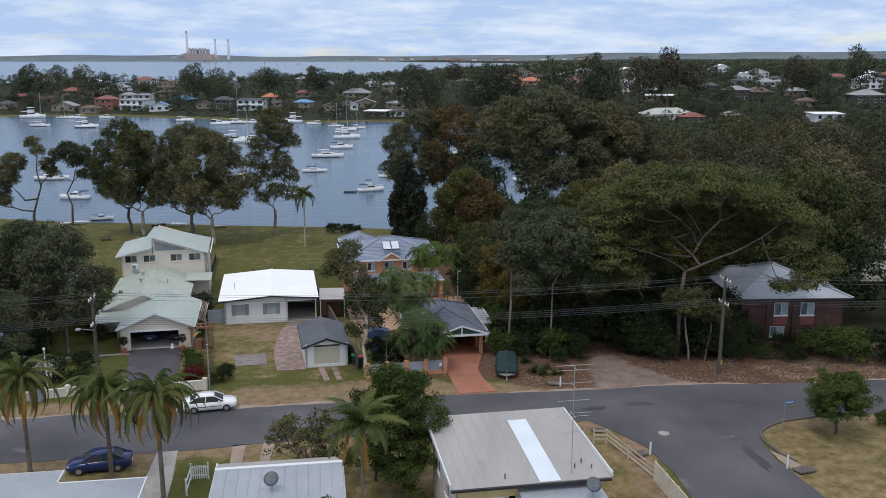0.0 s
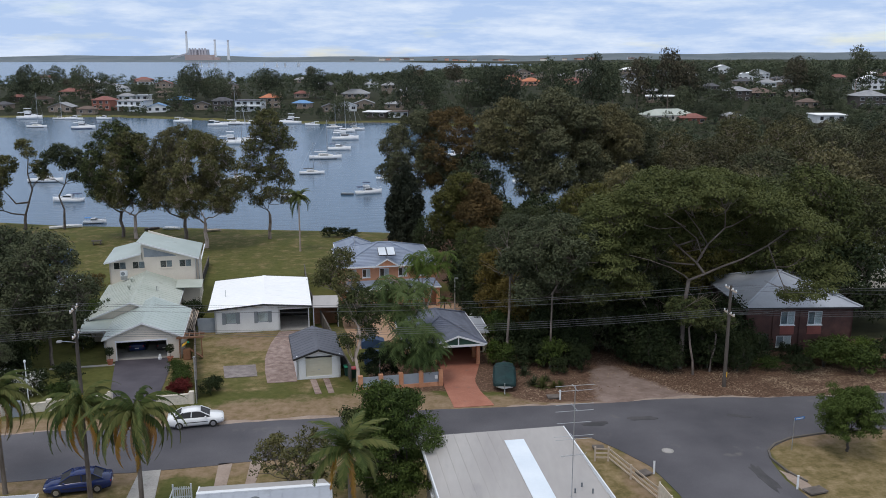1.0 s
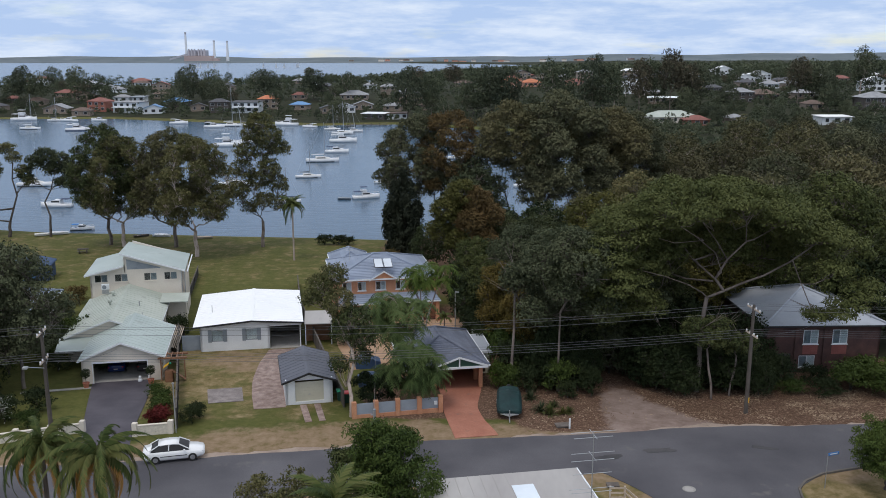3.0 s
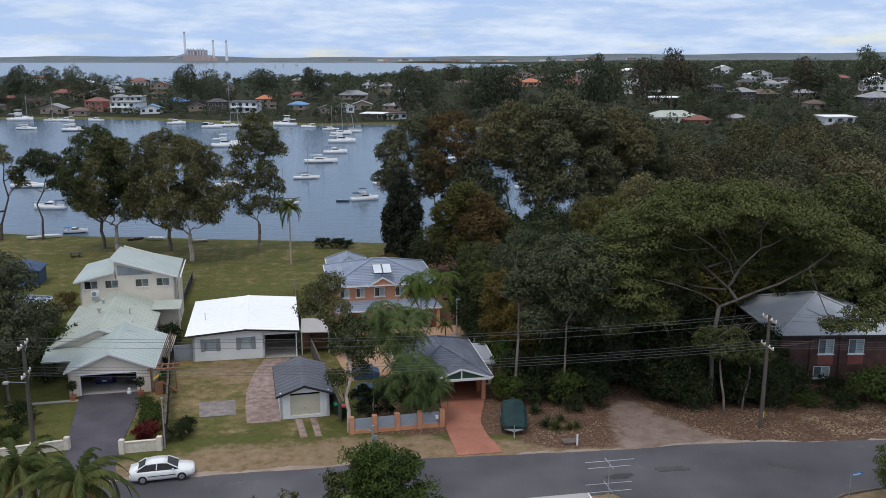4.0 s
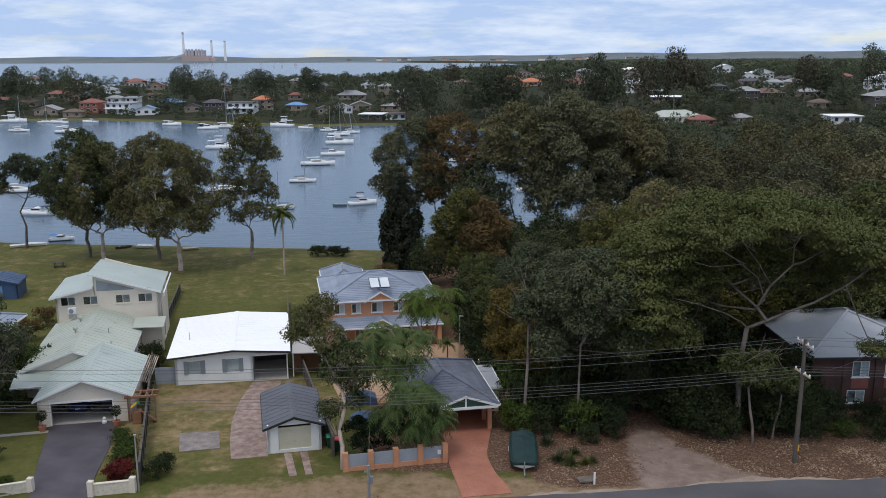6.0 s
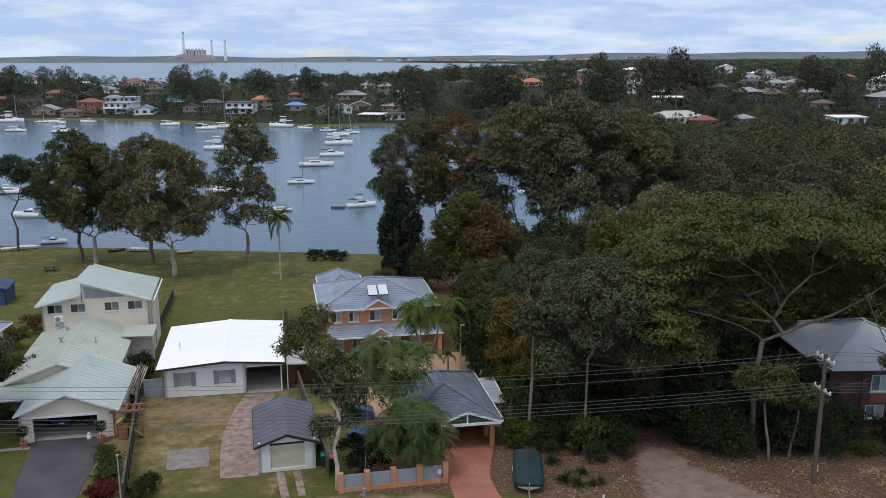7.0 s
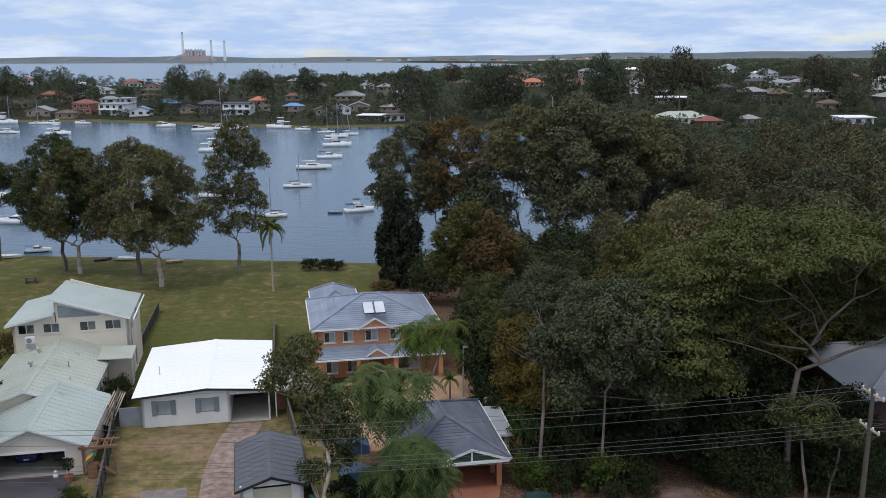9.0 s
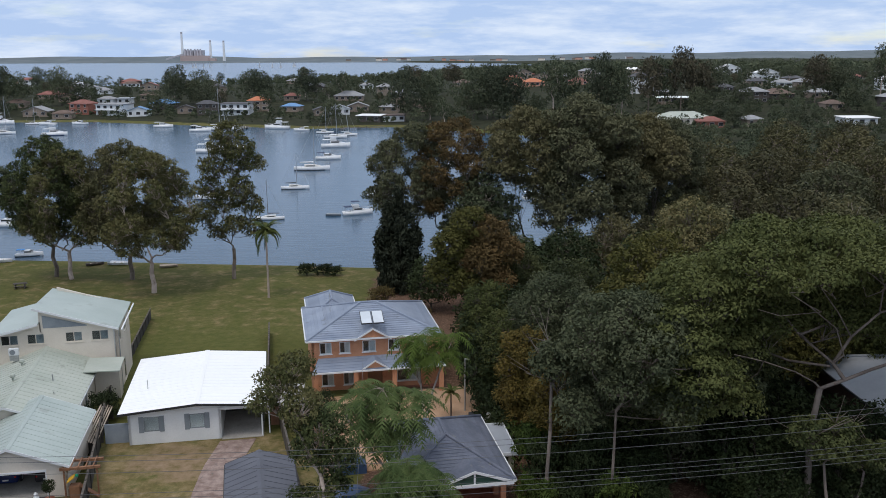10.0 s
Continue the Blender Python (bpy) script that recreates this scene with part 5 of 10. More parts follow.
# the great spreading gum over the dirt track: pale limbs under a dome of rounded leaf heads
great = lobed_tree(57, (0.5, 0.4, 9.0), ((1.0, 1.8, 17.2, 5.6, 3.4), (-3.4, 2.6, 16.2, 5.4, 3.6), (5.4, 2.4, 16.7, 5.6, 3.4), (-6.6, 2.2, 14.4, 4.8, 3.6), (9.4, 1.8, 15.0, 5.0, 3.4), (-1.6, 6.0, 16.6, 6.0, 4.4), (3.8, 6.6, 16.8, 6.0, 4.4),
                                         (8.6, 5.6, 14.8, 5.6, 4.4), (-6.2, 5.6, 14.2, 5.6, 4.4), (12.2, -0.2, 13.6, 4.2, 2.8), (-9.2, 0.4, 12.4, 4.4, 3.4), (11.6, 4.0, 12.8, 4.8, 3.8), (2.4, -2.2, 17.6, 3.6, 1.6), (-1.6, -1.8, 16.8, 3.6, 1.7), (6.2, -2.0, 16.6, 3.6, 1.7),
                                         (9.6, -1.8, 14.9, 3.0, 1.5), (-7.8, -1.0, 10.4, 3.8, 2.8), (-5.0, 3.6, 11.6, 4.8, 3.8), (-10.2, 2.0, 9.8, 4.4, 3.4), (-8.4, 0.8, 7.6, 3.6, 2.8), (-5.4, 1.4, 8.0, 3.4, 2.6), (0.0, 7.4, 12.4, 6.6, 5.4), (7.0, 7.4, 11.4, 6.0, 5.4),
                                         (3.4, 4.6, 13.0, 4.4, 3.4), (-1.6, 4.8, 12.6, 4.2, 3.4), (10.4, -3.0, 12.2, 2.2, 1.2), (12.8, -2.8, 10.4, 3.0, 1.5), (10.8, -4.2, 9.0, 2.6, 1.2), (8.8, -3.6, 8.2, 2.0, 1.0)),
                   "bright_gum", "limb_bark", per=300, pad=1.15, leaf_size=0.25, thick=0.26, gap=0.06, droop=0.5, under=0.15, squash=0.72, back=-0.5, dead=8,
                   mains=((0.13, 0.07, ((1.4, -0.3, 0.7), (3.0, -0.5, 1.5), (4.8, -0.8, 2.3), (7.0, -1.0, 3.65), (9.0, -1.0, 5.2))),
                          (0.14, 0.09, ((0.6, -0.2, 1.8), (1.5, -0.4, 3.65))), (0.085, 0.04, ((2.9, -0.9, 5.4), (2.6, -1.6, 7.0), (3.0, -1.9, 8.0))), (0.07, 0.03, ((0.3, -0.9, 5.4), (-1.2, -1.4, 7.2))),
                          (0.075, 0.03, ((3.6, -0.9, 5.6), (5.2, -1.0, 6.6), (6.4, -1.4, 7.4))), (0.07, 0.03, ((0.9, -0.9, 2.6), (0.2, -1.1, 4.4), (-1.8, -1.5, 6.0), (-3.2, -1.6, 6.9))),
                          (0.04, 0.02, ((1.6, -1.6, 6.6), (1.0, -1.8, 8.0))), (0.04, 0.02, ((4.2, -1.6, 7.0), (4.8, -1.8, 7.9))), (0.04, 0.02, ((-0.4, -1.4, 6.6), (-0.9, -1.7, 7.8))), (0.035, 0.02, ((-2.4, -1.6, 6.9), (-2.0, -1.7, 7.7))),
                          (0.04, 0.02, ((5.4, -1.3, 7.2), (7.4, -1.4, 7.4))), (0.05, 0.02, ((8.0, -1.2, 5.0), (8.8, -1.4, 6.0))), (0.04, 0.02, ((-1.0, -1.4, 5.6), (-3.6, -1.6, 5.4), (-5.0, -1.5, 5.8))),
                          (0.075, 0.035, ((-0.6, -0.5, 0.6), (-2.1, -1.0, 1.5), (-4.3, -1.2, 2.3), (-6.2, -1.3, 2.8))), (0.1, 0.05, ((-0.8, 2.0, 3.0), (-2.6, 4.0, 5.5))), (0.1, 0.05, ((1.6, 3.0, 3.5), (3.6, 5.6, 6.0)))))
plant("spreading_gum", great, 24.0, 85.8, 0, 1.0, "great spreading gum with pale forking limbs and domed green crown")
plant("spreading_gum", green_a, 40.5, 108.5, 90, 1.2, "rounded green gum behind the brown house")

for x, y, turn, size in ((21.6, 85.6, 10, 0.5), (26.8, 86.0, 50, 0.52), (22.6, 84.6, 80, 0.36), (28.6, 86.0, 200, 0.45), (20.4, 88.4, 30, 0.66), (27.6, 88.6, 140, 0.6), (26.0, 90.4, 220, 0.8), (23.6, 91.0, 70, 0.85), (30.0, 91.0, 250, 0.7), (24.2, 87.4, 130, 0.5), (29.4, 84.8, 10, 0.36), (31.4, 86.8, 190, 0.42), (19.4, 91.6, 310, 0.6), (14.0, 88.4, 40, 0.42), (13.4, 93.0, 95, 0.6), (20.4, 86.4, 220, 0.34), (16.6, 97.4, 270, 0.6)):
    plant("understorey_tree", dark_a, x, y, turn, size, "dark small tree at the foot of the great gum", group="understorey of the wood")

# slim trunks before the wood
slim = lobed_tree(58, (0.1, 0, 9.2), ((0.2, 0.2, 11.2, 1.6, 1.0), (-0.7, 0, 10.4, 1.2, 0.8), (0.9, 0.3, 10.2, 1.2, 0.8)), "gum_grey", "limb_bark", per=40, pad=0.5, leaf_size=0.24, thick=0.14, gap=0.3, dead=5)
plant("slim_gum", slim, 7.0, 87.0, 0, 1.0, "slim gum with a long bare grey trunk")
leaning = lobed_tree(68, (-2.6, -1.4, 6.6), ((-3.2, -1.0, 8.6, 2.4, 1.6), (-2.2, -1.8, 8.0, 2.0, 1.3), (-4.2, -0.6, 7.6, 2.0, 1.3)), "gum_grey", "pale_bark", per=60, pad=0.6, leaf_size=0.26, thick=0.17, gap=0.3)
plant("slim_gum", leaning, 23.4, 91.8, 0, 1.0, "slim leaning gum with a pale trunk")
stub_gum = lobed_tree(69, (-0.6, 0.2, 4.8), ((-1.4, 0.6, 6.6, 2.4, 1.6), (0.2, 0.8, 6.8, 2.2, 1.5), (-0.4, 0.0, 5.6, 1.8, 1.2)), "gum_green", "limb_bark", per=90, pad=0.6, leaf_size=0.24, thick=0.12, gap=0.2, dead=4)
plant("slim_gum", stub_gum, 24.7, 83.6, 0, 1.0, "short gum with a pale trunk beside the leaf litter")
plant("slim_gum", stub_gum, 26.6, 84.6, 140, 0.85, "short gum with a pale trunk beside the leaf litter")

# trees before the brick house
white_gum = lobed_tree(61, (0.15, 0.3, 6.0), ((-2.5, 2.0, 11.0, 2.0, 1.8, 1), (-1.5, 2.4, 11.8, 2.0, 1.8, 1), (-3.3, 1.6, 10.0, 1.5, 1.3, 1), (-1.0, 1.1, 9.8, 2.2, 2.2, 1), (0.2, 0.9, 8.4, 2.4, 2.4), (1.1, 0.9, 6.8, 2.2, 2.0), (-0.6, 0.8, 7.2, 1.7, 1.5), (-0.9, 0.4, 4.6, 1.4, 1.2), (0.9, 0.6, 5.2, 1.6, 1.3)),
                       ("gum_green", "gum"), "pale_bark", per=70, pad=0.5, leaf_size=0.2, thick=0.17, gap=0.3, droop=0.7, stem=((0, 0, 0), (0.05, 0, 1.9), (-0.2, 0.2, 3.1), (0.32, 0.2, 4.8), (0.15, 0.3, 6.0)),
                       mains=((0.1, 0.05, ((-0.5, 0.1, 0.9), (-1.2, 0.5, 2.4), (-1.8, 0.7, 2.8), (-2.3, 1.2, 3.8))), (0.05, 0.025, ((-0.5, -0.3, -3.2), (-1.0, -0.3, -1.4)))))
plant("gum_tree", white_gum, -7.3, 79.0, 0, 1.0, "gum with a twisted pale trunk beside the garage")
r = np.random.RandomState(62)


def tip_cloud(n, cx, cy, cz, wx, wy, wz):
    """Tips scattered through a flattened round space."""
    out = []
    while len(out) < n:
        v = r.uniform(-1, 1, 3)
        if (v ** 2).sum() < 1:
            out.append((cx + v[0] * wx, cy + v[1] * wy, cz + v[2] * wz))
    return out


feather = frond_tree(62, (((0, 0, 0), (0.1, 0, 3), (-0.2, 0.1, 6.5), (-0.3, 0, 9.4)), ((0.1, 0, 3), (0.8, 0.2, 5.6), (1.6, 0.2, 8.0)), ((-0.2, 0.1, 6), (-1.2, 0, 8.2))), tip_cloud(20, 0.3, 0, 9.3, 2.5, 1.9, 1.4), "bright", "pale_bark", 10, 1.45)
plant("feathery_tree", feather, -1.6, 95.6, 0, 1.0, "light tree with long feathery bright green fronds")
feather_b = frond_tree(63, (((0, 0, 0), (0.1, 0.1, 2.6), (-0.3, 0, 5.6), (-0.4, 0, 8.6)), ((0.1, 0.1, 2.6), (1.3, 0, 5), (2.0, 0.2, 7)), ((0.0, 0, 2.4), (-1.6, 0.2, 4.6), (-2.9, 0, 6.6)), ((-0.2, 0, 5), (0.8, 0.5, 7.6))), tip_cloud(36, -0.4, -0.2, 7.0, 3.1, 2.0, 2.7), "feather", "pale_bark", 10, 1.6)
plant("feathery_tree", feather_b, -3.7, 87.6, 0, 1.0, "light tree with feathery fronds before the brick house")
weeping = frond_tree(64, (((0, 0, 0), (0.1, 0, 2.0), (-0.2, 0.1, 4.0), (-0.3, 0, 6.0)), ((0.1, 0, 2.0), (1.2, -0.2, 3.4), (2.0, -0.3, 4.4)), ((0.0, 0, 1.8), (-1.3, -0.2, 3.2), (-2.2, -0.3, 4.4)), ((-0.1, 0, 3.0), (0.7, -0.6, 4.6), (1.0, -0.8, 5.4))),
                     tip_cloud(64, -0.2, -0.3, 4.0, 2.9, 1.6, 2.1), "feather", "bark", 11, 1.25, 0.09)
plant("weeping_tree", weeping, -1.9, 81.9, 0, 1.0, "weeping green tree hanging over the brick fence")
small_dark = tree_meshes(65, 3.0, 4.2, 0.3, "dark", "dark_bark", per=70, clump=0.5, leaf_size=0.26, leaders=3, limbs=7, twigs=3, thick=0.08)
plant("shrub", small_dark, -5.2, 81.4, 0, 0.95, "dense dark green shrub behind the brick fence", category="shrub")
plant("tree", dark_a, -10.4, 101.0, 40, 0.4, "small dark tree beside the brick house")

# left-hand garden
left_gum = gum(71, 14.0, 9.5, 1.5, 18, ("gum_grey", "gum_green"), "bark", 3.0, per=62, pad=0.66, leaf_size=0.26, thick=0.2, gap=0.42, dead=10, full=0.32)
for x, y, turn, size in ((-38.8, 86.6, 0, 0.98), (-41.5, 79.5, 120, 0.6), (-44.8, 92.5, 230, 0.95), (-50, 84, 300, 0.95), (-46.8, 95.6, 60, 0.85), (-52, 94, 20, 0.9)):
    plant("gum_tree", left_gum, x, y, turn, size, "grey-green gum tree in the garden", group="gums in the garden")

# ---- shrubs and hedges ----
bush_a = tree_meshes(81, 2.4, 3.4, 0.2, "dark", "dark_bark", per=26, clump=0.5, leaf_size=0.27, leaders=4, limbs=6, twigs=3, thick=0.12, splay=0.22, finest=0.031)
bush_b = tree_meshes(82, 2.4, 3.2, 0.2, "bright", "dark_bark", per=26, clump=0.5, leaf_size=0.27, leaders=4, limbs=6, twigs=3, thick=0.12, splay=0.22, finest=0.031)
bush_c = tree_meshes(83, 2.2, 3.2, 0.2, "deep", "dark_bark", per=26, clump=0.5, leaf_size=0.27, leaders=4, limbs=6, twigs=3, thick=0.12, splay=0.22, finest=0.031)
bush_r = tree_meshes(84, 1.9, 2.8, 0.2, "red_leaf", "dark_bark", per=50, clump=0.45, leaf_size=0.22, leaders=4, limbs=6, twigs=3, thick=0.12, splay=0.22)
bush_w = tree_meshes(85, 1.7, 2.4, 0.2, "flower", "dark_bark", per=9, clump=0.45, leaf_size=0.18, leaders=4, limbs=6, twigs=3, thick=0.12, splay=0.22)
bush_f = tree_meshes(86, 2.6, 3.4, 0.2, "rust", "dark_bark", per=26, clump=0.5, leaf_size=0.26, leaders=4, limbs=6, twigs=3, thick=0.12, splay=0.22)

bush_o = tree_meshes(87, 2.4, 3.2, 0.2, "gum_grey", "dark_bark", per=60, clump=0.5, leaf_size=0.2, leaders=4, limbs=6, twigs=3, thick=0.1, splay=0.22)


def bush(meshes, x, y, size=1.0, tall=1.0, label="dense dark green garden shrub", turn=0.0, group="", z=None):
    return plant("shrub", meshes, x, y, turn, size, label, "shrub", group, z=z, tall=tall)


HEDGE = "shrubs along the street bank"
for k, (mesh, x, y, s) in enumerate(((bush_a, 29.5, 86.5, 1.2), (bush_c, 32.5, 85.5, 1.1), (bush_a, 35.5, 84.9, 1.15), (bush_c, 38.5, 86.3, 1.3), (bush_c, 40.6, 88.3, 1.15),
                                     (bush_b, 43.4, 87.9, 1.05), (bush_c, 41.3, 84.6, 1.2), (bush_a, 44.5, 84.6, 1.3), (bush_c, 47.5, 85.6, 1.4), (bush_a, 50.5, 84.9, 1.3), (bush_a, 51, 89, 1.3),
                                     (bush_c, 54, 86.5, 1.3), (bush_a, 57, 88, 1.4), (bush_a, 32, 88.5, 1.3), (bush_a, 36, 88.4, 1.2), (bush_c, 60, 86, 1.4), (bush_a, 64, 88, 1.5))):
    bush(mesh, x, y, s * (0.72 if 32 < x < 38 else 1.05), 0.7 if x < 40 else 0.82, "leafy green shrub on the bank before the brown house", k * 57, HEDGE)
for k, (mesh, x, y, s) in enumerate(((bush_a, 19.6, 87.6, 0.9), (bush_a, 21.6, 86.5, 1.0), (bush_c, 22.8, 88.8, 1.1), (bush_a, 26.8, 86.4, 1.1), (bush_a, 24.6, 91, 1.3), (bush_a, 20.3, 90.6, 1.2), (bush_a, 28.5, 90, 1.4),
                                     (bush_a, 10.6, 86.2, 1.0), (bush_a, 12.8, 88.4, 1.2), (bush_c, 9.2, 90.5, 1.1), (bush_a, 13.6, 91.6, 1.2), (bush_a, 11.8, 84.0, 0.55), (bush_a, 8.8, 93.8, 1.3),
                                     (bush_a, 16.5, 98.5, 1.3), (bush_a, 13, 101, 1.4))):
    bush(mesh, x, y, s, 1.0, "dark undergrowth beside the dirt track", k * 41, "undergrowth at the wood's edge")
for k, (x, y, s, tall) in enumerate(((6.6, 86.0, 0.75, 1.3), (8.2, 85.6, 0.7, 1.3), (7.2, 88.6, 1.0, 1.5), (9.6, 87.6, 0.95, 1.6), (11.2, 85.6, 0.85, 1.4), (10.6, 89.6, 1.2, 1.5), (13.0, 86.0, 0.8, 1.3),
                                     (14.2, 88.6, 0.75, 1.4), (6.4, 91.4, 1.1, 1.6), (14.6, 91.0, 0.9, 1.5), (12.4, 92.6, 1.2, 1.6), (16.0, 96.5, 1.3, 1.3), (19.0, 95.4, 1.2, 1.2), (21.5, 91.6, 1.0, 1.1), (22.6, 88.6, 1.0, 1.0))):
    bush(bush_a if k % 4 else bush_c, x, y, s, tall, "dark tangled undergrowth at the wood's edge", k * 71, "undergrowth at the wood's edge")
bush(bush_o, 16.9, 91.2, 1.3, 1.35, "rounded grey-olive shrub at the head of the dirt track", 140)
bush(bush_a, 14.1, 84.6, 0.55, 1.7, "upright dark green shrub beside the dirt track", 10)
def spiky_clump(x, y, size, leaf, seed, label):
    """Long stiff blades that fan out of one root."""
    r = np.random.RandomState(seed)
    ob = thing("spiky_plant", x, y, height(x, y), 0, label, "plant", "spiky plants on the verge")
    quads = []
    for _ in range(70):
        az, el = r.uniform(0, math.tau), r.uniform(0.15, 1.35)
        u = np.array([math.cos(az) * math.cos(el), math.sin(az) * math.cos(el), math.sin(el)])
        w = np.array([-math.sin(az), math.cos(az), 0]) * 0.035 * size
        ll = size * r.uniform(0.7, 1.1)
        m, e = u * ll * 0.6, u * ll - np.array([0, 0, 0.25 * ll * math.cos(el)])
        quads += [[-w, w, m + w, m - w], [m - w, m + w, e + w * 0.1, e - w * 0.1]]
    part("leaf_rosette", quads_mesh("blades", np.array(quads), leaf), None, ob)


for k, (x, y, size, leaf) in enumerate(((9.0, 80.3, 1.25, "gum_grey"), (9.7, 79.6, 1.2, "bright_gum"), (10.8, 79.7, 0.8, "yellow_gum"), (11.4, 80.0, 0.8, "bright_gum"), (8.4, 83.6, 1.1, "gum_grey"), (10.2, 81.6, 0.9, "gum_green"))):
    spiky_clump(x, y, size, leaf, 300 + k, "spiky green clump on the dry verge")
bush(bush_b, 5.6, 87.0, 0.55, 1.6, "upright yellow-green shrub by the carport", 80)
for k in range(9):
    bush(bush_a, 4.6 - 0.27 * k, 97 + 2.7 * k, 0.95, 1.25, "tall clipped green hedge beside the forecourt", k * 40, "hedge along the forecourt")
for k, (mesh, x, y, s, text) in enumerate(((bush_a, -41.5, 79.8, 0.9, "dense dark green garden shrub"), (bush_a, -38.8, 77.6, 0.8, "dense dark green garden shrub"), (bush_w, -36.6, 77.2, 1.0, "shrub with small white flowers"),
                                           (bush_a, -36.2, 77.7, 0.8, "dense dark green garden shrub"), (bush_c, -33.6, 76.2, 0.6, "low green shrub behind the garden wall"), (bush_a, -34.6, 80.2, 0.75, "dense dark green garden shrub"),
                                           (bush_c, -30.6, 75.6, 0.4, "low plant behind the garden wall"), (bush_w, -39.4, 78.6, 0.9, "shrub with small white flowers"), (bush_a, -45, 78.6, 1.0, "dense dark green garden shrub"),
                                           (bush_r, -22.9, 76.9, 0.72, "dark red-leaved shrub behind the planter wall"), (bush_c, -23.6, 79.4, 0.62, "leafy green shrub beside the driveway"), (bush_c, -24.2, 81.6, 0.62, "leafy green shrub beside the driveway"),
                                           (bush_a, -20.5, 77.6, 0.55, "dark shrub at the fence's foot"), (bush_a, -20.3, 79.0, 0.45, "dark shrub at the fence's foot"), (bush_c, -25.6, 84.2, 0.5, "leafy green shrub beside the driveway"),
                                           (bush_a, -29.4, 103.6, 0.85, "dark conifer shrub against the house"), (bush_a, -43, 101, 1.1, "dark shrub at the garden's edge"), (bush_f, -46.5, 113, 0.9, "brownish shrub beside the cream house"),
                                           (bush_a, -37.8, 91.6, 0.7, "clipped dark shrub by the house corner"), (bush_f, -47, 119, 0.8, "brownish shrub beside the cream house"),
                                           (bush_a, -20.8, 161.8, 0.95, "dark low shrub on the shore lawn"), (bush_a, -18.2, 161.8, 0.9, "dark low shrub on the shore lawn"), (bush_a, -16.4, 161.6, 0.75, "dark low shrub on the shore lawn"),
                                           (bush_f, -8.0, 141, 1.0, "rusty shrub at the wood's edge"), (bush_f, -3.0, 133, 0.8, "rusty shrub at the wood's edge"))):
    bush(mesh, x, y, s, 0.7 if y > 160 else 1.0, text, k * 33)

for k, (mesh, x, y, s, tall) in enumerate(((bush_a, -40.6, 83.6, 0.85, 1.5), (bush_a, -41.6, 86.4, 0.9, 1.6), (bush_a, -39.4, 81.6, 0.7, 1.2), (bush_b, -41.6, 78.6, 0.7, 1.1), (bush_b, -40.4, 76.4, 0.75, 1.1), (bush_c, -42.2, 90.6, 1.0, 1.2), (bush_a, -44.6, 92.4, 1.1, 1.3),
                                           (bush_c, -40.4, 95.0, 1.0, 1.2), (bush_a, -37.8, 96.4, 0.9, 1.2), (bush_a, -47.6, 93.6, 1.1, 1.4), (bush_a, -42.0, 98.6, 1.2, 1.3), (bush_c, -39.0, 99.4, 1.1, 1.2), (bush_b, -37.6, 75.4, 0.55, 1.0), (bush_c, -33.4, 91.8, 0.55, 1.2))):
    bush(mesh, x, y, s, tall, "leafy shrub in the crowded front garden", k * 63, "shrubs round the garden gums")
# foreground trees
dense = tree_meshes(91, 8.9, 5.8, 0.6, "deep", "dark_bark", per=170, clump=0.62, leaf_size=0.22, leaders=4, limbs=11, twigs=4, thick=0.16, form="column")
plant("dense_tree", dense, -2.5, 56.2, 0, 1.0, "dense dark green tree beside the grey-roofed house")
dense_b = tree_meshes(92, 6.6, 4.4, 0.5, "gum_green", "dark_bark", per=90, clump=0.55, leaf_size=0.26, leaders=2, limbs=10, twigs=4, thick=0.14)
plant("dense_tree", dense_b, -4.6, 57.8, 0, 0.98, "green shrubby tree beside the dense dark tree")
sparse = tree_meshes(93, 4.2, 6.4, 0.5, "gum", "bark", per=26, clump=0.4, leaf_size=0.26, leaders=5, limbs=7, twigs=4, thick=0.09, splay=0.25)
plant("frangipani", sparse, -9.6, 58.6, 0, 1.0, "low twiggy tree with sparse grey-green leaves")
corner = tree_meshes(94, 4.5, 5.0, 0.8, "deep", "dark_bark", per=190, clump=0.5, leaf_size=0.18, leaders=4, limbs=9, twigs=4, thick=0.12)
plant("corner_tree", corner, 31.7, 65.9, 0, 1.0, "small round green tree on the grassed corner")
bush(bush_b, 36.5, 67.6, 0.5, 0.9, "small bright green bush on the grassed corner", 30)
garden_top = tree_meshes(95, 5.4, 5.4, 1.2, "bright", "bark", per=90, clump=0.55, leaf_size=0.26, leaders=3, limbs=9, twigs=4, thick=0.14)
plant("garden_tree", garden_top, -4.8, 44.0, 0, 0.95, "bright green rounded tree before the pale roof")
plant("garden_tree", garden_top, -35.8, 56.5, 60, 0.6, "bright green tree at the garden's edge")


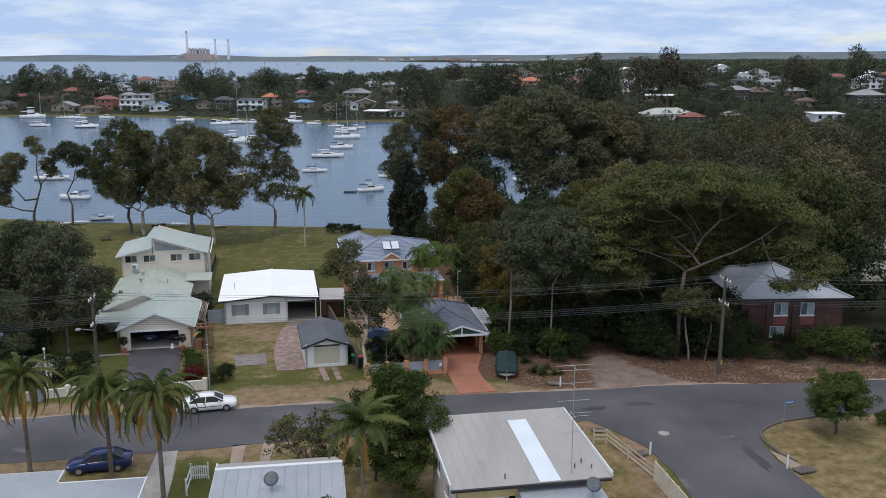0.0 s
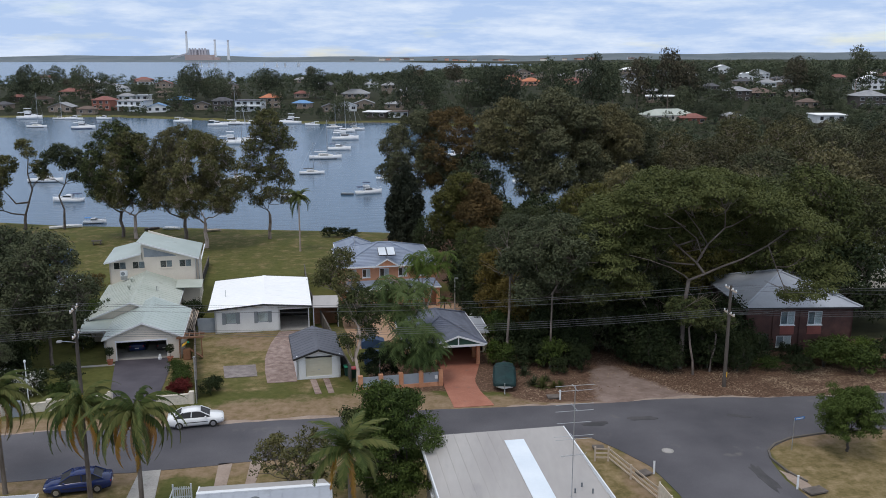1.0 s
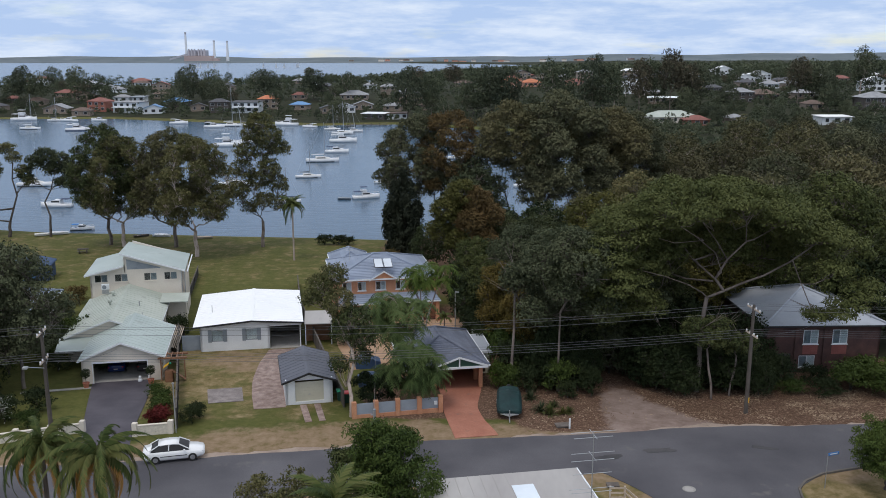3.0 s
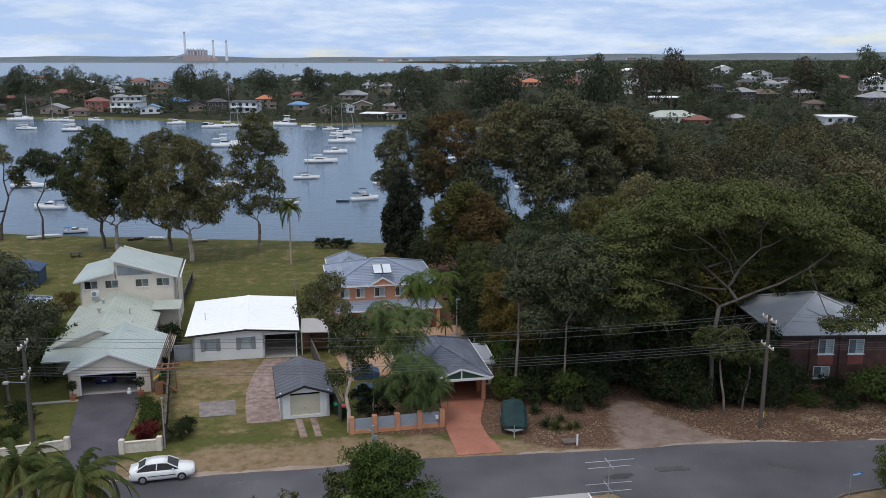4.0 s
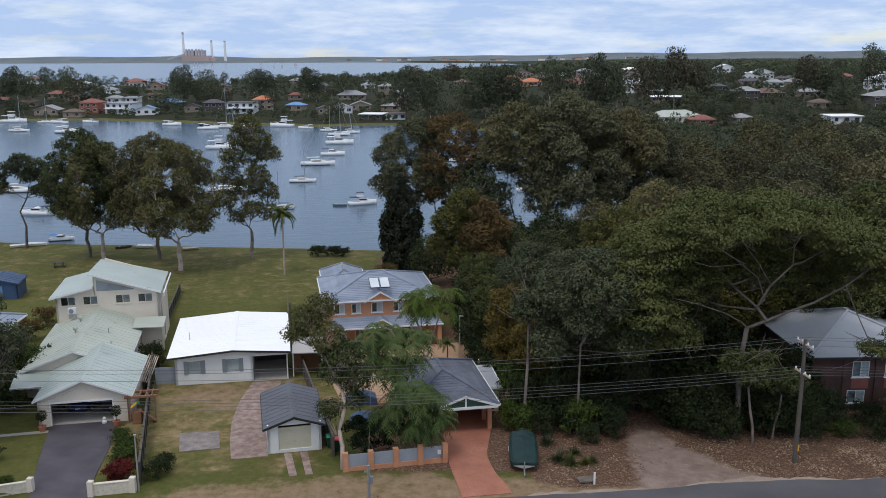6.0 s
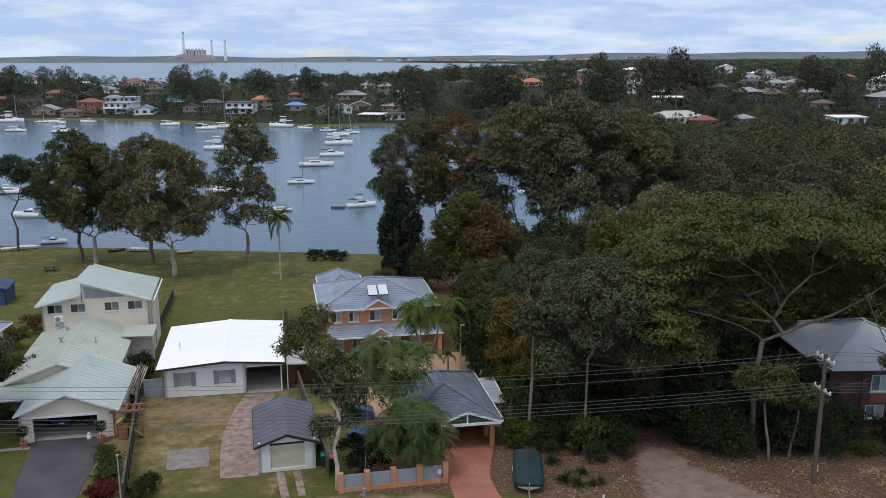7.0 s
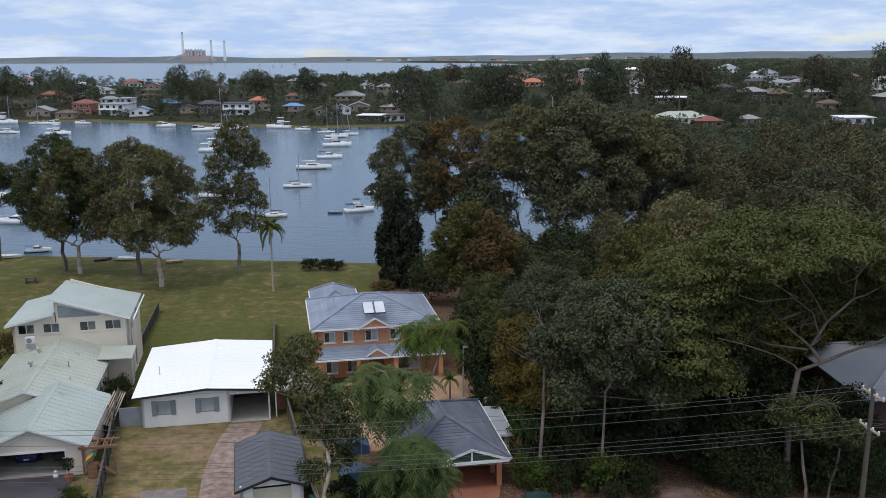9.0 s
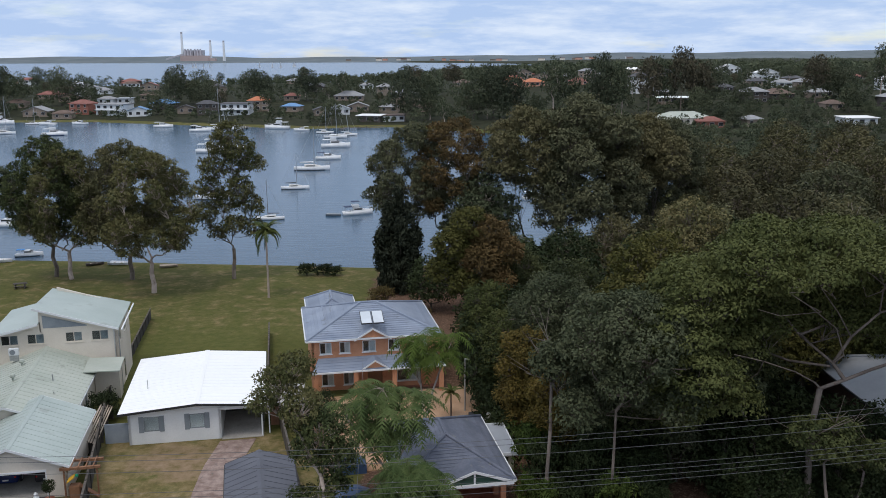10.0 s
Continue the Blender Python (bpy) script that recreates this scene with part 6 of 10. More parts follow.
# ---- palms ----
def frond_mesh(seed, length, arch, leaf="palm", hang=0.7, n=34, wide=0.62):
    """One arching palm leaf: a tapering rib with paired hanging leaflets."""
    r = np.random.RandomState(seed)
    t = np.linspace(0, 1, n)
    x = length * np.sin(t * arch) / arch
    z = length * ((np.cos(t * arch) - 1) / arch * 1.15 + 0.55 * t * (1 - t * 0.6))
    quads = []
    for k in range(2, n):
        p = np.array([x[k], 0, z[k]])
        q = np.array([x[k - 1], 0, z[k - 1]])
        ax = (p - q) / (np.linalg.norm(p - q) + 1e-9)
        ll = wide * math.sin(math.pi * min(1.0, 0.18 + 0.82 * t[k])) ** 0.6 * r.uniform(0.8, 1.15)
        for s in (-1, 1):
            d = np.array([0, s, 0]) * 0.75 + ax * 0.55 + np.array([0, 0, -hang * r.uniform(0.6, 1.3)])
            d /= np.linalg.norm(d)
            w = ax * 0.05
            quads.append([p - w, p + w, p + d * ll * 0.6 + w * 1.2, p + d * ll])
        w = np.array([0, 0.02 * (1.3 - t[k]), 0])
        quads.append([q - w, q + w, p + w, p - w])
    return quads_mesh("frond", np.array(quads), leaf)


F_UP, F_MID, F_LOW = frond_mesh(1, 4.2, 1.7, hang=1.0, n=54, wide=0.62), frond_mesh(2, 4.5, 2.1, hang=1.4, n=54, wide=0.66), frond_mesh(3, 4.5, 2.0, hang=1.6, n=54, wide=0.66)
F_DEAD = frond_mesh(7, 3.6, 0.7, "husk", 1.0, n=34, wide=0.3)
F_OLD, F_STIFF, F_STIFF2 = frond_mesh(4, 4.4, 1.6, "palm_old", 1.5, n=50, wide=0.62), frond_mesh(5, 3.1, 1.1, hang=0.35, wide=0.75), frond_mesh(6, 3.1, 1.7, hang=0.5, wide=0.75)



def palm(x, y, crown_z, size, seed, label, fronds, bark="bark", r0=0.165, lean=(0.0, 0.0), hang_old=3, group=""):
    r = random.Random(seed)
    z0 = height(x, y)
    ob = thing("palm_tree", x, y, z0 - 0.05, r.uniform(0, 360), label, "palm", group)
    h = crown_z - z0
    bm = bmesh.new()
    rings = [(r0 * 1.25, 0), (r0, 0.5)] + [(r0 * (1 - 0.3 * k / 9) * (1.04 if k % 2 else 0.98), 0.5 + (h - 0.5) * k / 9) for k in range(1, 10)]
    lathe(bm, rings, 10)
    for v in bm.verts:
        v.co.x += lean[0] * (v.co.z / h) ** 2
        v.co.y += lean[1] * (v.co.z / h) ** 2
    part("trunk", bm, bark, ob)
    for k, (mesh, count, tilt) in enumerate(fronds):
        for i in range(count):
            f = new("frond", mesh)
            f.parent = ob
            a = 360 * (i + 0.37 * k) / count + r.uniform(-14, 14)
            s = size * r.uniform(0.85, 1.1)
            f.matrix_basis = pose(lean[0], lean[1], h, r.uniform(-14, 14), tilt + r.uniform(-9, 9), a) @ Matrix.Diagonal((s, s, s, 1))
            if mesh is F_DEAD:
                tagged(f, "dead brown hanging frond")
            if mesh is F_OLD:
                tagged(f, "yellowed drooping frond")
    return ob


QUEEN = [(F_UP, 5, -52), (F_UP, 7, -30), (F_MID, 8, -12), (F_LOW, 8, 14), (F_OLD, 6, 36), (F_DEAD, 4, 72)]
palm(-29.9, 59.0, 7.3, 0.95, 1, "queen palm with drooping fronds and dead skirts by the street", QUEEN, group="queen palms")
palm(-23.6, 58.1, 6.9, 0.98, 2, "queen palm with drooping fronds by the street", QUEEN, group="queen palms")
palm(-18.9, 55.0, 7.7, 1.02, 3, "queen palm with drooping fronds by the street", QUEEN, group="queen palms")
palm(-4.3, 45.6, 9.7, 0.92, 4, "slim palm with stiff feather fronds beside the pale roof", [(F_STIFF, 5, -55), (F_STIFF, 6, -28), (F_STIFF2, 7, -6), (F_OLD, 2, 30)], r0=0.11)
palm(-23.8, 147.5, 6.6, 0.95, 5, "slim palm on the park lawn", [(F_STIFF, 6, -50), (F_STIFF2, 8, -18), (F_MID, 6, 8)], bark="pale_bark", r0=0.15)
palm(0.6, 103.5, 1.2, 0.45, 6, "small palm in the forecourt", [(F_STIFF, 6, -45), (F_STIFF2, 6, -12)], r0=0.08)


# ---- houses ----
def wall(bm, p0, p1, z0, z1, thick=0.2, holes=()):
    """An upright wall from p0 to p1 (thickness to its left), with openings (from, to, low, high) along it that go through."""
    a, b = Vector((*p0, 0)), Vector((*p1, 0))
    u = (b - a).normalized()
    length = (b - a).length
    m = Matrix.Translation(a) @ Matrix(((u.x, -u.y, 0, 0), (u.y, u.x, 0, 0), (0, 0, 1, 0), (0, 0, 0, 1)))
    xs = sorted({0, length, *[h[0] for h in holes], *[h[1] for h in holes]})
    zs = sorted({z0, z1, *[h[2] for h in holes], *[h[3] for h in holes]})
    for xa, xb in zip(xs, xs[1:]):
        for za, zb in zip(zs, zs[1:]):
            cx, cz = (xa + xb) / 2, (za + zb) / 2
            if not any(h[0] < cx < h[1] and h[2] < cz < h[3] for h in holes):
                box(bm, xa, xb, 0, thick, za, zb, m)
    bmesh.ops.remove_doubles(bm, verts=bm.verts[:], dist=0.0005)
    return m


def shell(parent, x0, x1, y0, y1, z0, z1, material, front=(), back=(), left=(), right=(), name="wall", label=""):
    """Four walls of a block; the front looks towards -y. Openings as in wall()."""
    out = []
    for k, (p, q, holes) in enumerate((((x0, y0), (x1, y0), front), ((x1, y0), (x1, y1), right), ((x1, y1), (x0, y1), back), ((x0, y1), (x0, y0), left))):
        bm = bmesh.new()
        wall(bm, p, q, z0, z1, 0.2, holes)
        out.append(part(name, bm, material, parent, label))
    return out


def window(parent, x, y, z0, z1, w, trim="white", fill="grey_blind", fill2=None, panes=2, side=None, sill=True):
    """A sliding window in a wall that faces -y (side 'r': faces +x, 'l': -x): frame, panes, blinds, curtains or dark
    unlit-room sheets behind them and a sill.
    """
    if side == "r":
        m = pose(x, y, 0, 0, 0, 90)
    elif side == "l":
        m = pose(x, y, 0, 0, 0, -90)
    else:
        m = pose(x, y, 0)
    bm = bmesh.new()
    for a in ((0, w, 0.0, 0.07, z0, z0 + 0.06), (0, w, 0.0, 0.07, z1 - 0.06, z1), (0, 0.06, 0, 0.07, z0 + 0.06, z1 - 0.06), (w - 0.06, w, 0, 0.07, z0 + 0.06, z1 - 0.06)):
        box(bm, *a, m=m)
    for k in range(1, panes):
        c = w * k / panes
        box(bm, c - 0.03, c + 0.03, 0.005, 0.065, z0 + 0.06, z1 - 0.06, m=m)
    fr = part("window", bm, trim, parent)
    for k in range(panes):
        g = part("pane", boxed(w * k / panes + 0.03, w * (k + 1) / panes - 0.03, 0.03, 0.04, z0 + 0.05, z1 - 0.05, m=m), "glass", fr)
        g.visible_shadow = False
        fm = fill2 if (fill2 and k == panes - 1) else fill
        if fm:
            part("blind", boxed(w * k / panes + 0.02, w * (k + 1) / panes - 0.02, 0.1, 0.13, z0, z1, m=m), fm, fr)
    if sill:
        part("sill", boxed(-0.08, w + 0.08, -0.06, 0.06, z0 - 0.09, z0 - 0.003, m=m), trim, fr)
    return fr


def gable_roof(parent, x0, x1, y0, y1, ze, zr, material, over=0.35, xr=None, thick=0.09, trim="white", cap=True, ribs=True):
    """Two pitched plates with the ridge along y, ribs, ridge cap, gutters and barge boards."""
    xr = (x0 + x1) / 2 if xr is None else xr
    a, b, c, d = x0 - over, x1 + over, y0 - over, y1 + over
    sl = (zr - ze) / (xr - x0)
    sr = (zr - ze) / (x1 - xr)
    zl, zq = ze - sl * over, ze - sr * over
    part("roof_sheet", slabbed([(a, c, zl), (xr, c, zr), (xr, d, zr), (a, d, zl)], thick), material, parent)
    part("roof_sheet", slabbed([(xr, c, zr), (b, c, zq), (b, d, zq), (xr, d, zr)], thick), material, parent)
    if cap:
        bm = bmesh.new()
        slab(bm, [(xr - 0.22, c - 0.01, zr - sl * 0.22 + 0.03), (xr, c - 0.01, zr + 0.045), (xr, d + 0.01, zr + 0.045), (xr - 0.22, d + 0.01, zr - sl * 0.22 + 0.03)], 0.025)
        slab(bm, [(xr, c - 0.01, zr + 0.045), (xr + 0.22, c - 0.01, zr - sr * 0.22 + 0.03), (xr + 0.22, d + 0.01, zr - sr * 0.22 + 0.03), (xr, d + 0.01, zr + 0.045)], 0.025)
        part("ridge_cap", bm, material, parent)
    if ribs:
        bm = bmesh.new()
        for k in range(1, int((d - c) / 0.76)):
            y = c + 0.76 * k
            slab(bm, [(a, y, zl + 0.022), (xr, y, zr + 0.022), (xr, y + 0.035, zr + 0.022), (a, y + 0.035, zl + 0.022)], 0.03)
            slab(bm, [(xr, y, zr + 0.022), (b, y, zq + 0.022), (b, y + 0.035, zq + 0.022), (xr, y + 0.035, zr + 0.022)], 0.03)
        part("roof_ribs", bm, material, parent)
    for x, z in ((a, zl), (b, zq)):
        part("gutter", boxed(x - 0.06, x + 0.06, c, d, z - 0.17, z - 0.06, bevel=0.015), trim, parent)
    for y in (c - 0.035, d):
        bm = bmesh.new()
        for (p, zp), (q, zq2) in (((a, zl), (xr, zr)), ((xr, zr), (b, zq))):
            slab(bm, [(p, y, zp + 0.01), (q, y, zq2 + 0.01), (q, y + 0.035, zq2 + 0.01), (p, y + 0.035, zp + 0.01)], 0.19)
        part("barge_board", bm, trim, parent)


def gable_end(parent, x0, x1, y, ze, zr, material, xr=None, thick=0.2, drop=0.1):
    xr = (x0 + x1) / 2 if xr is None else xr
    bm = bmesh.new()
    f = [bm.verts.new(p) for p in ((x0, y, ze), (x1, y, ze), (xr, y, zr - drop))]
    g = [bm.verts.new(p) for p in ((x0, y + thick, ze), (x1, y + thick, ze), (xr, y + thick, zr - drop))]
    bm.faces.new(f)
    bm.faces.new(g[::-1])
    for i in range(3):
        bm.faces.new((f[i], g[i], g[(i + 1) % 3], f[(i + 1) % 3]))
    part("gable", bm, material, parent)


def hip_roof(parent, x0, x1, y0, y1, ze, zr, material, over=0.5, courses=0, trim="white", cap_material=None, along="x"):
    """A hipped roof; with courses, each plane carries overlapping tile courses as pieces of their own."""
    a, b, c, d = x0 - over, x1 + over, y0 - over, y1 + over
    half = min(b - a, d - c) / 2
    if along == "x":
        r1, r2 = Vector((a + half, (c + d) / 2, zr)), Vector((b - half, (c + d) / 2, zr))
    else:
        r1, r2 = Vector(((a + b) / 2, c + half, zr)), Vector(((a + b) / 2, d - half, zr))
    A, B, C, D = Vector((a, c, ze)), Vector((b, c, ze)), Vector((b, d, ze)), Vector((a, d, ze))
    if along == "x":
        planes = ((A, B, r2, r1), (B, C, r2, r2), (C, D, r1, r2), (D, A, r1, r1))
        hips = ((A, r1), (B, r2), (C, r2), (D, r1), (r1, r2))
    else:
        planes = ((A, B, r1, r1), (B, C, r2, r1), (C, D, r2, r2), (D, A, r1, r2))
        hips = ((A, r1), (B, r1), (C, r2), (D, r2), (r1, r2))
    roof = None
    for p, q, s, t in planes:
        pts = [p, q, s] + ([t] if (t - s).length > 0.05 else [])
        pl = part("roof_plane", slabbed(pts, 0.1), material, parent)
        for k in range(courses):
            f0, f1 = k / courses, (k + 1.08) / courses
            f1 = min(f1, 1.0)
            up = Vector((0, 0, 0.05))
            lo = Vector((0, 0, 0.012))
            e = [p.lerp(t, f0) + up, q.lerp(s, f0) + up, q.lerp(s, f1) + lo, p.lerp(t, f1) + lo]
            if (e[2] - e[3]).length < 0.05:
                e = e[:3]
            part("tile_course", slabbed(e, 0.035), material, pl)
    for p, q in hips:
        if (q - p).length > 0.1:
            part("hip_cap", tubed(p + Vector((0, 0, 0.05)), q + Vector((0, 0, 0.05)), 0.12, 0.12, 8), cap_material or material, parent)
    for p, q in ((A, B), (B, C), (C, D), (D, A)):
        u = (q - p).normalized()
        w = Vector((u.y, -u.x, 0)) * 0.1
        part("gutter", slabbed([p + Vector((0, 0, 0.02)), q + Vector((0, 0, 0.02)), q + w + Vector((0, 0, 0.02)), p + w + Vector((0, 0, 0.02))], 0.15), trim, parent)
    part("soffit", slabbed([A - Vector((0, 0, 0.12)), B - Vector((0, 0, 0.12)), C - Vector((0, 0, 0.12)), D - Vector((0, 0, 0.12))], 0.03), trim, parent)


def post(parent, x, y, z0, z1, w, material, name="post"):
    part(name, boxed(x - w / 2, x + w / 2, y - w / 2, y + w / 2, z0, z1, bevel=0.01), material, parent)


# cream house: a garage wing to the street, a long middle and a two-storey rear
cg = thing("garage_wing", -33.75, 87.7, -0.68, 11.2, "cream rendered double garage with open door and pale green roof", "garage")
shell(cg, 0, 7.4, 0, 9.4, 0, 2.5, "cream", front=((1.05, 5.95, 0, 2.15),))
gable_end(cg, 0, 7.4, 0, 2.5, 4.0, "cream")
gable_roof(cg, 0.1, 7.3, 0, 9.3, 2.62, 4.08, "green_roof", 0.36)
part("door_header", boxed(0.95, 6.05, -0.05, 0.12, 2.0, 2.16), "white", cg, "raised white panel door edge")
for x in (0.95, 5.97):
    part("door_jamb", boxed(x, x + 0.08, -0.03, 0.1, 0, 2.0), "white", cg)
part("garage_floor", boxed(0.2, 7.2, 0.2, 9.2, -0.2, 0.06), "concrete", cg)
part("gable_vent", boxed(3.55, 3.85, -0.03, 0.02, 3.0, 3.25), "cream_block", cg)

cm = thing("cream_house", -38.3, 94.6, -1.0, 11.8, "cream house with weathered pale green steel roof", "house")
shell(cm, 0.3, 8.9, 0, 14.5, -0.3, 2.8, "cream", right=((5.0, 6.2, 0.8, 2.2), (7.6, 8.6, 0.1, 2.2)))
gable_end(cm, 0.3, 8.9, 0, 2.8, 4.4, "cream")
gable_roof(cm, 0.3, 8.9, 0, 14.4, 2.88, 4.48, "old_green", 0.36)
part("awning", slabbed([(-0.4, -2.6, 2.1), (4.6, -2.6, 2.1), (4.6, 0.4, 2.75), (-0.4, 0.4, 2.75)], 0.08), "green_roof", cm)
for x in (-0.2, 2.0):
    post(cm, x, -2.4, -0.3, 2.0, 0.12, "white")
part("gutter", boxed(-0.4, 4.6, -2.7, -2.6, 1.98, 2.12), "white", cm)
window(cm, 8.9, 5.0, 0.8, 2.2, 1.2, side="r")
window(cm, 8.9, 7.6, 0.1, 2.2, 1.0, side="r", panes=1)
part("side_canopy", slabbed([(8.4, 10.2, 3.2), (11.5, 10.2, 3.1), (11.5, 13.4, 3.3), (8.4, 13.4, 3.4)], 0.1), "old_green", cm)
part("side_room", boxed(8.95, 11.1, 12.2, 13.6, -0.3, 3.05), "cream", cm)
for x, y, z in ((3.3, 10.8, 4.15), (3.6, 6.6, 4.3)):
    v = part("roof_vent", lathe(bmesh.new(), [(0.09, -0.3), (0.09, 0.3), (0.2, 0.32), (0.24, 0.45), (0.18, 0.6), (0.03, 0.64)], 12, Matrix.Translation((x, y, z - 0.2))), "old_green", cm)
part("flue", tubed((6.6, 7.0, 3.4), (6.6, 7.0, 4.3), 0.06, 0.06), "steel", cm)
part("flue", tubed((7.2, 4.4, 3.2), (7.2, 4.4, 3.7), 0.05, 0.05), "steel", cm)

cr = thing("rear_house", -41.0, 108.7, -1.5, 12.4, "two-storey cream house with split pale green roof and clerestory window", "house")
W, D2, H = 10.6, 8.2, 6.35
XS = 3.9
wins = [(0.5, 2.0), (2.75, 4.25), (6.05, 7.55), (8.35, 9.85)]
shell(cr, 0, W, 0, D2, -0.4, H, "cream", front=[(a, b2, 5.26, 6.22) for a, b2 in wins], right=((1.2, 2.2, 4.6, 5.9), (4.5, 5.7, 4.6, 5.9), (2.8, 3.8, 0.2, 2.3)))
for a, b2 in wins:
    window(cr, a, 0, 5.26, 6.22, b2 - a, "cream", "dim", "grey_blind")
for a, b2 in ((1.2, 2.2), (4.5, 5.7)):
    window(cr, W, a, 4.6, 5.9, b2 - a, "cream", "dim", side="r")
window(cr, W, 2.8, 0.2, 2.3, 1.0, "cream", "dim", side="r", panes=1)
for y in (0.0, D2 - 0.2):
    for pts in (((0, H), (XS, H), (XS, 7.25)), ((XS + 0.1, H), (W, H), (XS + 0.1, 8.55))):
        bm = bmesh.new()
        f = [bm.verts.new((px, y, pz)) for px, pz in pts]
        g = [bm.verts.new((px, y + 0.2, pz)) for px, pz in pts]
        bm.faces.new(f)
        bm.faces.new(g[::-1])
        for i in range(3):
            bm.faces.new((f[i], g[i], g[(i + 1) % 3], f[(i + 1) % 3]))
        part("gable", bm, "cream", cr)
part("roof_sheet", slabbed([(-0.5, -0.5, H - 0.02), (XS, -0.5, 7.35), (XS, D2 + 0.4, 7.35), (-0.5, D2 + 0.4, H - 0.02)], 0.1), "green_roof", cr)
part("roof_sheet", slabbed([(XS - 0.4, -0.6, 8.85), (W + 0.25, -0.6, H + 0.12), (W + 0.25, D2 + 0.4, H + 0.1), (XS - 0.4, D2 + 0.4, 8.35)], 0.1), "green_roof", cr)
part("clerestory", boxed(XS - 0.02, XS + 0.08, 0, D2, 7.3, 8.2), "cream", cr)
for pts in (((-0.5, H - 0.02), (XS, 7.35)), ((XS - 0.4, 8.85), (W + 0.25, H + 0.12))):
    (p, zp), (q, zq) = pts
    part("barge_board", slabbed([(p, -0.64, zp + 0.01), (q, -0.64, zq + 0.01), (q, -0.603, zq + 0.01), (p, -0.603, zp + 0.01)], 0.2), "white", cr)
bm = bmesh.new()
f = [bm.verts.new(p) for p in ((XS + 0.3, -0.03, 6.72), (XS + 4.1, -0.03, 6.72), (XS + 4.1, -0.03, 6.82), (XS + 0.3, -0.03, 7.95))]
bm.faces.new(f)
ex = bmesh.ops.extrude_face_region(bm, geom=bm.faces[:])
for g in ex["geom"]:
    if isinstance(g, bmesh.types.BMVert):
        g.co.y += 0.025
part("clerestory_blind", bm, "grey_blind", cr, "slanting window with grey blinds")
part("downpipe", tubed((W - 0.25, -0.07, 0), (W - 0.25, -0.07, H), 0.05, 0.05), "steel", cr)
part("downpipe", tubed((W + 0.07, 0.5, 0), (W + 0.07, 0.5, H), 0.05, 0.05), "steel", cr)
part("gutter", boxed(W + 0.44, W + 0.56, -0.5, D2 + 0.4, H - 0.14, H - 0.03), "white", cr)
part("gutter", boxed(-0.56, -0.44, -0.5, D2 + 0.4, H - 0.18, H - 0.07), "white", cr)
ac = thing("air_conditioner", -39.3, 107.6, 3.0, 12, "white outdoor air conditioner on the roof", "air conditioner")
part("casing", boxed(0, 0.85, 0, 0.32, 0.25, 0.9, bevel=0.03), "white", ac)
part("fan_grille", lathe(bmesh.new(), [(0.24, 0), (0.24, 0.02), (0.2, 0.025)], 16, pose(0.34, -0.001, 0.57, 90)), "shutter", ac)
part("stand", boxed(0.05, 0.8, 0.02, 0.3, -0.25, 0.25), "steel", ac)

# white house with a flat white roof and a carport bay
wh = thing("white_house", -25.55, 97.3, -1.0, 10.9, "small white weatherboard house with a bright white low roof", "house")
shell(wh, 0.35, 7.6, 0.55, 13.0, -0.2, 2.75, "white", front=((1.2, 2.4, 1.1, 2.35), (4.75, 5.95, 1.1, 2.35)), right=((6.0, 7.2, 1.0, 2.3),))
for x in (1.55, 5.1):
    window(wh, x, 0.55, 1.1, 2.35, 1.2, "shutter", "curtain", panes=1, sill=False)
    for sx in (x - 0.385, x + 1.205):
        part("shutter", boxed(sx, sx + 0.38, 0.5, 0.54, 1.05, 2.4), "shutter", wh, "grey louvred shutter")
gable_roof(wh, 0.0, 10.9, 0.3, 13.0, 2.98, 3.4, "white_roof", 0.3, trim="black", xr=5.75)
gable_end(wh, 0.35, 10.8, 0.6, 2.7, 3.2, "white", xr=5.75)
# the bay's inner walls carry its shade as a dark colour
part("carport_back", boxed(7.6, 10.95, 6.2, 6.4, -0.2, 2.9), "dim", wh)
part("carport_side", boxed(10.8, 10.95, 3.4, 6.2, -0.2, 2.9), "dim", wh)
part("carport_floor", boxed(7.6, 10.95, 0.3, 6.2, -0.25, 0.05), "concrete", wh)
part("carport_beam", boxed(7.6, 11.0, 0.5, 0.65, 2.5, 2.72), "white", wh)
post(wh, 10.85, 0.6, -0.2, 2.5, 0.11, "white")
part("flue", tubed((1.4, 5.0, 3.0), (1.4, 5.0, 3.9), 0.035, 0.035), "steel", wh)
part("side_screen", boxed(-1.6, 0.33, 1.2, 1.3, -0.2, 1.7), "grey_panel", wh, "pale grey side gate panel")
ds = thing("lean_to_shed", -14.6, 100.3, -1.0, 8, "dark open lean-to shed beside the white house", "shed")
part("roof_sheet", slabbed([(0, 0, 2.45), (3.0, 0, 2.4), (3.0, 4.2, 2.65), (0, 4.2, 2.7)], 0.09), "grey_roof", ds)
for p, q in (((2.9, 0.2), (2.9, 4.1)), ((2.9, 4.1), (0.1, 4.1))):
    bm = bmesh.new()
    wall(bm, p, q, -0.2, 2.38, 0.1)
    part("wall", bm, "dark_timber", ds)
part("gate", boxed(0.1, 2.8, 1.8, 1.9, -0.1, 2.1), "brown_timber", ds, "brown boarded gate")
for x in (0.1, 2.9):
    post(ds, x, 0.15, -0.2, 2.36, 0.1, "white")

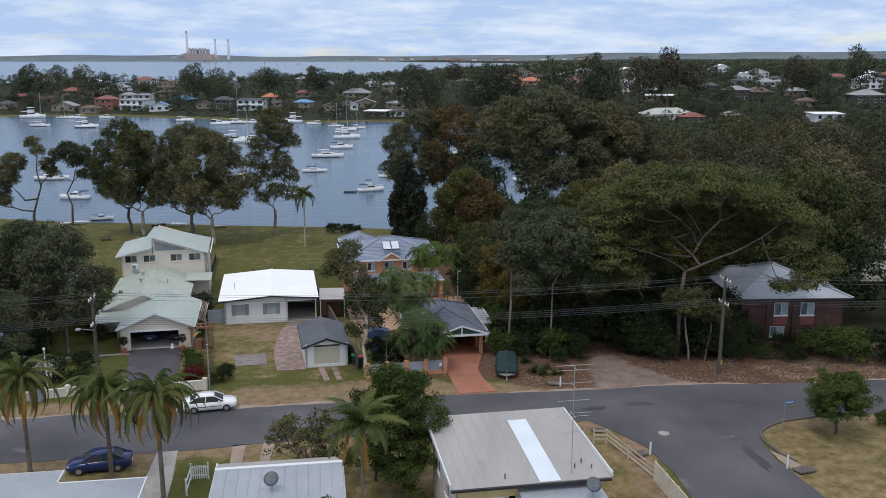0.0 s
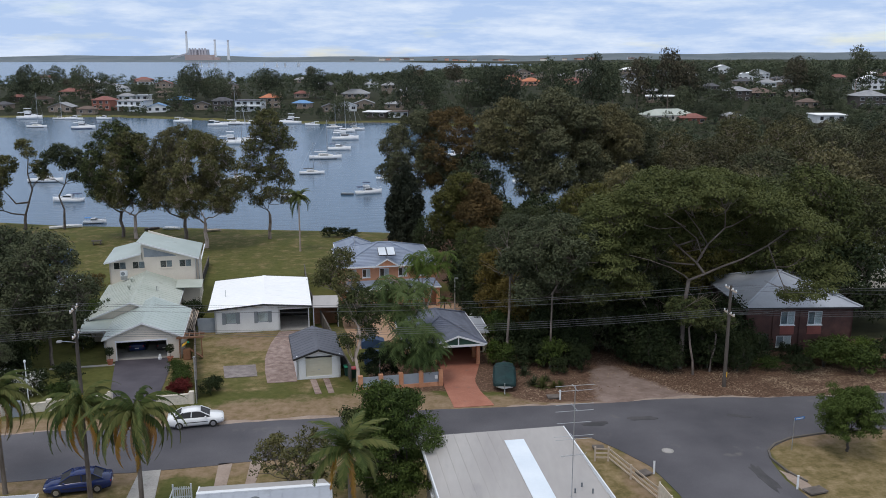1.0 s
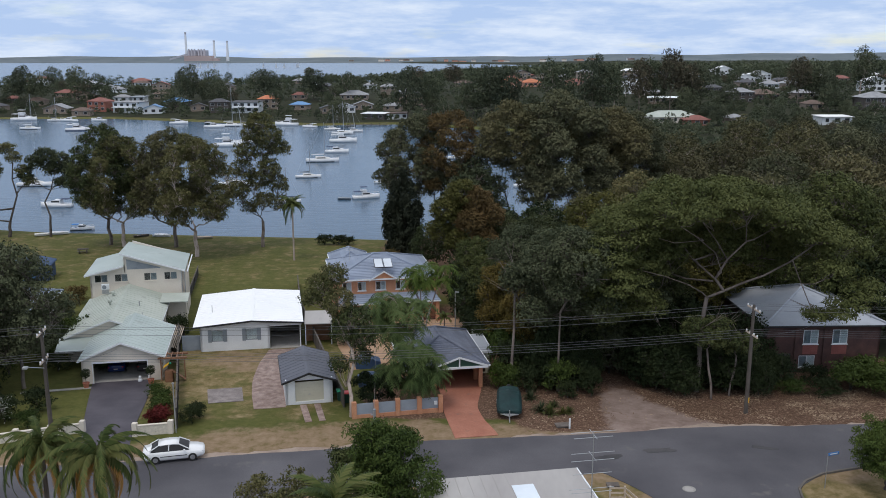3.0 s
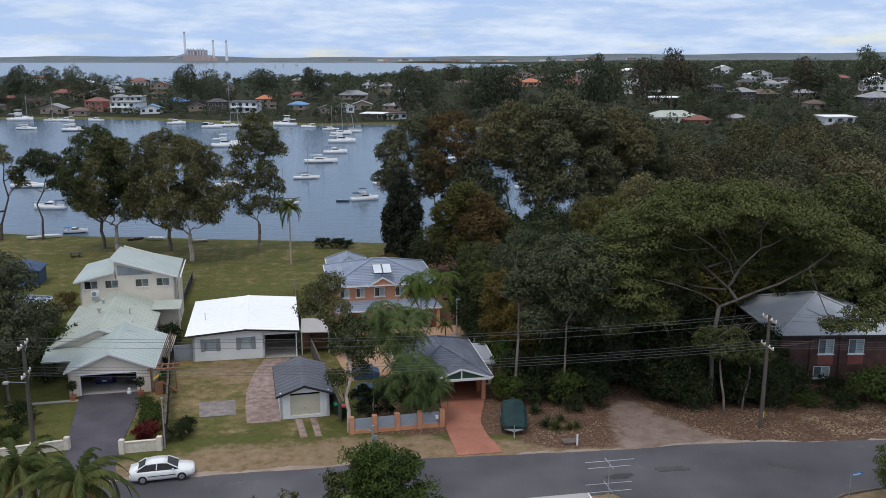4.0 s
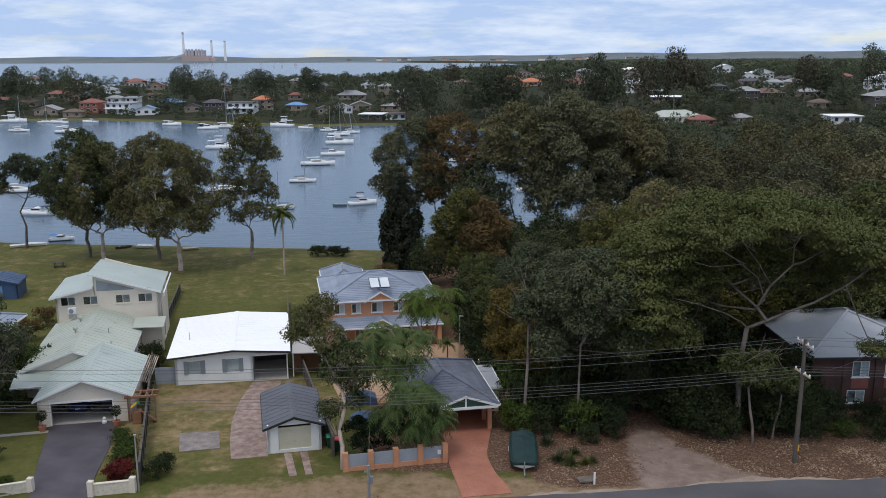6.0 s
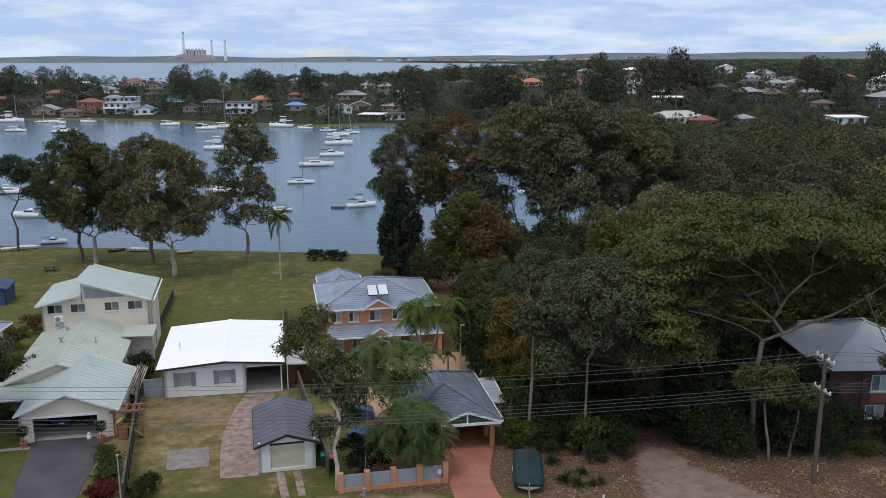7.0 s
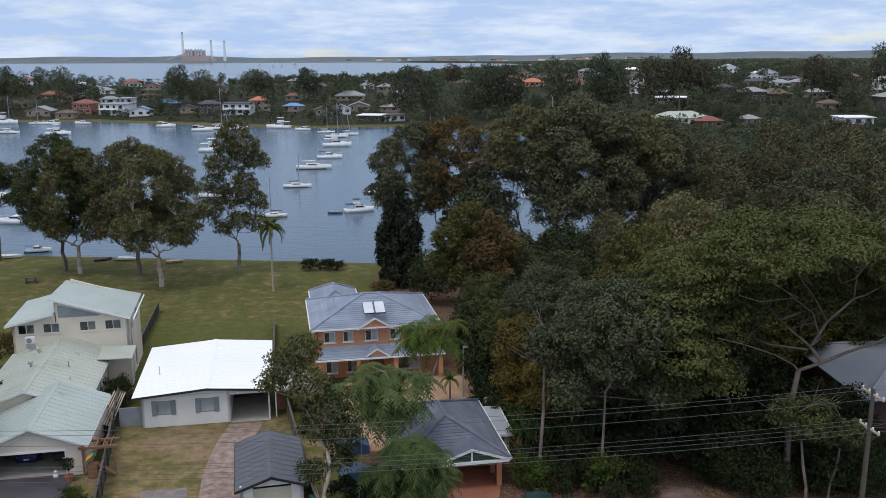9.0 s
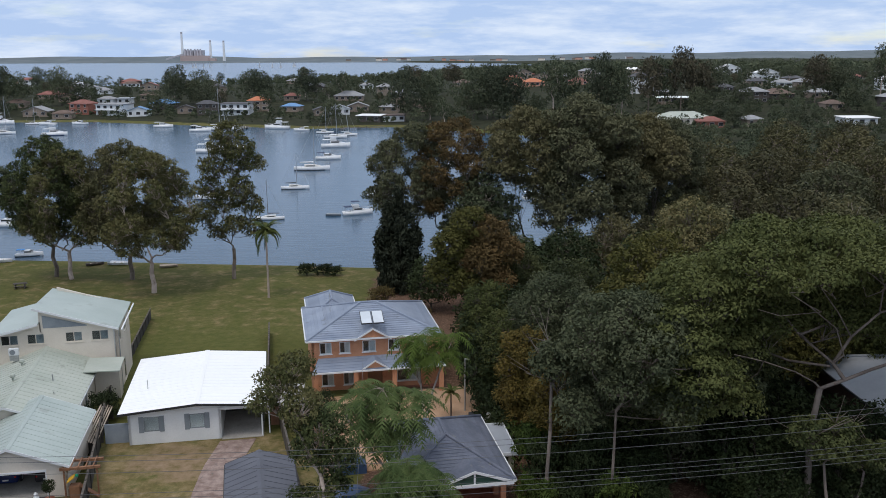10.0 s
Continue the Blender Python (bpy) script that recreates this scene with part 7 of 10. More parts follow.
# small garage with roller door
sg = thing("small_garage", -13.45, 81.75, -0.42, 13, "small white garage with charcoal gable roof and beige door", "garage")
shell(sg, 0.1, 4.25, 0.1, 7.1, -0.3, 2.3, "white", front=((0.85, 3.35, 0.3, 2.4),), left=((3.0, 4.0, 0.9, 2.0),))
window(sg, 0.1, 5.0, 0.6, 1.7, 1.0, side="l")
gable_end(sg, 0.1, 4.25, 0.1, 2.3, 2.98, "white")
gable_roof(sg, 0.1, 4.25, 0.1, 7.1, 2.36, 3.06, "slate_roof", 0.3, trim="black")
rd = part("roller_door", boxed(0.95, 3.45, 0.22, 0.26, 0.0, 2.1), "beige", sg, "beige ribbed roller door")
for k in range(8):
    part("door_slat", boxed(0.97, 3.43, 0.2, 0.217, 0.26 * k, 0.26 * k + 0.25), "beige", rd)
part("door_handle", boxed(2.1, 2.3, 0.15, 0.2, 0.9, 0.96), "steel", sg)

# brick house, two storeys, hipped tile roof
bh = thing("brick_house", -12.35, 110.3, -1.45, 11.0, "two-storey peach brick house with blue-grey hipped tile roof", "house")
BW, BD = 12.2, 10.2
up = [(0.75, 1.85), (2.6, 3.6), (4.75, 6.0), (7.2, 8.3), (9.6, 10.9)]
dn = [(0.85, 2.0), (2.9, 3.9), (8.0, 10.2)]
shell(bh, 0, BW, 0, BD, -0.3, 5.25, "brick", front=[(a, c, 3.75, 4.85) for a, c in up] + [(a, c, 0.6, 2.1) for a, c in dn] + [(5.2, 6.6, 0.0, 2.15)], left=((2, 3.2, 3.75, 4.85), (6, 7.2, 0.6, 2.0)))
for a, c in up:
    window(bh, a, 0, 3.75, 4.85, c - a, "white", "dim", "curtain")
for a, c in dn:
    window(bh, a, 0, 0.6, 2.1, c - a, "white", "dim", "curtain")
part("front_door", boxed(5.25, 6.55, 0.08, 0.13, 0.0, 2.12), "brown_timber", bh, "brown panelled front door")
hip_roof(bh, 0, BW - 0.45, 0, BD, 5.25, 7.12, "tile_blue", 0.5, courses=17)
rear = thing("rear_wing", -13.2, 120.4, -1.7, 11.0, "rear wing of the brick house with hipped tile roof", "house")
shell(rear, -0.6, 3.6, 0.2, 4.6, -0.3, 5.2, "brick")
hip_roof(rear, -0.6, 3.6, -2.6, 4.6, 5.3, 6.7, "tile_blue", 0.5, courses=11, along="y")
# little gable over the entry, above and on the verandah
for zb, yb, wx, rise, dep in ((5.15, -0.62, 1.75, 1.05, 2.6), (2.75, -2.15, 1.3, 0.85, 1.6)):
    cx = 5.7
    part("gablet_roof", slabbed([(cx - wx, yb, zb), (cx, yb, zb + rise), (cx, yb + dep, zb + rise), (cx - wx, yb + dep, zb)], 0.08), "tile_blue", bh)
    part("gablet_roof", slabbed([(cx, yb, zb + rise), (cx + wx, yb, zb), (cx + wx, yb + dep, zb), (cx, yb + dep, zb + rise)], 0.08), "tile_blue", bh)
    gable_end(bh, cx - wx + 0.25, cx + wx - 0.25, yb + 0.12, zb - 0.05, zb + rise, "brick", thick=0.1, drop=0.2)
    for s in (-1, 1):
        part("barge_board", slabbed([(cx + s * wx, yb - 0.04, zb + 0.02), (cx, yb - 0.04, zb + rise + 0.02), (cx, yb - 0.005, zb + rise + 0.02), (cx + s * wx, yb - 0.005, zb + 0.02)], 0.17), "white", bh)
# verandah
vr = [Vector(p) for p in ((-0.1, -2.2, 2.75), (BW + 0.1, -2.2, 2.75), (BW - 0.4, -0.02, 3.35), (0.6, -0.02, 3.35))]
vp = part("verandah_roof", slabbed(vr, 0.08), "tile_blue", bh)
for k in range(5):
    f0, f1 = k / 5, (k + 1.05) / 5
    e = [vr[0].lerp(vr[3], f0) + Vector((0, 0, 0.05)), vr[1].lerp(vr[2], f0) + Vector((0, 0, 0.05)), vr[1].lerp(vr[2], min(1, f1)) + Vector((0, 0, 0.012)), vr[0].lerp(vr[3], min(1, f1)) + Vector((0, 0, 0.012))]
    part("tile_course", slabbed(e, 0.035), "tile_blue", vp)
part("gutter", boxed(-0.15, BW + 0.15, -2.32, -2.2, 2.6, 2.74), "white", bh)
part("verandah_floor", boxed(-0.1, BW + 0.1, -2.3, 0, -0.3, 0.06), "terracotta", bh)
for x in (0.2, 3.9, 7.5, BW - 0.25):
    post(bh, x, -1.95, -0.3, 2.66, 0.42, "brick", "pier")
sp = thing("solar_heater", -7.85, 110.6, 0, 11, "pair of pale solar hot water collectors on the tile roof", "solar panel")
slope = math.degrees(math.atan2(1.87, 5.6))
for k in range(2):
    m = pose(0, 0, 4.98, slope) @ pose(0.2 + 1.12 * k, 0.3, 0)
    c = part("collector", boxed(0, 1.05, 0, 2.0, 0.0, 0.1, m=m), "black", sp)
    part("pane", boxed(0.05, 1.0, 0.05, 1.95, 0.103, 0.112, m=m), "solar", c)
fl = thing("roof_aerial", -11.3, 116.2, 5.0, 0, "thin roof aerial on the tile roof", "aerial")
part("mast", tubed((0, 0, -1.0), (0, 0, 1.6), 0.025, 0.02), "steel", fl)
for k in range(3):
    part("element", tubed((-0.45, 0, 1.5 - 0.22 * k), (0.45, 0, 1.5 - 0.22 * k), 0.012, 0.012, 6), "steel", fl)

# carport of the brick house
cp = thing("carport", -3.1, 85.0, -0.6, 10.5, "carport with dark blue tile roof on brick piers", "carport")
hip_roof(cp, 0.4, 7.7, 0.6, 10.6, 2.35, 4.15, "tile_dark", 0.4, courses=15, along="y")
for x, y in ((7.4, 0.9), (7.4, 3.0), (7.4, 8.5), (3.0, 0.9), (0.6, 3.0), (0.6, 10.2), (7.4, 10.2)):
    post(cp, x, y, -0.4, 2.25, 0.36, "brick", "pier")
part("gablet_roof", slabbed([(2.6, -0.1, 2.42), (5.2, -0.1, 3.35), (5.2, 4.6, 3.35), (2.6, 4.6, 2.42)], 0.08), "tile_dark", cp)
part("gablet_roof", slabbed([(5.2, -0.1, 3.35), (7.9, -0.1, 2.42), (7.9, 4.6, 2.42), (5.2, 4.6, 3.35)], 0.08), "tile_dark", cp)
gable_end(cp, 2.8, 7.7, 0.0, 2.38, 3.3, "plastic_green", xr=5.2, thick=0.08)
for p, q in (((2.6, 2.45), (5.2, 3.38)), ((5.2, 3.38), (7.9, 2.45))):
    part("barge_board", slabbed([(p[0], -0.15, p[1]), (q[0], -0.15, q[1]), (q[0], -0.11, q[1]), (p[0], -0.11, p[1])], 0.18), "white", cp)
part("front_beam", boxed(2.6, 7.9, -0.14, -0.02, 2.2, 2.4), "white", cp)
part("king_strut", boxed(5.15, 5.27, -0.06, -0.02, 2.4, 3.2), "white", cp)
part("back_wall", boxed(0.6, 7.4, 10.3, 10.5, -0.4, 2.25), "brick", cp)
part("side_wall", boxed(0.5, 0.7, 0.9, 10.3, -0.4, 2.25), "brick", cp)
an = thing("side_shed", 3.2, 90.9, -0.7, 8, "small beige side shed with a flat white roof", "shed")
shell(an, 0.4, 1.9, 0.1, 4.8, -0.2, 2.1, "beige", front=((0.3, 1.1, 0.0, 1.9),))
part("roof_sheet", slabbed([(0.15, -0.1, 2.25), (2.1, -0.1, 2.2), (2.1, 5.0, 2.25), (0.15, 5.0, 2.3)], 0.06), "pale_roof", an)
for a in ((0.1, 2.15, -0.17, -0.1, 2.1, 2.34), (0.1, 2.15, 5.0, 5.07, 2.1, 2.4), (2.1, 2.17, -0.1, 5.0, 2.1, 2.33), (0.08, 0.15, -0.1, 5.0, 2.1, 2.36)):
    part("fascia", boxed(*a), "white", an)
dr = thing("blue_drum", 4.35, 100.6, height(4.3, 100.6), 0, "blue plastic water drum", "drum")
part("body", lathe(bmesh.new(), [(0.36, 0), (0.42, 0.1), (0.44, 0.4), (0.42, 0.5), (0.44, 0.6), (0.42, 1.0), (0.34, 1.12), (0.1, 1.15)], 18), "sky_blue", dr, smooth=True)
kb2 = thing("white_board", 3.7, 100.4, height(3.7, 100.4), 0, "white dinghy leaning upright beside the drum", "dinghy")
part("shell", loft(bmesh.new(), [[(x * s, y * s * 0.4, z) for x, y in ((-0.4, 0), (-0.28, 0.3), (0, 0.4), (0.28, 0.3), (0.4, 0), (0, -0.1))] for s, z in ((0.55, 0), (1, 0.5), (0.95, 1.0), (0.5, 1.6), (0.1, 1.85))]), "hull", kb2, smooth=True)
lp = thing("yard_lamp", 1.85, 105.2, height(1.85, 105.2), 0, "slim grey yard light post", "lamp post")
part("pole", tubed((0, 0, 0), (0, 0, 4.9), 0.085, 0.07, 10), "steel", lp)
part("lamp_head", boxed(-0.05, 0.4, -0.1, 0.1, 4.78, 4.92, bevel=0.02), "steel", lp)
bb = thing("bin_box", 2.5, 102.2, height(2.5, 102.2), 5, "dark box beside the forecourt", "bin")
part("body", boxed(-0.4, 0.4, -0.3, 0.3, 0, 1.0, bevel=0.03), "black", bb)

# brown brick house
br = thing("brown_house", 32.2, 91.4, -1.0, 2.0, "two-storey dark brown brick house with pale grey hipped roof", "house")
QW, QD = 11.4, 12.0
fw = [(3.7, 5.2), (6.6, 8.1)]
shell(br, 0, QW, 0, QD, -0.5, 5.2, "brown_brick", front=[(a, c, 3.15, 4.6) for a, c in fw] + [(3.4, 5.0, 0.75, 1.95), (0.8, 2.6, 0.2, 2.2)])
for a, c in fw:
    window(br, a, 0, 3.15, 4.6, c - a, "white", "grey_blind", "curtain")
    part("spandrel", boxed(a, c, -0.03, -0.004, 2.1, 3.02), "red_panel", br, "dark red infill panel")
window(br, 3.4, 0, 0.75, 1.95, 1.6, "white", "grey_blind", "curtain")
# dark sheet across the opening, in the painted interior tone
part("shade_screen", boxed(0.8, 2.6, 0.1, 0.14, 0.2, 2.2), "dim", br)
for x in (2.85, 5.7):
    part("pilaster", boxed(x, x + 0.45, -0.12, -0.003, -0.5, 5.1), "brown_brick", br)
hip_roof(br, 0, QW, 0, QD, 5.2, 7.5, "pale_roof", 0.6, along="y", trim="black")
sk = thing("roof_window", 42.3, 93.0, 4.86, 2, "raised skylight panels on the grey hipped roof", "skylight")
for k in range(2):
    m = pose(0.0, 1.5 * k, 0.12, 0, 20 - 9 * k) @ pose(-0.75, 0, 0)
    f = part("frame", boxed(0, 1.5, 0, 1.3, 0, 0.14, m=m), "dish", sk)
    part("pane", boxed(0.08, 1.42, 0.08, 1.22, 0.143, 0.153, m=m), "solar", f)
fr2 = thing("grey_house", 55.0, 119.0, height(60, 122), 8, "pale rendered house with grey hipped roof among trees", "house")
shell(fr2, 0, 13, 0, 11, -2.0, 4.6, "cream_block", front=((1.0, 2.4, 2.6, 3.9), (4, 5.5, 2.6, 3.9)), left=((2, 3.2, 2.6, 3.9), (6, 7.2, 2.6, 3.9)))
window(fr2, 1.0, 0, 2.6, 3.9, 1.4, "white", "grey_blind")
window(fr2, 4.0, 0, 2.6, 3.9, 1.5, "white", "grey_blind")
window(fr2, 0, 9.0, 2.6, 3.9, 1.2, "white", "grey_blind", side="l")
window(fr2, 0, 5.0, 2.6, 3.9, 1.2, "white", "grey_blind", side="l")
hip_roof(fr2, 0, 13, 0, 11, 4.6, 6.8, "pale_roof", 0.7, along="x")

# left-hand neighbours
nb = thing("neighbour_house", -59.0, 99.4, -1.0, 2, "white house with a blue-grey steel roof behind gums", "house")
shell(nb, 0, 14, 0, 9, -0.3, 3.6, "white", front=((2, 3.6, 1.2, 2.6), (5.4, 7, 1.2, 2.6), (9.4, 11.4, 1.0, 2.6)), right=((2, 3.4, 1.2, 2.6),))
window(nb, 2, 0, 1.2, 2.6, 1.6)
window(nb, 5.4, 0, 1.2, 2.6, 1.6)
window(nb, 9.4, 0, 1.0, 2.6, 2.0)
window(nb, 14, 2, 1.2, 2.6, 1.4, side="r")
hip_roof(nb, 0, 14, 0, 9, 3.65, 5.6, "slate_blue", 0.7, along="x")
cp = thing("side_carport", -50.2, 78.2, -0.3, 13.5, "open carport with a blue-grey steel roof and white posts", "carport")
part("roof", slabbed([(0, 0, 2.7), (8.0, 0, 2.6), (8.0, 8.6, 2.75), (0, 8.6, 2.85)], 0.16), "slate_blue", cp)
for k in range(11):
    part("roof_rib", slabbed([(0.3 + 0.74 * k, 0.02, 2.745 - 0.0092 * k), (0.36 + 0.74 * k, 0.02, 2.745 - 0.0092 * k), (0.36 + 0.74 * k, 8.58, 2.895 - 0.0092 * k), (0.3 + 0.74 * k, 8.58, 2.895 - 0.0092 * k)], 0.05), "slate_blue", cp)
for x in (0.2, 7.7):
    for y in (0.3, 4.2, 8.2):
        part("post", boxed(x, x + 0.1, y, y + 0.1, -0.3, 2.5), "white", cp)
part("gutter", boxed(8.0, 8.14, 0, 8.6, 2.5, 2.64), "white", cp)


def bicycle(x, y, turn, tilt, paint, label):
    ob = thing("bicycle", x, y, height(x, y), turn, label, "bicycle", "bicycles under the carport")
    lean_m = pose(0, 0, 0, tilt)
    for cx in (-0.52, 0.52):
        w = part("wheel", lathe(bmesh.new(), [(0.30, -0.02), (0.335, -0.02), (0.335, 0.02), (0.30, 0.02), (0.30, -0.02)], 20, lean_m @ pose(cx, 0, 0.335, 90)), "rubber", ob)
        for k in range(6):
            a = k * math.pi / 6
            p, q = lean_m @ Vector((cx + 0.3 * math.cos(a), 0, 0.335 + 0.3 * math.sin(a))), lean_m @ Vector((cx - 0.3 * math.cos(a), 0, 0.335 - 0.3 * math.sin(a)))
            part("spoke", tubed(p, q, 0.006, 0.006, 4), "steel", w)
    for a, b in (((-0.52, 0, 0.335), (-0.1, 0, 0.32)), ((-0.1, 0, 0.32), (-0.2, 0, 0.85)), ((-0.1, 0, 0.32), (0.38, 0, 0.8)), ((-0.18, 0, 0.78), (0.38, 0, 0.84)), ((0.52, 0, 0.335), (0.36, 0, 0.95)), ((-0.52, 0, 0.335), (-0.18, 0, 0.78))):
        part("tube", tubed(lean_m @ Vector(a), lean_m @ Vector(b), 0.022, 0.022, 6), paint, ob)
    part("handlebar", tubed(lean_m @ Vector((0.36, -0.28, 0.97)), lean_m @ Vector((0.36, 0.28, 0.97)), 0.016, 0.016, 6), "steel", ob)
    part("saddle", boxed(-0.33, -0.08, -0.07, 0.07, 0.85, 0.92, m=lean_m, bevel=0.02), "black", ob)


bicycle(-43.6, 86.4, 20, 10, "steel", "silver bicycle leaning under the carport edge")
bicycle(-44.2, 86.9, 8, 14, "black", "dark bicycle leaning under the carport edge")
bicycle(-43.1, 85.9, 35, 12, "steel", "silver bicycle leaning under the carport edge")
bs = thing("blue_shed", -62.3, 131.5, -2.1, 12, "deep blue steel shed with a low gable roof", "shed")
shell(bs, 0, 5.5, 0, 4.5, -0.3, 2.2, "shed_blue", front=((1.6, 3.6, 0.0, 1.95),))
gable_roof(bs, 0, 5.5, 0, 4.5, 2.25, 3.0, "shed_blue", 0.2, trim="shed_blue")
gable_end(bs, 0, 5.5, 0, 2.2, 2.95, "shed_blue")
part("door", boxed(1.62, 3.58, 0.08, 0.12, 0, 1.93), "roof_blue", bs)

# foreground houses, seen from above
g1 = thing("grey_roofed_house", 0.7, 46.9, 0, 9.6, "cream house with weathered grey low roof and one clear roof sheet", "house")
GW, GD = 9.75, 9.9
shell(g1, 0.4, 9.3, 0.5, 9.4, -0.2, 4.75, "cream_block", left=((2.0, 3.4, 2.6, 4.0), (5.4, 6.8, 2.6, 4.0), (7.6, 8.4, 0.2, 2.2)), front=((1.6, 3.6, 2.7, 4.1),))
window(g1, 0.4, 7.9, 2.6, 4.0, 1.4, "white", "dim", side="l")
window(g1, 0.4, 4.5, 2.6, 4.0, 1.4, "white", "dim", side="l")
window(g1, 1.6, 0.5, 2.7, 4.1, 2.0, "white", "light_timber")
part("yellow_front", boxed(0.45, 4.55, 0.42, 0.498, -0.2, 2.65), "yellow", g1)
part("yellow_front", boxed(0.45, 4.55, 0.42, 0.498, 4.15, 4.75), "yellow", g1)
part("brick_front", boxed(4.6, 9.25, 0.42, 0.498, -0.2, 4.75), "red_brick", g1, "red brick section of wall")
part("roof_sheet", slabbed([(0, 0, 5.05), (GW, 0, 5.1), (GW, GD, 5.45), (0, GD, 5.4)], 0.1), "grey_roof", g1)
bm = bmesh.new()
for k in range(1, 13):
    x = GW * k / 13
    slab(bm, [(x, 0, 5.068), (x + 0.04, 0, 5.068), (x + 0.04, GD, 5.438), (x, GD, 5.438)], 0.03)
part("roof_ribs", bm, "grey_roof", g1)
part("clear_sheet", slabbed([(5.35, 0.05, 5.115), (6.65, 0.05, 5.12), (6.65, GD - 1.5, 5.42), (5.35, GD - 1.5, 5.415)], 0.02), "strip", g1, "pale blue translucent roof sheet")
for a in ((-0.08, 0, -0.05, GD, 5.0, 5.2), (GW, GW + 0.08, -0.05, GD, 5.05, 5.25)):
    part("barge_board", boxed(*a[:4], a[4] + 0.1, a[5] + 0.2), "white", g1)
part("gutter", boxed(0, GW, -0.14, 0, 4.9, 5.04), "black", g1)
for x, y in ((7.9, 1.4), (8.5, 2.0), (8.9, 1.2), (3.4, 0.8)):
    part("roof_stub", tubed((x, y, 5.05), (x, y, 5.42), 0.05, 0.05), "dish", g1)
a1 = thing("annex", 6.0, 40.0, 0, 9.6, "single-storey annex with a pale steel roof", "annex")
shell(a1, 0.3, 4.7, 0.3, 8.0, -0.2, 4.0, "cream_block", right=((3, 4.4, 1.2, 2.6),))
window(a1, 4.7, 3.3, 1.2, 2.6, 1.4, side="r")
part("roof_sheet", slabbed([(0, 0, 4.1), (5.0, 0, 4.1), (5.0, 8.4, 4.62), (0, 8.4, 4.62)], 0.09), "pale_roof", a1)
bm = bmesh.new()
for k in range(1, 7):
    x = 5.0 * k / 7
    slab(bm, [(x, 0, 4.12), (x + 0.04, 0, 4.12), (x + 0.04, 8.35, 4.64), (x, 8.35, 4.64)], 0.03)
part("roof_ribs", bm, "pale_roof", a1)
g2 = thing("pale_roofed_house", -12.6, 40.6, 0, 8.5, "low house with pale blue-grey steel roof", "house")
shell(g2, 0.3, 7.6, 0.3, 12.6, -0.2, 3.2, "white", right=((3, 4.4, 1.2, 2.6), (9, 10.4, 1.2, 2.6)))
window(g2, 7.6, 3.3, 1.2, 2.6, 1.4, side="r")
window(g2, 7.6, 9.3, 1.2, 2.6, 1.4, side="r")
part("roof_sheet", slabbed([(-0.1, 0, 3.35), (8.0, 0, 3.35), (8.0, 11.6, 3.72), (-0.1, 11.6, 3.72)], 0.09), "pale_roof", g2)
part("roof_sheet", slabbed([(-0.1, 11.62, 3.74), (8.0, 11.62, 3.74), (7.6, 13.2, 3.35), (-0.1, 13.2, 3.35)], 0.09), "grey_roof", g2)
part("ridge_cap", boxed(-0.12, 8.02, 11.45, 11.75, 3.72, 3.79), "white", g2)
bm = bmesh.new()
for k in range(1, 11):
    x = -0.1 + 8.1 * k / 11
    slab(bm, [(x, 0, 3.38), (x + 0.04, 0, 3.38), (x + 0.04, 11.5, 3.75), (x, 11.5, 3.75)], 0.03)
part("roof_ribs", bm, "pale_roof", g2)
part("gutter", boxed(-0.2, -0.1, 0, 13.2, 3.2, 3.4), "white", g2)
part("gutter", boxed(8.0, 8.1, 0, 11.6, 3.2, 3.4), "white", g2)
g3 = thing("corner_roofed_house", -26.6, 38.6, 0, 8.5, "low house with stepped pale grey roof", "house")
shell(g3, 0.3, 4.2, 0.3, 12.6, -0.2, 3.2, "white")
shell(g3, 4.5, 9.4, 0.3, 10.9, -0.2, 3.2, "white")
part("roof_sheet", slabbed([(0, 0, 3.3), (4.4, 0, 3.3), (4.4, 13.0, 3.65), (0, 13.0, 3.65)], 0.1), "pale_roof", g3)
part("roof_sheet", slabbed([(4.4, 0, 3.295), (9.8, 0, 3.295), (9.8, 11.3, 3.6), (4.4, 11.3, 3.6)], 0.1), "pale_roof", g3)
for a in ((-0.08, 0, 0, 13.0), (4.4, 4.47, 11.36, 13.0), (9.8, 9.88, 0, 11.3)):
    part("barge_board", boxed(*a, 3.5, 3.7), "white", g3)
for a in ((0, 4.4, 13.0, 13.1), (4.5, 9.8, 11.3, 11.4)):
    part("gutter", boxed(*a, 3.45, 3.62), "white", g3)


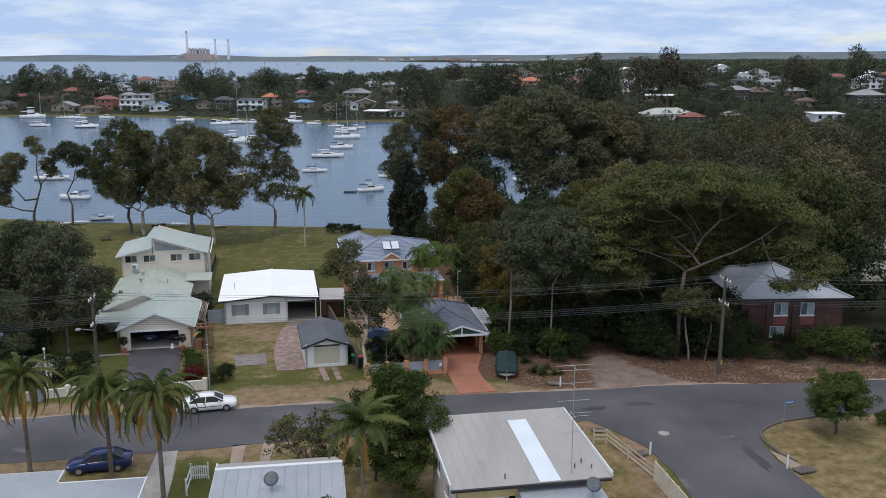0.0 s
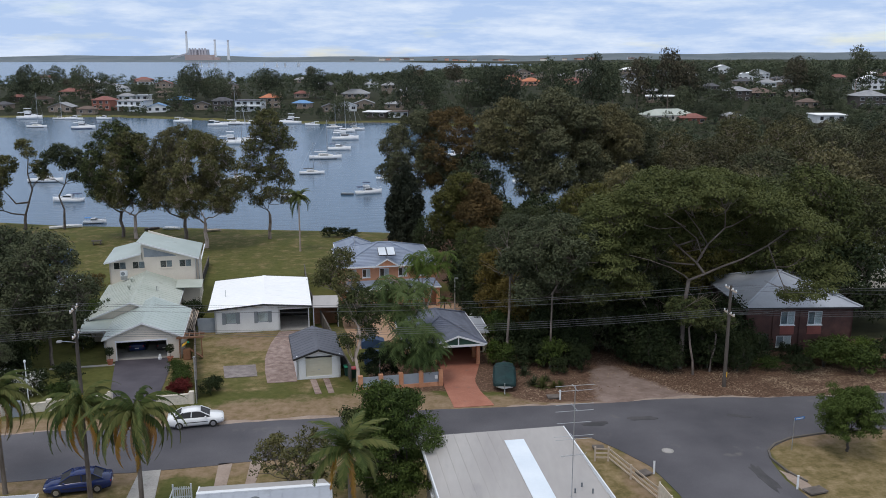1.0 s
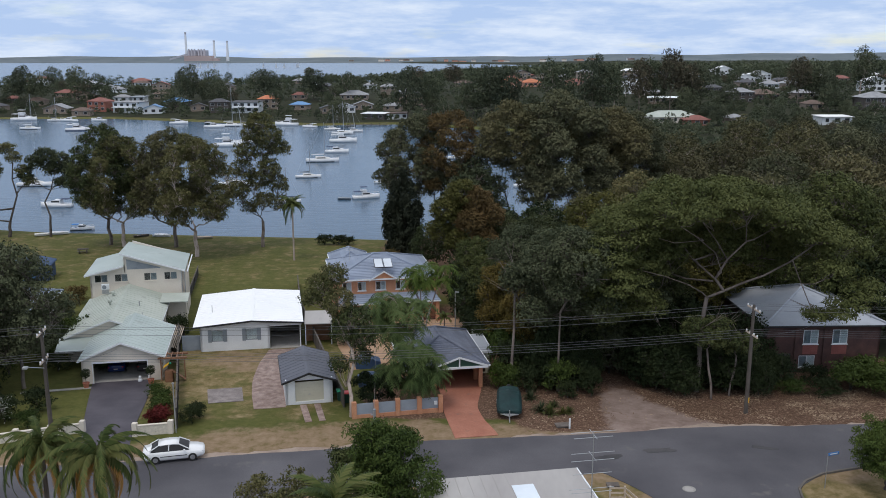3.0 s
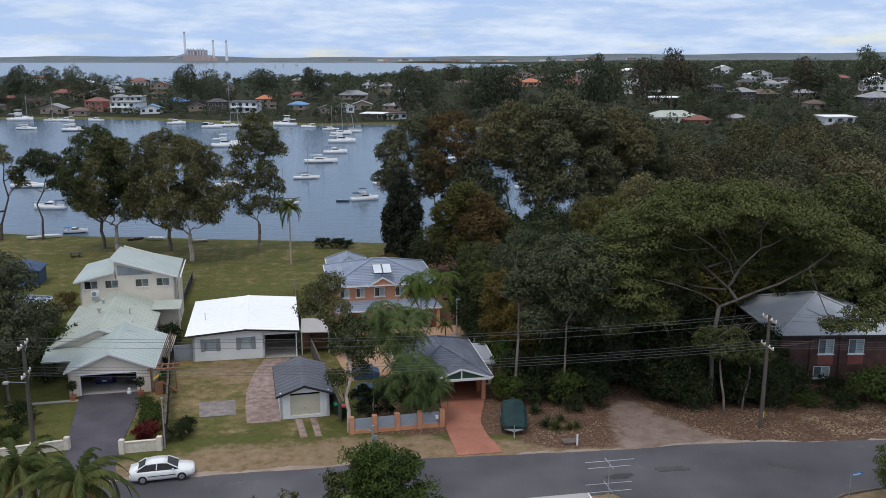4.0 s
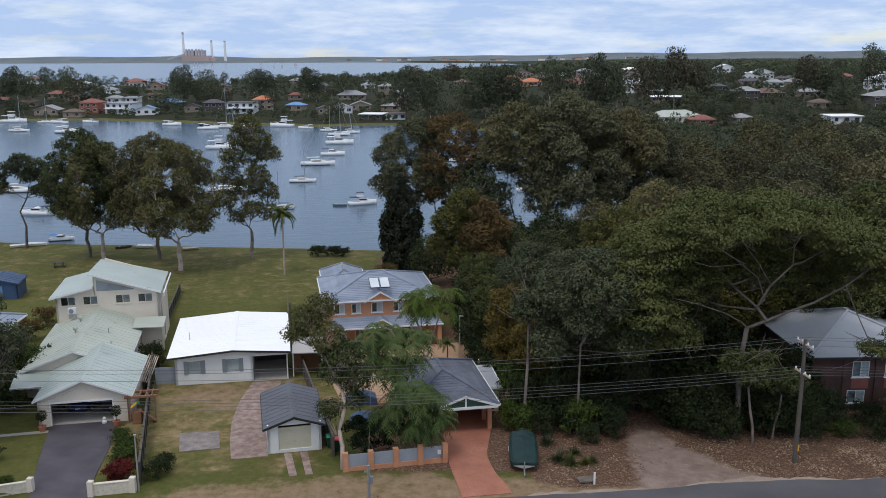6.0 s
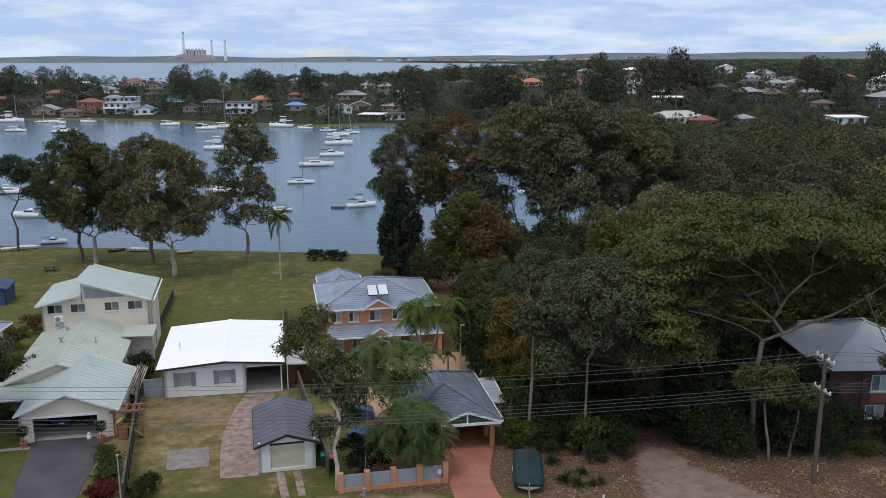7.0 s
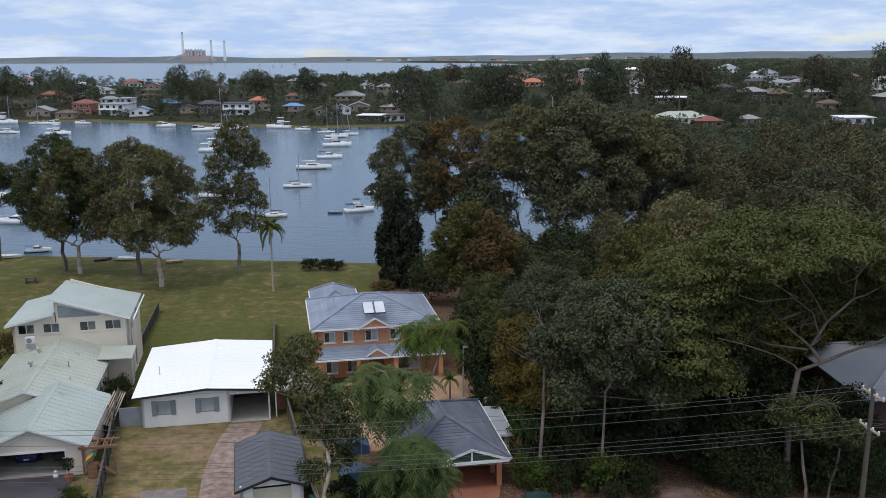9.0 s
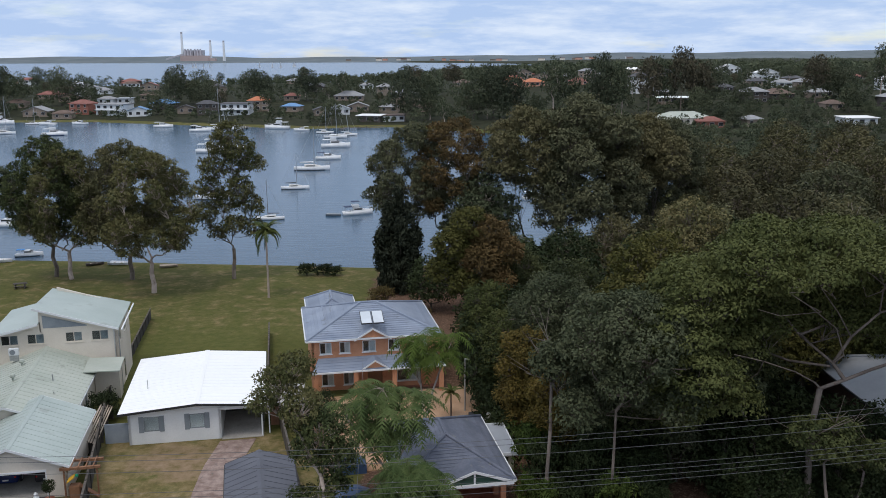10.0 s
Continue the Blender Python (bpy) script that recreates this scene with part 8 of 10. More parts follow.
# ---- cars ----
def sedan(x, y, turn, paint, label, z=None, length=4.5):
    """A four-door saloon: lower body, glasshouse, roof, wheels, lamps, bumpers and mirrors. The bow points to +x."""
    ob = thing("car", x, y, (height(x, y) if z is None else z) + 0.035, turn, label, "car")
    k = length / 4.5
    bm = bmesh.new()
    rows = []
    for px, hw, lo, sh, top in ((-2.25, 0.62, 0.42, 0.62, 0.80), (-2.18, 0.78, 0.30, 0.72, 0.93), (-1.7, 0.86, 0.22, 0.78, 0.98), (-0.9, 0.875, 0.2, 0.78, 0.95), (0.3, 0.875, 0.2, 0.76, 0.93),
                                (1.1, 0.865, 0.21, 0.72, 0.88), (1.75, 0.84, 0.24, 0.66, 0.80), (2.12, 0.74, 0.28, 0.58, 0.70), (2.25, 0.55, 0.36, 0.5, 0.6)):
        px *= k
        rows.append([(px, -hw * 0.9, lo), (px, -hw, lo + 0.14), (px, -hw, sh), (px, -hw * 0.86, top), (px, 0, top + 0.03), (px, hw * 0.86, top), (px, hw, sh), (px, hw, lo + 0.14), (px, hw * 0.9, lo)])
    loft(bm, rows)
    part("body", bm, paint, ob, smooth=True)
    bm = bmesh.new()
    g = []
    for px, hw, zt in ((-1.72, 0.66, 0.985), (-1.05, 0.62, 1.36), (-0.2, 0.615, 1.42), (0.35, 0.61, 1.385), (1.12, 0.68, 0.935)):
        px *= k
        g.append([(px, -0.79, 0.9), (px, -hw, zt - 0.03 if zt > 1 else 0.92), (px, 0, zt if zt > 1 else 0.94), (px, hw, zt - 0.03 if zt > 1 else 0.92), (px, 0.79, 0.9)])
    loft(bm, g)
    gl = part("glasshouse", bm, "black", ob, "dark tinted windows")
    bm = bmesh.new()
    loft(bm, [[(px * k, -hw, z2 - 0.05), (px * k, -hw * 0.96, z2 + 0.012), (px * k, 0, z2 + 0.045), (px * k, hw * 0.96, z2 + 0.012), (px * k, hw, z2 - 0.05)] for px, hw, z2 in ((-1.1, 0.63, 1.335), (-0.6, 0.64, 1.395), (0.0, 0.64, 1.40), (0.42, 0.625, 1.355))])
    part("roof", bm, paint, ob, smooth=True)
    for s in (-1, 1):
        for pts in (((-1.75, 0.985, 0.72), (-1.08, 1.35, 0.635)), ((-0.35, 0.95, 0.785), (-0.3, 1.39, 0.645)), ((0.4, 1.36, 0.63), (1.15, 0.95, 0.74))):
            (xa, za, wa), (xb, zb, wb) = pts
            part("pillar", tubed((xa * k, s * wa, za), (xb * k, s * wb, zb), 0.045, 0.04, 6), paint, ob)
        part("mirror", boxed(0.72 * k, 0.86 * k, s * 0.95 - 0.08, s * 0.95 + 0.08, 0.9, 1.03, bevel=0.02), paint, ob)
        part("headlight", boxed(1.98 * k, 2.16 * k, s * 0.56 - 0.16, s * 0.56 + 0.16, 0.56, 0.7, bevel=0.03), "lamp_clear", ob)
        part("tail_light", boxed(-2.24 * k, -2.08 * k, s * 0.58 - 0.15, s * 0.58 + 0.15, 0.66, 0.83, bevel=0.03), "lamp_red", ob)
        for px in (-1.32, 1.36):
            w = part("tyre", lathe(bmesh.new(), [(0.2, -0.1), (0.3, -0.1), (0.315, -0.06), (0.315, 0.06), (0.3, 0.1), (0.2, 0.1)], 18, pose(px * k, s * 0.8, 0.315, 90)), "rubber", ob)
            part("rim", lathe(bmesh.new(), [(0.2, -0.085), (0.19, 0.1), (0.05, 0.108)], 14, pose(px * k, s * 0.8, 0.315, 90 * -s)), "alloy", w)
        part("sill_trim", boxed(-0.95 * k, 0.95 * k, s * 0.88 - 0.012, s * 0.88 + 0.012, 0.52, 0.57), "rubber", ob)
    part("number_plate", boxed(-2.275 * k, -2.24 * k, -0.2, 0.2, 0.5, 0.6), "deck", ob)
    return ob


sedan(-19.85, 70.75, 14, "car_white", "white saloon car parked on the verge facing the street")
sedan(-25.0, 59.6, 194, "car_blue", "dark blue saloon car parked on the front lawn")
sedan(-29.2, 92.9, 101, "black", "dark car parked inside the open garage", z=-0.72)
sedan(-32.0, 92.6, 101, "car_blue", "dark car parked inside the open garage", z=-0.72)
sedan(-46.5, 82.0, 30, "alloy", "grey car parked under the garden trees")

# covered boat on its trailer, bow to the street
bt = thing("covered_boat", 6.25, 80.7, height(6.3, 80.5), -93, "small boat under a dark teal canvas cover on a trailer", "boat")
bm = bmesh.new()
loft(bm, [[(x, -w, z), (x, -w * 0.86, z - 0.3), (x, 0, z - 0.42), (x, w * 0.86, z - 0.3), (x, w, z), (x, 0, z + 0.03)] for x, w, z in ((-2.4, 0.85, 0.74), (-1.0, 0.98, 0.74), (0.9, 0.98, 0.76), (1.9, 0.98, 0.8), (2.3, 0.86, 0.84), (2.5, 0.5, 0.88))])
part("hull", bm, "hull", bt, "white hull", smooth=True)
bm = bmesh.new()
loft(bm, [[(x, -w, z), (x, -w * 1.0, z + h * 0.55), (x, -w * 0.8, z + h * 0.86), (x, -w * 0.34, z + h * (0.93 if k % 2 else 0.98)), (x, 0, z + h), (x, w * 0.34, z + h * (0.98 if k % 2 else 0.94)), (x, w * 0.8, z + h * 0.86), (x, w * 1.0, z + h * 0.55), (x, w, z)] for k, (x, w, z, h) in enumerate(
          ((-2.5, 0.84, 0.5, 0.7), (-2.3, 0.98, 0.42, 0.95), (-1.7, 1.05, 0.40, 1.1), (-1.1, 1.07, 0.38, 1.12), (-0.4, 1.08, 0.40, 1.28), (0.1, 1.08, 0.38, 1.26), (0.6, 1.07, 0.40, 1.06), (1.2, 1.06, 0.44, 0.9), (1.7, 1.05, 0.5, 0.74), (2.1, 1.0, 0.6, 0.56), (2.42, 0.84, 0.68, 0.4), (2.56, 0.5, 0.76, 0.24)))])
part("cover", bm, "tarp_green", bt, "dark teal canvas cover")
for s in (-1, 1):
    part("tie_down", tubed((0.2, s * 1.085, 1.0), (0.2, s * 1.09, 0.3), 0.012, 0.012, 5), "black", bt)
part("drawbar", boxed(-2.4, 3.4, -0.05, 0.05, 0.3, 0.4), "steel", bt)
part("winch_post", tubed((2.45, 0, 0.35), (2.75, 0, 1.1), 0.04, 0.04, 6), "steel", bt)
part("jockey_wheel", lathe(bmesh.new(), [(0.03, -0.03), (0.1, -0.03), (0.1, 0.03), (0.03, 0.03)], 12, pose(3.2, 0.12, 0.1, 90)), "rubber", bt)
part("motor", boxed(-2.95, -2.6, -0.18, 0.18, 0.45, 1.25, bevel=0.06), "black", bt)
for s in (-1, 1):
    part("mudguard", boxed(-1.0, -0.2, s * 0.98 - 0.12, s * 0.98 + 0.12, 0.5, 0.56), "white", bt)
    part("trailer_wheel", lathe(bmesh.new(), [(0.14, -0.08), (0.28, -0.08), (0.28, 0.08), (0.14, 0.08)], 16, pose(-0.6, s * 1.0, 0.28, 90)), "rubber", bt)
    part("trailer_lamp", boxed(-2.65, -2.55, s * 0.8 - 0.16, s * 0.8 + 0.16, 0.42, 0.55), "white", bt)

# ---- poles and wires ----
def cable(name, a, b, sag, r=0.015, parent=None, n=14):
    """A hanging wire as a bent tube."""
    a, b = Vector(a), Vector(b)
    pts = [a.lerp(b, k / n) - Vector((0, 0, 4 * sag * (k / n) * (1 - k / n))) for k in range(n + 1)]
    side = Vector((0, 0, 1)).cross((b - a).normalized()).normalized()
    bm = bmesh.new()
    rows = []
    for p in pts:
        rows.append([bm.verts.new(p + side * r * math.cos(t) + Vector((0, 0, r * math.sin(t)))) for t in (0, math.tau / 3, 2 * math.tau / 3)])
    for p, q in zip(rows, rows[1:]):
        for i in range(3):
            bm.faces.new((p[i], p[(i + 1) % 3], q[(i + 1) % 3], q[i]))
    return part(name, bm, "wire", parent)


def power_pole(x, y, high, turn, label):
    z = height(x, y)
    ob = thing("power_pole", x, y, z, turn, label, "power pole", "timber power poles")
    part("pole", lathe(bmesh.new(), [(0.19, -0.3), (0.175, 2.0), (0.15, high * 0.6), (0.12, high)], 12), "timber", ob, smooth=False)
    for zz, half in ((high - 0.35, 1.1), (high - 2.6, 1.0)):
        part("crossarm", boxed(-0.05, 0.05, -half, half, zz - 0.06, zz + 0.06), "light_timber", ob)
        part("brace", tubed((0.08, 0, zz - 0.55), (0.08, half * 0.6, zz - 0.05), 0.02, 0.02, 6), "steel", ob)
        for v in (-0.93, -0.35, 0.35, 0.93):
            part("insulator", lathe(bmesh.new(), [(0.03, 0), (0.07, 0.04), (0.05, 0.08), (0.07, 0.12), (0.03, 0.17)], 8, Matrix.Translation((0, v * half, zz + 0.06))), "white", ob)
    part("marker_strip", boxed(0.05, 0.14, -0.2, -0.172, 1.0, 1.5), "plastic_yellow", ob, "yellow marker strip near the foot")
    return ob


RP, LP = Vector((26.6, 80.0, 0)), Vector((-30.4, 73.6, 0))
power_pole(26.6, 80.0, 9.7, 8, "weathered timber power pole with two crossarms on the leaf litter")
lpole = power_pole(-30.4, 73.6, 9.4, 8, "weathered timber power pole behind the low garden wall")
part("street_light_arm", tubed((0, -0.1, 6.2), (-0.9, -1.2, 6.7), 0.035, 0.03), "steel", lpole)
part("street_light", boxed(-1.2, -0.8, -1.5, -1.15, 6.62, 6.78, bevel=0.03), "steel", lpole)
wires = thing("power_lines", 0, 0, 0, 0, "overhead power lines strung along the street", "power line")
for zz, offs, sag in ((9.55, (-1.0, 0.35, 1.0), 0.9), (7.3, (-0.9, -0.3, 0.3, 0.9), 0.8)):
    for o in offs:
        d = Vector((-0.14 * o, o, 0))
        a = LP + d + Vector((0, 0, zz - 0.25))
        b = RP + d + Vector((0, 0, zz - 0.25))
        cable("wire", a, b, sag, parent=wires)
        cable("wire", b, RP + d + Vector((58, 4.0, zz - 0.1)), sag, parent=wires)
        cable("wire", LP + d + Vector((-55, -7.5, zz)), a, sag, parent=wires)
cable("service_wire", RP + Vector((0, 0, 7.0)), (37.0, 91.3, 4.4), 0.5, 0.015, wires)
cable("service_wire", LP + Vector((0, 0, 6.9)), (-30.2, 87.6, 2.9), 0.5, 0.015, wires)
cable("service_wire", (-4.85, 73.55, 2.7), (-7.5, 110.5, 3.4), 0.8, 0.015, wires)
sp2 = thing("stub_post", -4.85, 73.55, 0, 0, "short grey service post with a meter case on the verge", "post")
part("shaft", lathe(bmesh.new(), [(0.12, 0), (0.11, 2.65), (0.1, 2.7)], 12), "steel", sp2)
part("cap", lathe(bmesh.new(), [(0.12, 2.7), (0.12, 2.8), (0.04, 2.85)], 12), "shutter", sp2)
part("bracket", boxed(-0.3, -0.1, -0.05, 0.05, 2.3, 2.4), "steel", sp2)
part("meter_case", boxed(0.11, 0.3, -0.1, 0.1, 1.5, 2.0), "shutter", sp2)
sp3 = thing("fence_light_post", -21.1, 75.3, 0, 0, "slim grey post at the end of the dark fence", "post")
part("shaft", tubed((0, 0, 0), (0, 0, 4.2), 0.06, 0.05), "steel", sp3)
part("cap", boxed(-0.09, 0.09, -0.09, 0.09, 4.2, 4.3, bevel=0.02), "steel", sp3)
lm = thing("gate_lamp", -35.9, 75.4, 0, 0, "tall thin pale lamp post behind the garden wall", "lamp post")
part("shaft", tubed((0, 0, 0), (0, 0, 3.7), 0.05, 0.045), "white", lm)
part("lamp_head", lathe(bmesh.new(), [(0.05, 3.7), (0.12, 3.75), (0.1, 3.9), (0.03, 3.95)], 10), "white", lm)

# ---- garden walls and fences ----
def low_wall(pts, high, label, panel="cream_block"):
    ob = thing("garden_wall", *pts[0], height(*pts[0]), 0, label, "garden wall")
    o = Vector((*pts[0], 0))
    for p, q in zip(pts, pts[1:]):
        a, b = Vector((*p, 0)) - o, Vector((*q, 0)) - o
        bm = bmesh.new()
        wall(bm, a.xy, b.xy, -0.2, high, 0.18)
        part("panel", bm, panel, ob)
        u = (b - a).normalized()
        w = Vector((-u.y, u.x, 0))
        part("coping", slabbed([a - w * 0.04 + Vector((0, 0, high + 0.06)), b - w * 0.04 + Vector((0, 0, high + 0.06)), b + w * 0.22 + Vector((0, 0, high + 0.06)), a + w * 0.22 + Vector((0, 0, high + 0.06))], 0.057), "cream", ob)
    for p in pts:
        a = Vector((*p, 0)) - o
        part("pillar", boxed(a.x - 0.2, a.x + 0.2, a.y - 0.12, a.y + 0.28, -0.2, high + 0.28, bevel=0.02), "cream", ob)
    return ob


low_wall([(-36.9, 72.3), (-35.2, 72.9), (-33.3, 73.6), (-30.9, 74.5), (-28.7, 75.3)], 0.75, "low cream block garden wall with pillars")
low_wall([(-24.2, 74.6), (-21.5, 75.2)], 0.85, "short cream block planter wall")
bx = thing("letter_box", -35.6, 72.45, 0, 15, "grey meter box set in the garden wall", "letter box")
part("case", boxed(-0.5, 0.5, -0.3, 0.1, 0, 1.35, bevel=0.03), "shutter", bx)


def board_fence(a, b, high, material, label, step=2.4, boards=False, name="fence"):
    a, b = Vector((*a, 0)), Vector((*b, 0))
    ob = thing(name, a.x, a.y, 0, 0, label, "fence")
    n = max(1, round((b - a).length / step))
    for k in range(n):
        p, q = a.lerp(b, k / n), a.lerp(b, (k + 1) / n)
        zp, zq = height(p.x, p.y), height(q.x, q.y)
        u = (q - p).normalized()
        w = Vector((-u.y, u.x, 0)) * 0.04
        z = Vector((0, 0, 1))
        part("panel", slabbed([p - a + z * (zp + high), q - a + z * (zq + high), q - a + w + z * (zq + high), p - a + w + z * (zp + high)], high), material, ob)
        part("post", boxed(p.x - a.x - 0.06, p.x - a.x + 0.06, p.y - a.y - 0.06, p.y - a.y + 0.06, zp - 0.1, zp + high + 0.06), material, ob)
        part("rail", slabbed([p - a - w * 2 + z * (zp + high + 0.03), q - a - w * 2 + z * (zq + high + 0.03), q - a + w * 2 + z * (zq + high + 0.03), p - a + w * 2 + z * (zp + high + 0.03)], 0.05), "timber", ob)
    return ob


board_fence((-21.3, 76.2), (-30.3, 107.0), 1.75, "dark_timber", "tall dark boarded fence between the two gardens")
board_fence((-30.6, 108.0), (-36.4, 137.0), 1.3, "dark_timber", "low dark fence along the park lawn")
board_fence((-8.2, 81.4), (-17.0, 113.0), 1.6, "timber", "weathered paling fence between the gardens")
board_fence((-17.2, 113.6), (-20.3, 130.0), 1.4, "timber", "weathered paling fence beside the park")
board_fence((-46.8, 96.0), (-51.0, 117.0), 1.5, "timber", "weathered paling fence behind the cream house")
pl = thing("timber_stack", -27.6, 96.0, -0.95, 101, "stack of bleached planks leaning along the fence", "timber stack")
for k in range(6):
    part("plank", boxed(-0.3, 7.6, -0.42 + 0.16 * k, -0.31 + 0.16 * k, 1.05 + 0.08 * k, 1.1 + 0.08 * k), "light_timber", pl)
for x in (0.2, 2.4, 4.8, 7.2):
    part("trestle", boxed(x, x + 0.1, -0.45, 0.5, 0, 1.04), "timber", pl)

bf = thing("brick_fence", -7.0, 78.6, height(-3, 79.4), 13, "peach brick street fence with blue-grey panels between piers", "fence")
for k in range(5):
    x = 1.87 * k
    part("pier", boxed(x - 0.2, x + 0.2, -0.2, 0.2, -0.3, 1.5, bevel=0.01), "brick", bf)
    if k < 4:
        part("plinth", boxed(x + 0.2, x + 1.67, -0.1, 0.1, -0.3, 0.35), "brick", bf)
        part("infill_panel", boxed(x + 0.2, x + 1.67, -0.03, 0.03, 0.355, 1.32), "grey_panel", bf, "blue-grey steel panel")
part("meter_box", boxed(6.9, 7.15, -0.26, -0.12, 0.75, 1.05), "white", bf)

pg = thing("side_pergola", -26.7, 88.7, -0.75, 11, "small brown timber pergola beside the garage", "pergola")
for x in (0.1, 2.3):
    part("post", boxed(x, x + 0.1, 0, 0.1, 0, 2.2), "brown_timber", pg)
part("beam", boxed(-0.1, 2.6, -0.05, 0.15, 2.2, 2.38), "brown_timber", pg)
part("beam", boxed(-0.1, 2.6, 1.2, 1.4, 2.2, 2.38), "brown_timber", pg)
for k in range(5):
    part("slat", boxed(0.1 + 0.5 * k, 0.18 + 0.5 * k, -0.2, 1.5, 2.383, 2.45), "brown_timber", pg)
ps2 = thing("play_set", -26.1, 88.3, -0.7, 11, "brown and yellow play set beside the garage", "play set")
part("tower", boxed(0, 0.75, 0, 0.6, 0, 1.15, bevel=0.05), "brown_timber", ps2)
part("roof", slabbed([(-0.1, -0.1, 1.5), (0.4, -0.1, 1.85), (0.4, 0.7, 1.85), (-0.1, 0.7, 1.5)], 0.06), "plastic_yellow", ps2)
part("slide", slabbed([(0.75, 0.1, 1.05), (1.9, 0.1, 0.15), (1.9, 0.55, 0.15), (0.75, 0.55, 1.05)], 0.08), "brown_timber", ps2)
part("flag", boxed(0.45, 0.65, 0.2, 0.26, 1.75, 1.95, bevel=0.02), "plastic_teal", ps2)


def topiary(x, y):
    ob = thing("topiary_pot", x, y, height(x, y) + 0.03, 0, "clipped ball tree in a terracotta pot by the garage", "potted plant", "topiary pots")
    part("pot", lathe(bmesh.new(), [(0.2, 0), (0.3, 0.42), (0.33, 0.5), (0.28, 0.5), (0.26, 0.44)], 16), "pot", ob)
    part("stem", tubed((0, 0, 0.4), (0, 0, 1.1), 0.035, 0.03), "bark", ob)
    r = np.random.RandomState(7)
    d = r.normal(size=(60, 3))
    d = d / np.linalg.norm(d, axis=1)[:, None] * 0.36 + np.array([0, 0, 1.4])
    part("ball", quads_mesh("ball", leaves_round(r, d, np.full(60, 0.16), 22, 0.12, 0.1, 1.0), "dark"), None, ob)


topiary(-33.0, 86.7)
topiary(-27.3, 87.9)
gn = thing("garden_ornament", -28.6, 88.6, -0.66, 0, "small white ornament on the driveway edge", "ornament")
part("figure", lathe(bmesh.new(), [(0.2, 0), (0.22, 0.15), (0.12, 0.3), (0.15, 0.42), (0.05, 0.55)], 12), "white", gn)


def wheelie_bin(x, y, turn, lid, label):
    ob = thing("wheelie_bin", x, y, height(x, y), turn, label, "bin", "bins by the garage")
    part("body", loft(bmesh.new(), [[(-a, -b, z), (a, -b, z), (a, b, z), (-a, b, z)] for a, b, z in ((0.2, 0.24, 0.05), (0.27, 0.33, 0.95))]), "plastic_green", ob)
    part("lid", loft(bmesh.new(), [[(-a, -b, z), (a, -b, z), (a, b, z), (-a, b, z)] for a, b, z in ((0.3, 0.37, 0.955), (0.29, 0.35, 1.02), (0.2, 0.25, 1.07))]), lid, ob)
    for s in (-1, 1):
        part("wheel", lathe(bmesh.new(), [(0.1, -0.03), (0.1, 0.03)], 12, pose(s * 0.22, 0.28, 0.1, 0, 90)), "rubber", ob)


wheelie_bin(-8.75, 83.2, 15, "plastic_teal", "dark wheelie bin with a green lid")
wheelie_bin(-8.1, 82.6, 10, "plastic_red", "dark wheelie bin with a red lid")
for x, y in ((-7.2, 93.2), (-6.4, 88.0)):
    tp = thing("shade_sail", x, y, height(x, y), 12, "dark blue tarpaulin over garden things", "tarpaulin")
    part("tarpaulin", loft(bmesh.new(), [[(px, -0.8, 0), (px, -0.7, h * 0.8), (px, 0, h), (px, 0.7, h * 0.85), (px, 0.8, 0)] for px, h in ((-1.2, 0.9), (-0.5, 1.3), (0.4, 1.2), (1.3, 0.8))]), "shed_blue", tp)

# ---- street furniture ----
ss = thing("street_sign", 27.55, 66.15, 0, 20, "blue street name blade on a thin post", "street sign")
part("post", tubed((0, 0, 0), (0, 0, 2.6), 0.03, 0.03), "steel", ss)
part("blade", boxed(0.02, 0.95, -0.012, 0.012, 2.45, 2.65), "sign_blue", ss)
part("lettering_bar", boxed(0.14, 0.84, -0.016, -0.0125, 2.51, 2.59), "white", ss, "white unreadable lettering bar")


def marker(x, y, high, material="white", label="white roadside marker post"):
    ob = thing("marker_post", x, y, height(x, y), 0, label, "marker post", "roadside markers")
    part("post", boxed(-0.07, 0.07, -0.03, 0.03, 0, high, bevel=0.01), material, ob)
    part("cap", boxed(-0.075, 0.075, -0.035, 0.035, high, high + 0.03), material, ob)


marker(25.5, 59.8, 1.05)
marker(15.95, 62.1, 1.0)
marker(10.9, 76.2, 0.9)


def pit(x, y, w, d, turn, label):
    ob = thing("drain_pit", x, y, height(x, y), turn, label, "drain")
    part("lintel", boxed(-w / 2, w / 2, -d / 2, d / 2, 0.1, 0.22, bevel=0.015), "pit_stone", ob)
    part("throat", boxed(-w / 2 + 0.1, w / 2 - 0.1, -d / 2 + 0.1, d / 2 - 0.1, -0.1, 0.1), "black", ob)


pit(10.4, 76.7, 1.2, 0.8, 8, "concrete stormwater pit on the verge")
pit(26.6, 59.4, 1.5, 0.9, 20, "dark concrete stormwater pit in the grass")
pit(15.2, 62.0, 1.0, 0.8, 30, "broken concrete drain beside the side street")
pit(12.6, 66.3, 0.9, 0.6, 0, "pale concrete lid in the dry grass")

# bleached timber fence and pale panel fence beside the side street
tf = thing("timber_rail_fence", 12.0, 64.2, 0, 0, "pale timber rail fence beside the corner house", "fence")
pts = [Vector(p) for p in ((0, 0, 0), (1.0, 0.0, 0), (2.1, -2.9, 0), (3.3, -6.2, 0))]
for p in pts:
    part("post", boxed(p.x - 0.06, p.x + 0.06, p.y - 0.06, p.y + 0.06, 0, 1.15), "light_timber", tf)
for p, q in zip(pts, pts[1:]):
    for zz in (0.35, 0.7, 1.05):
        part("rail", slabbed([p + Vector((0, 0, zz)), q + Vector((0, 0, zz)), q + Vector((0.04, 0.02, zz)), p + Vector((0.04, 0.02, zz))], 0.12), "light_timber", tf)
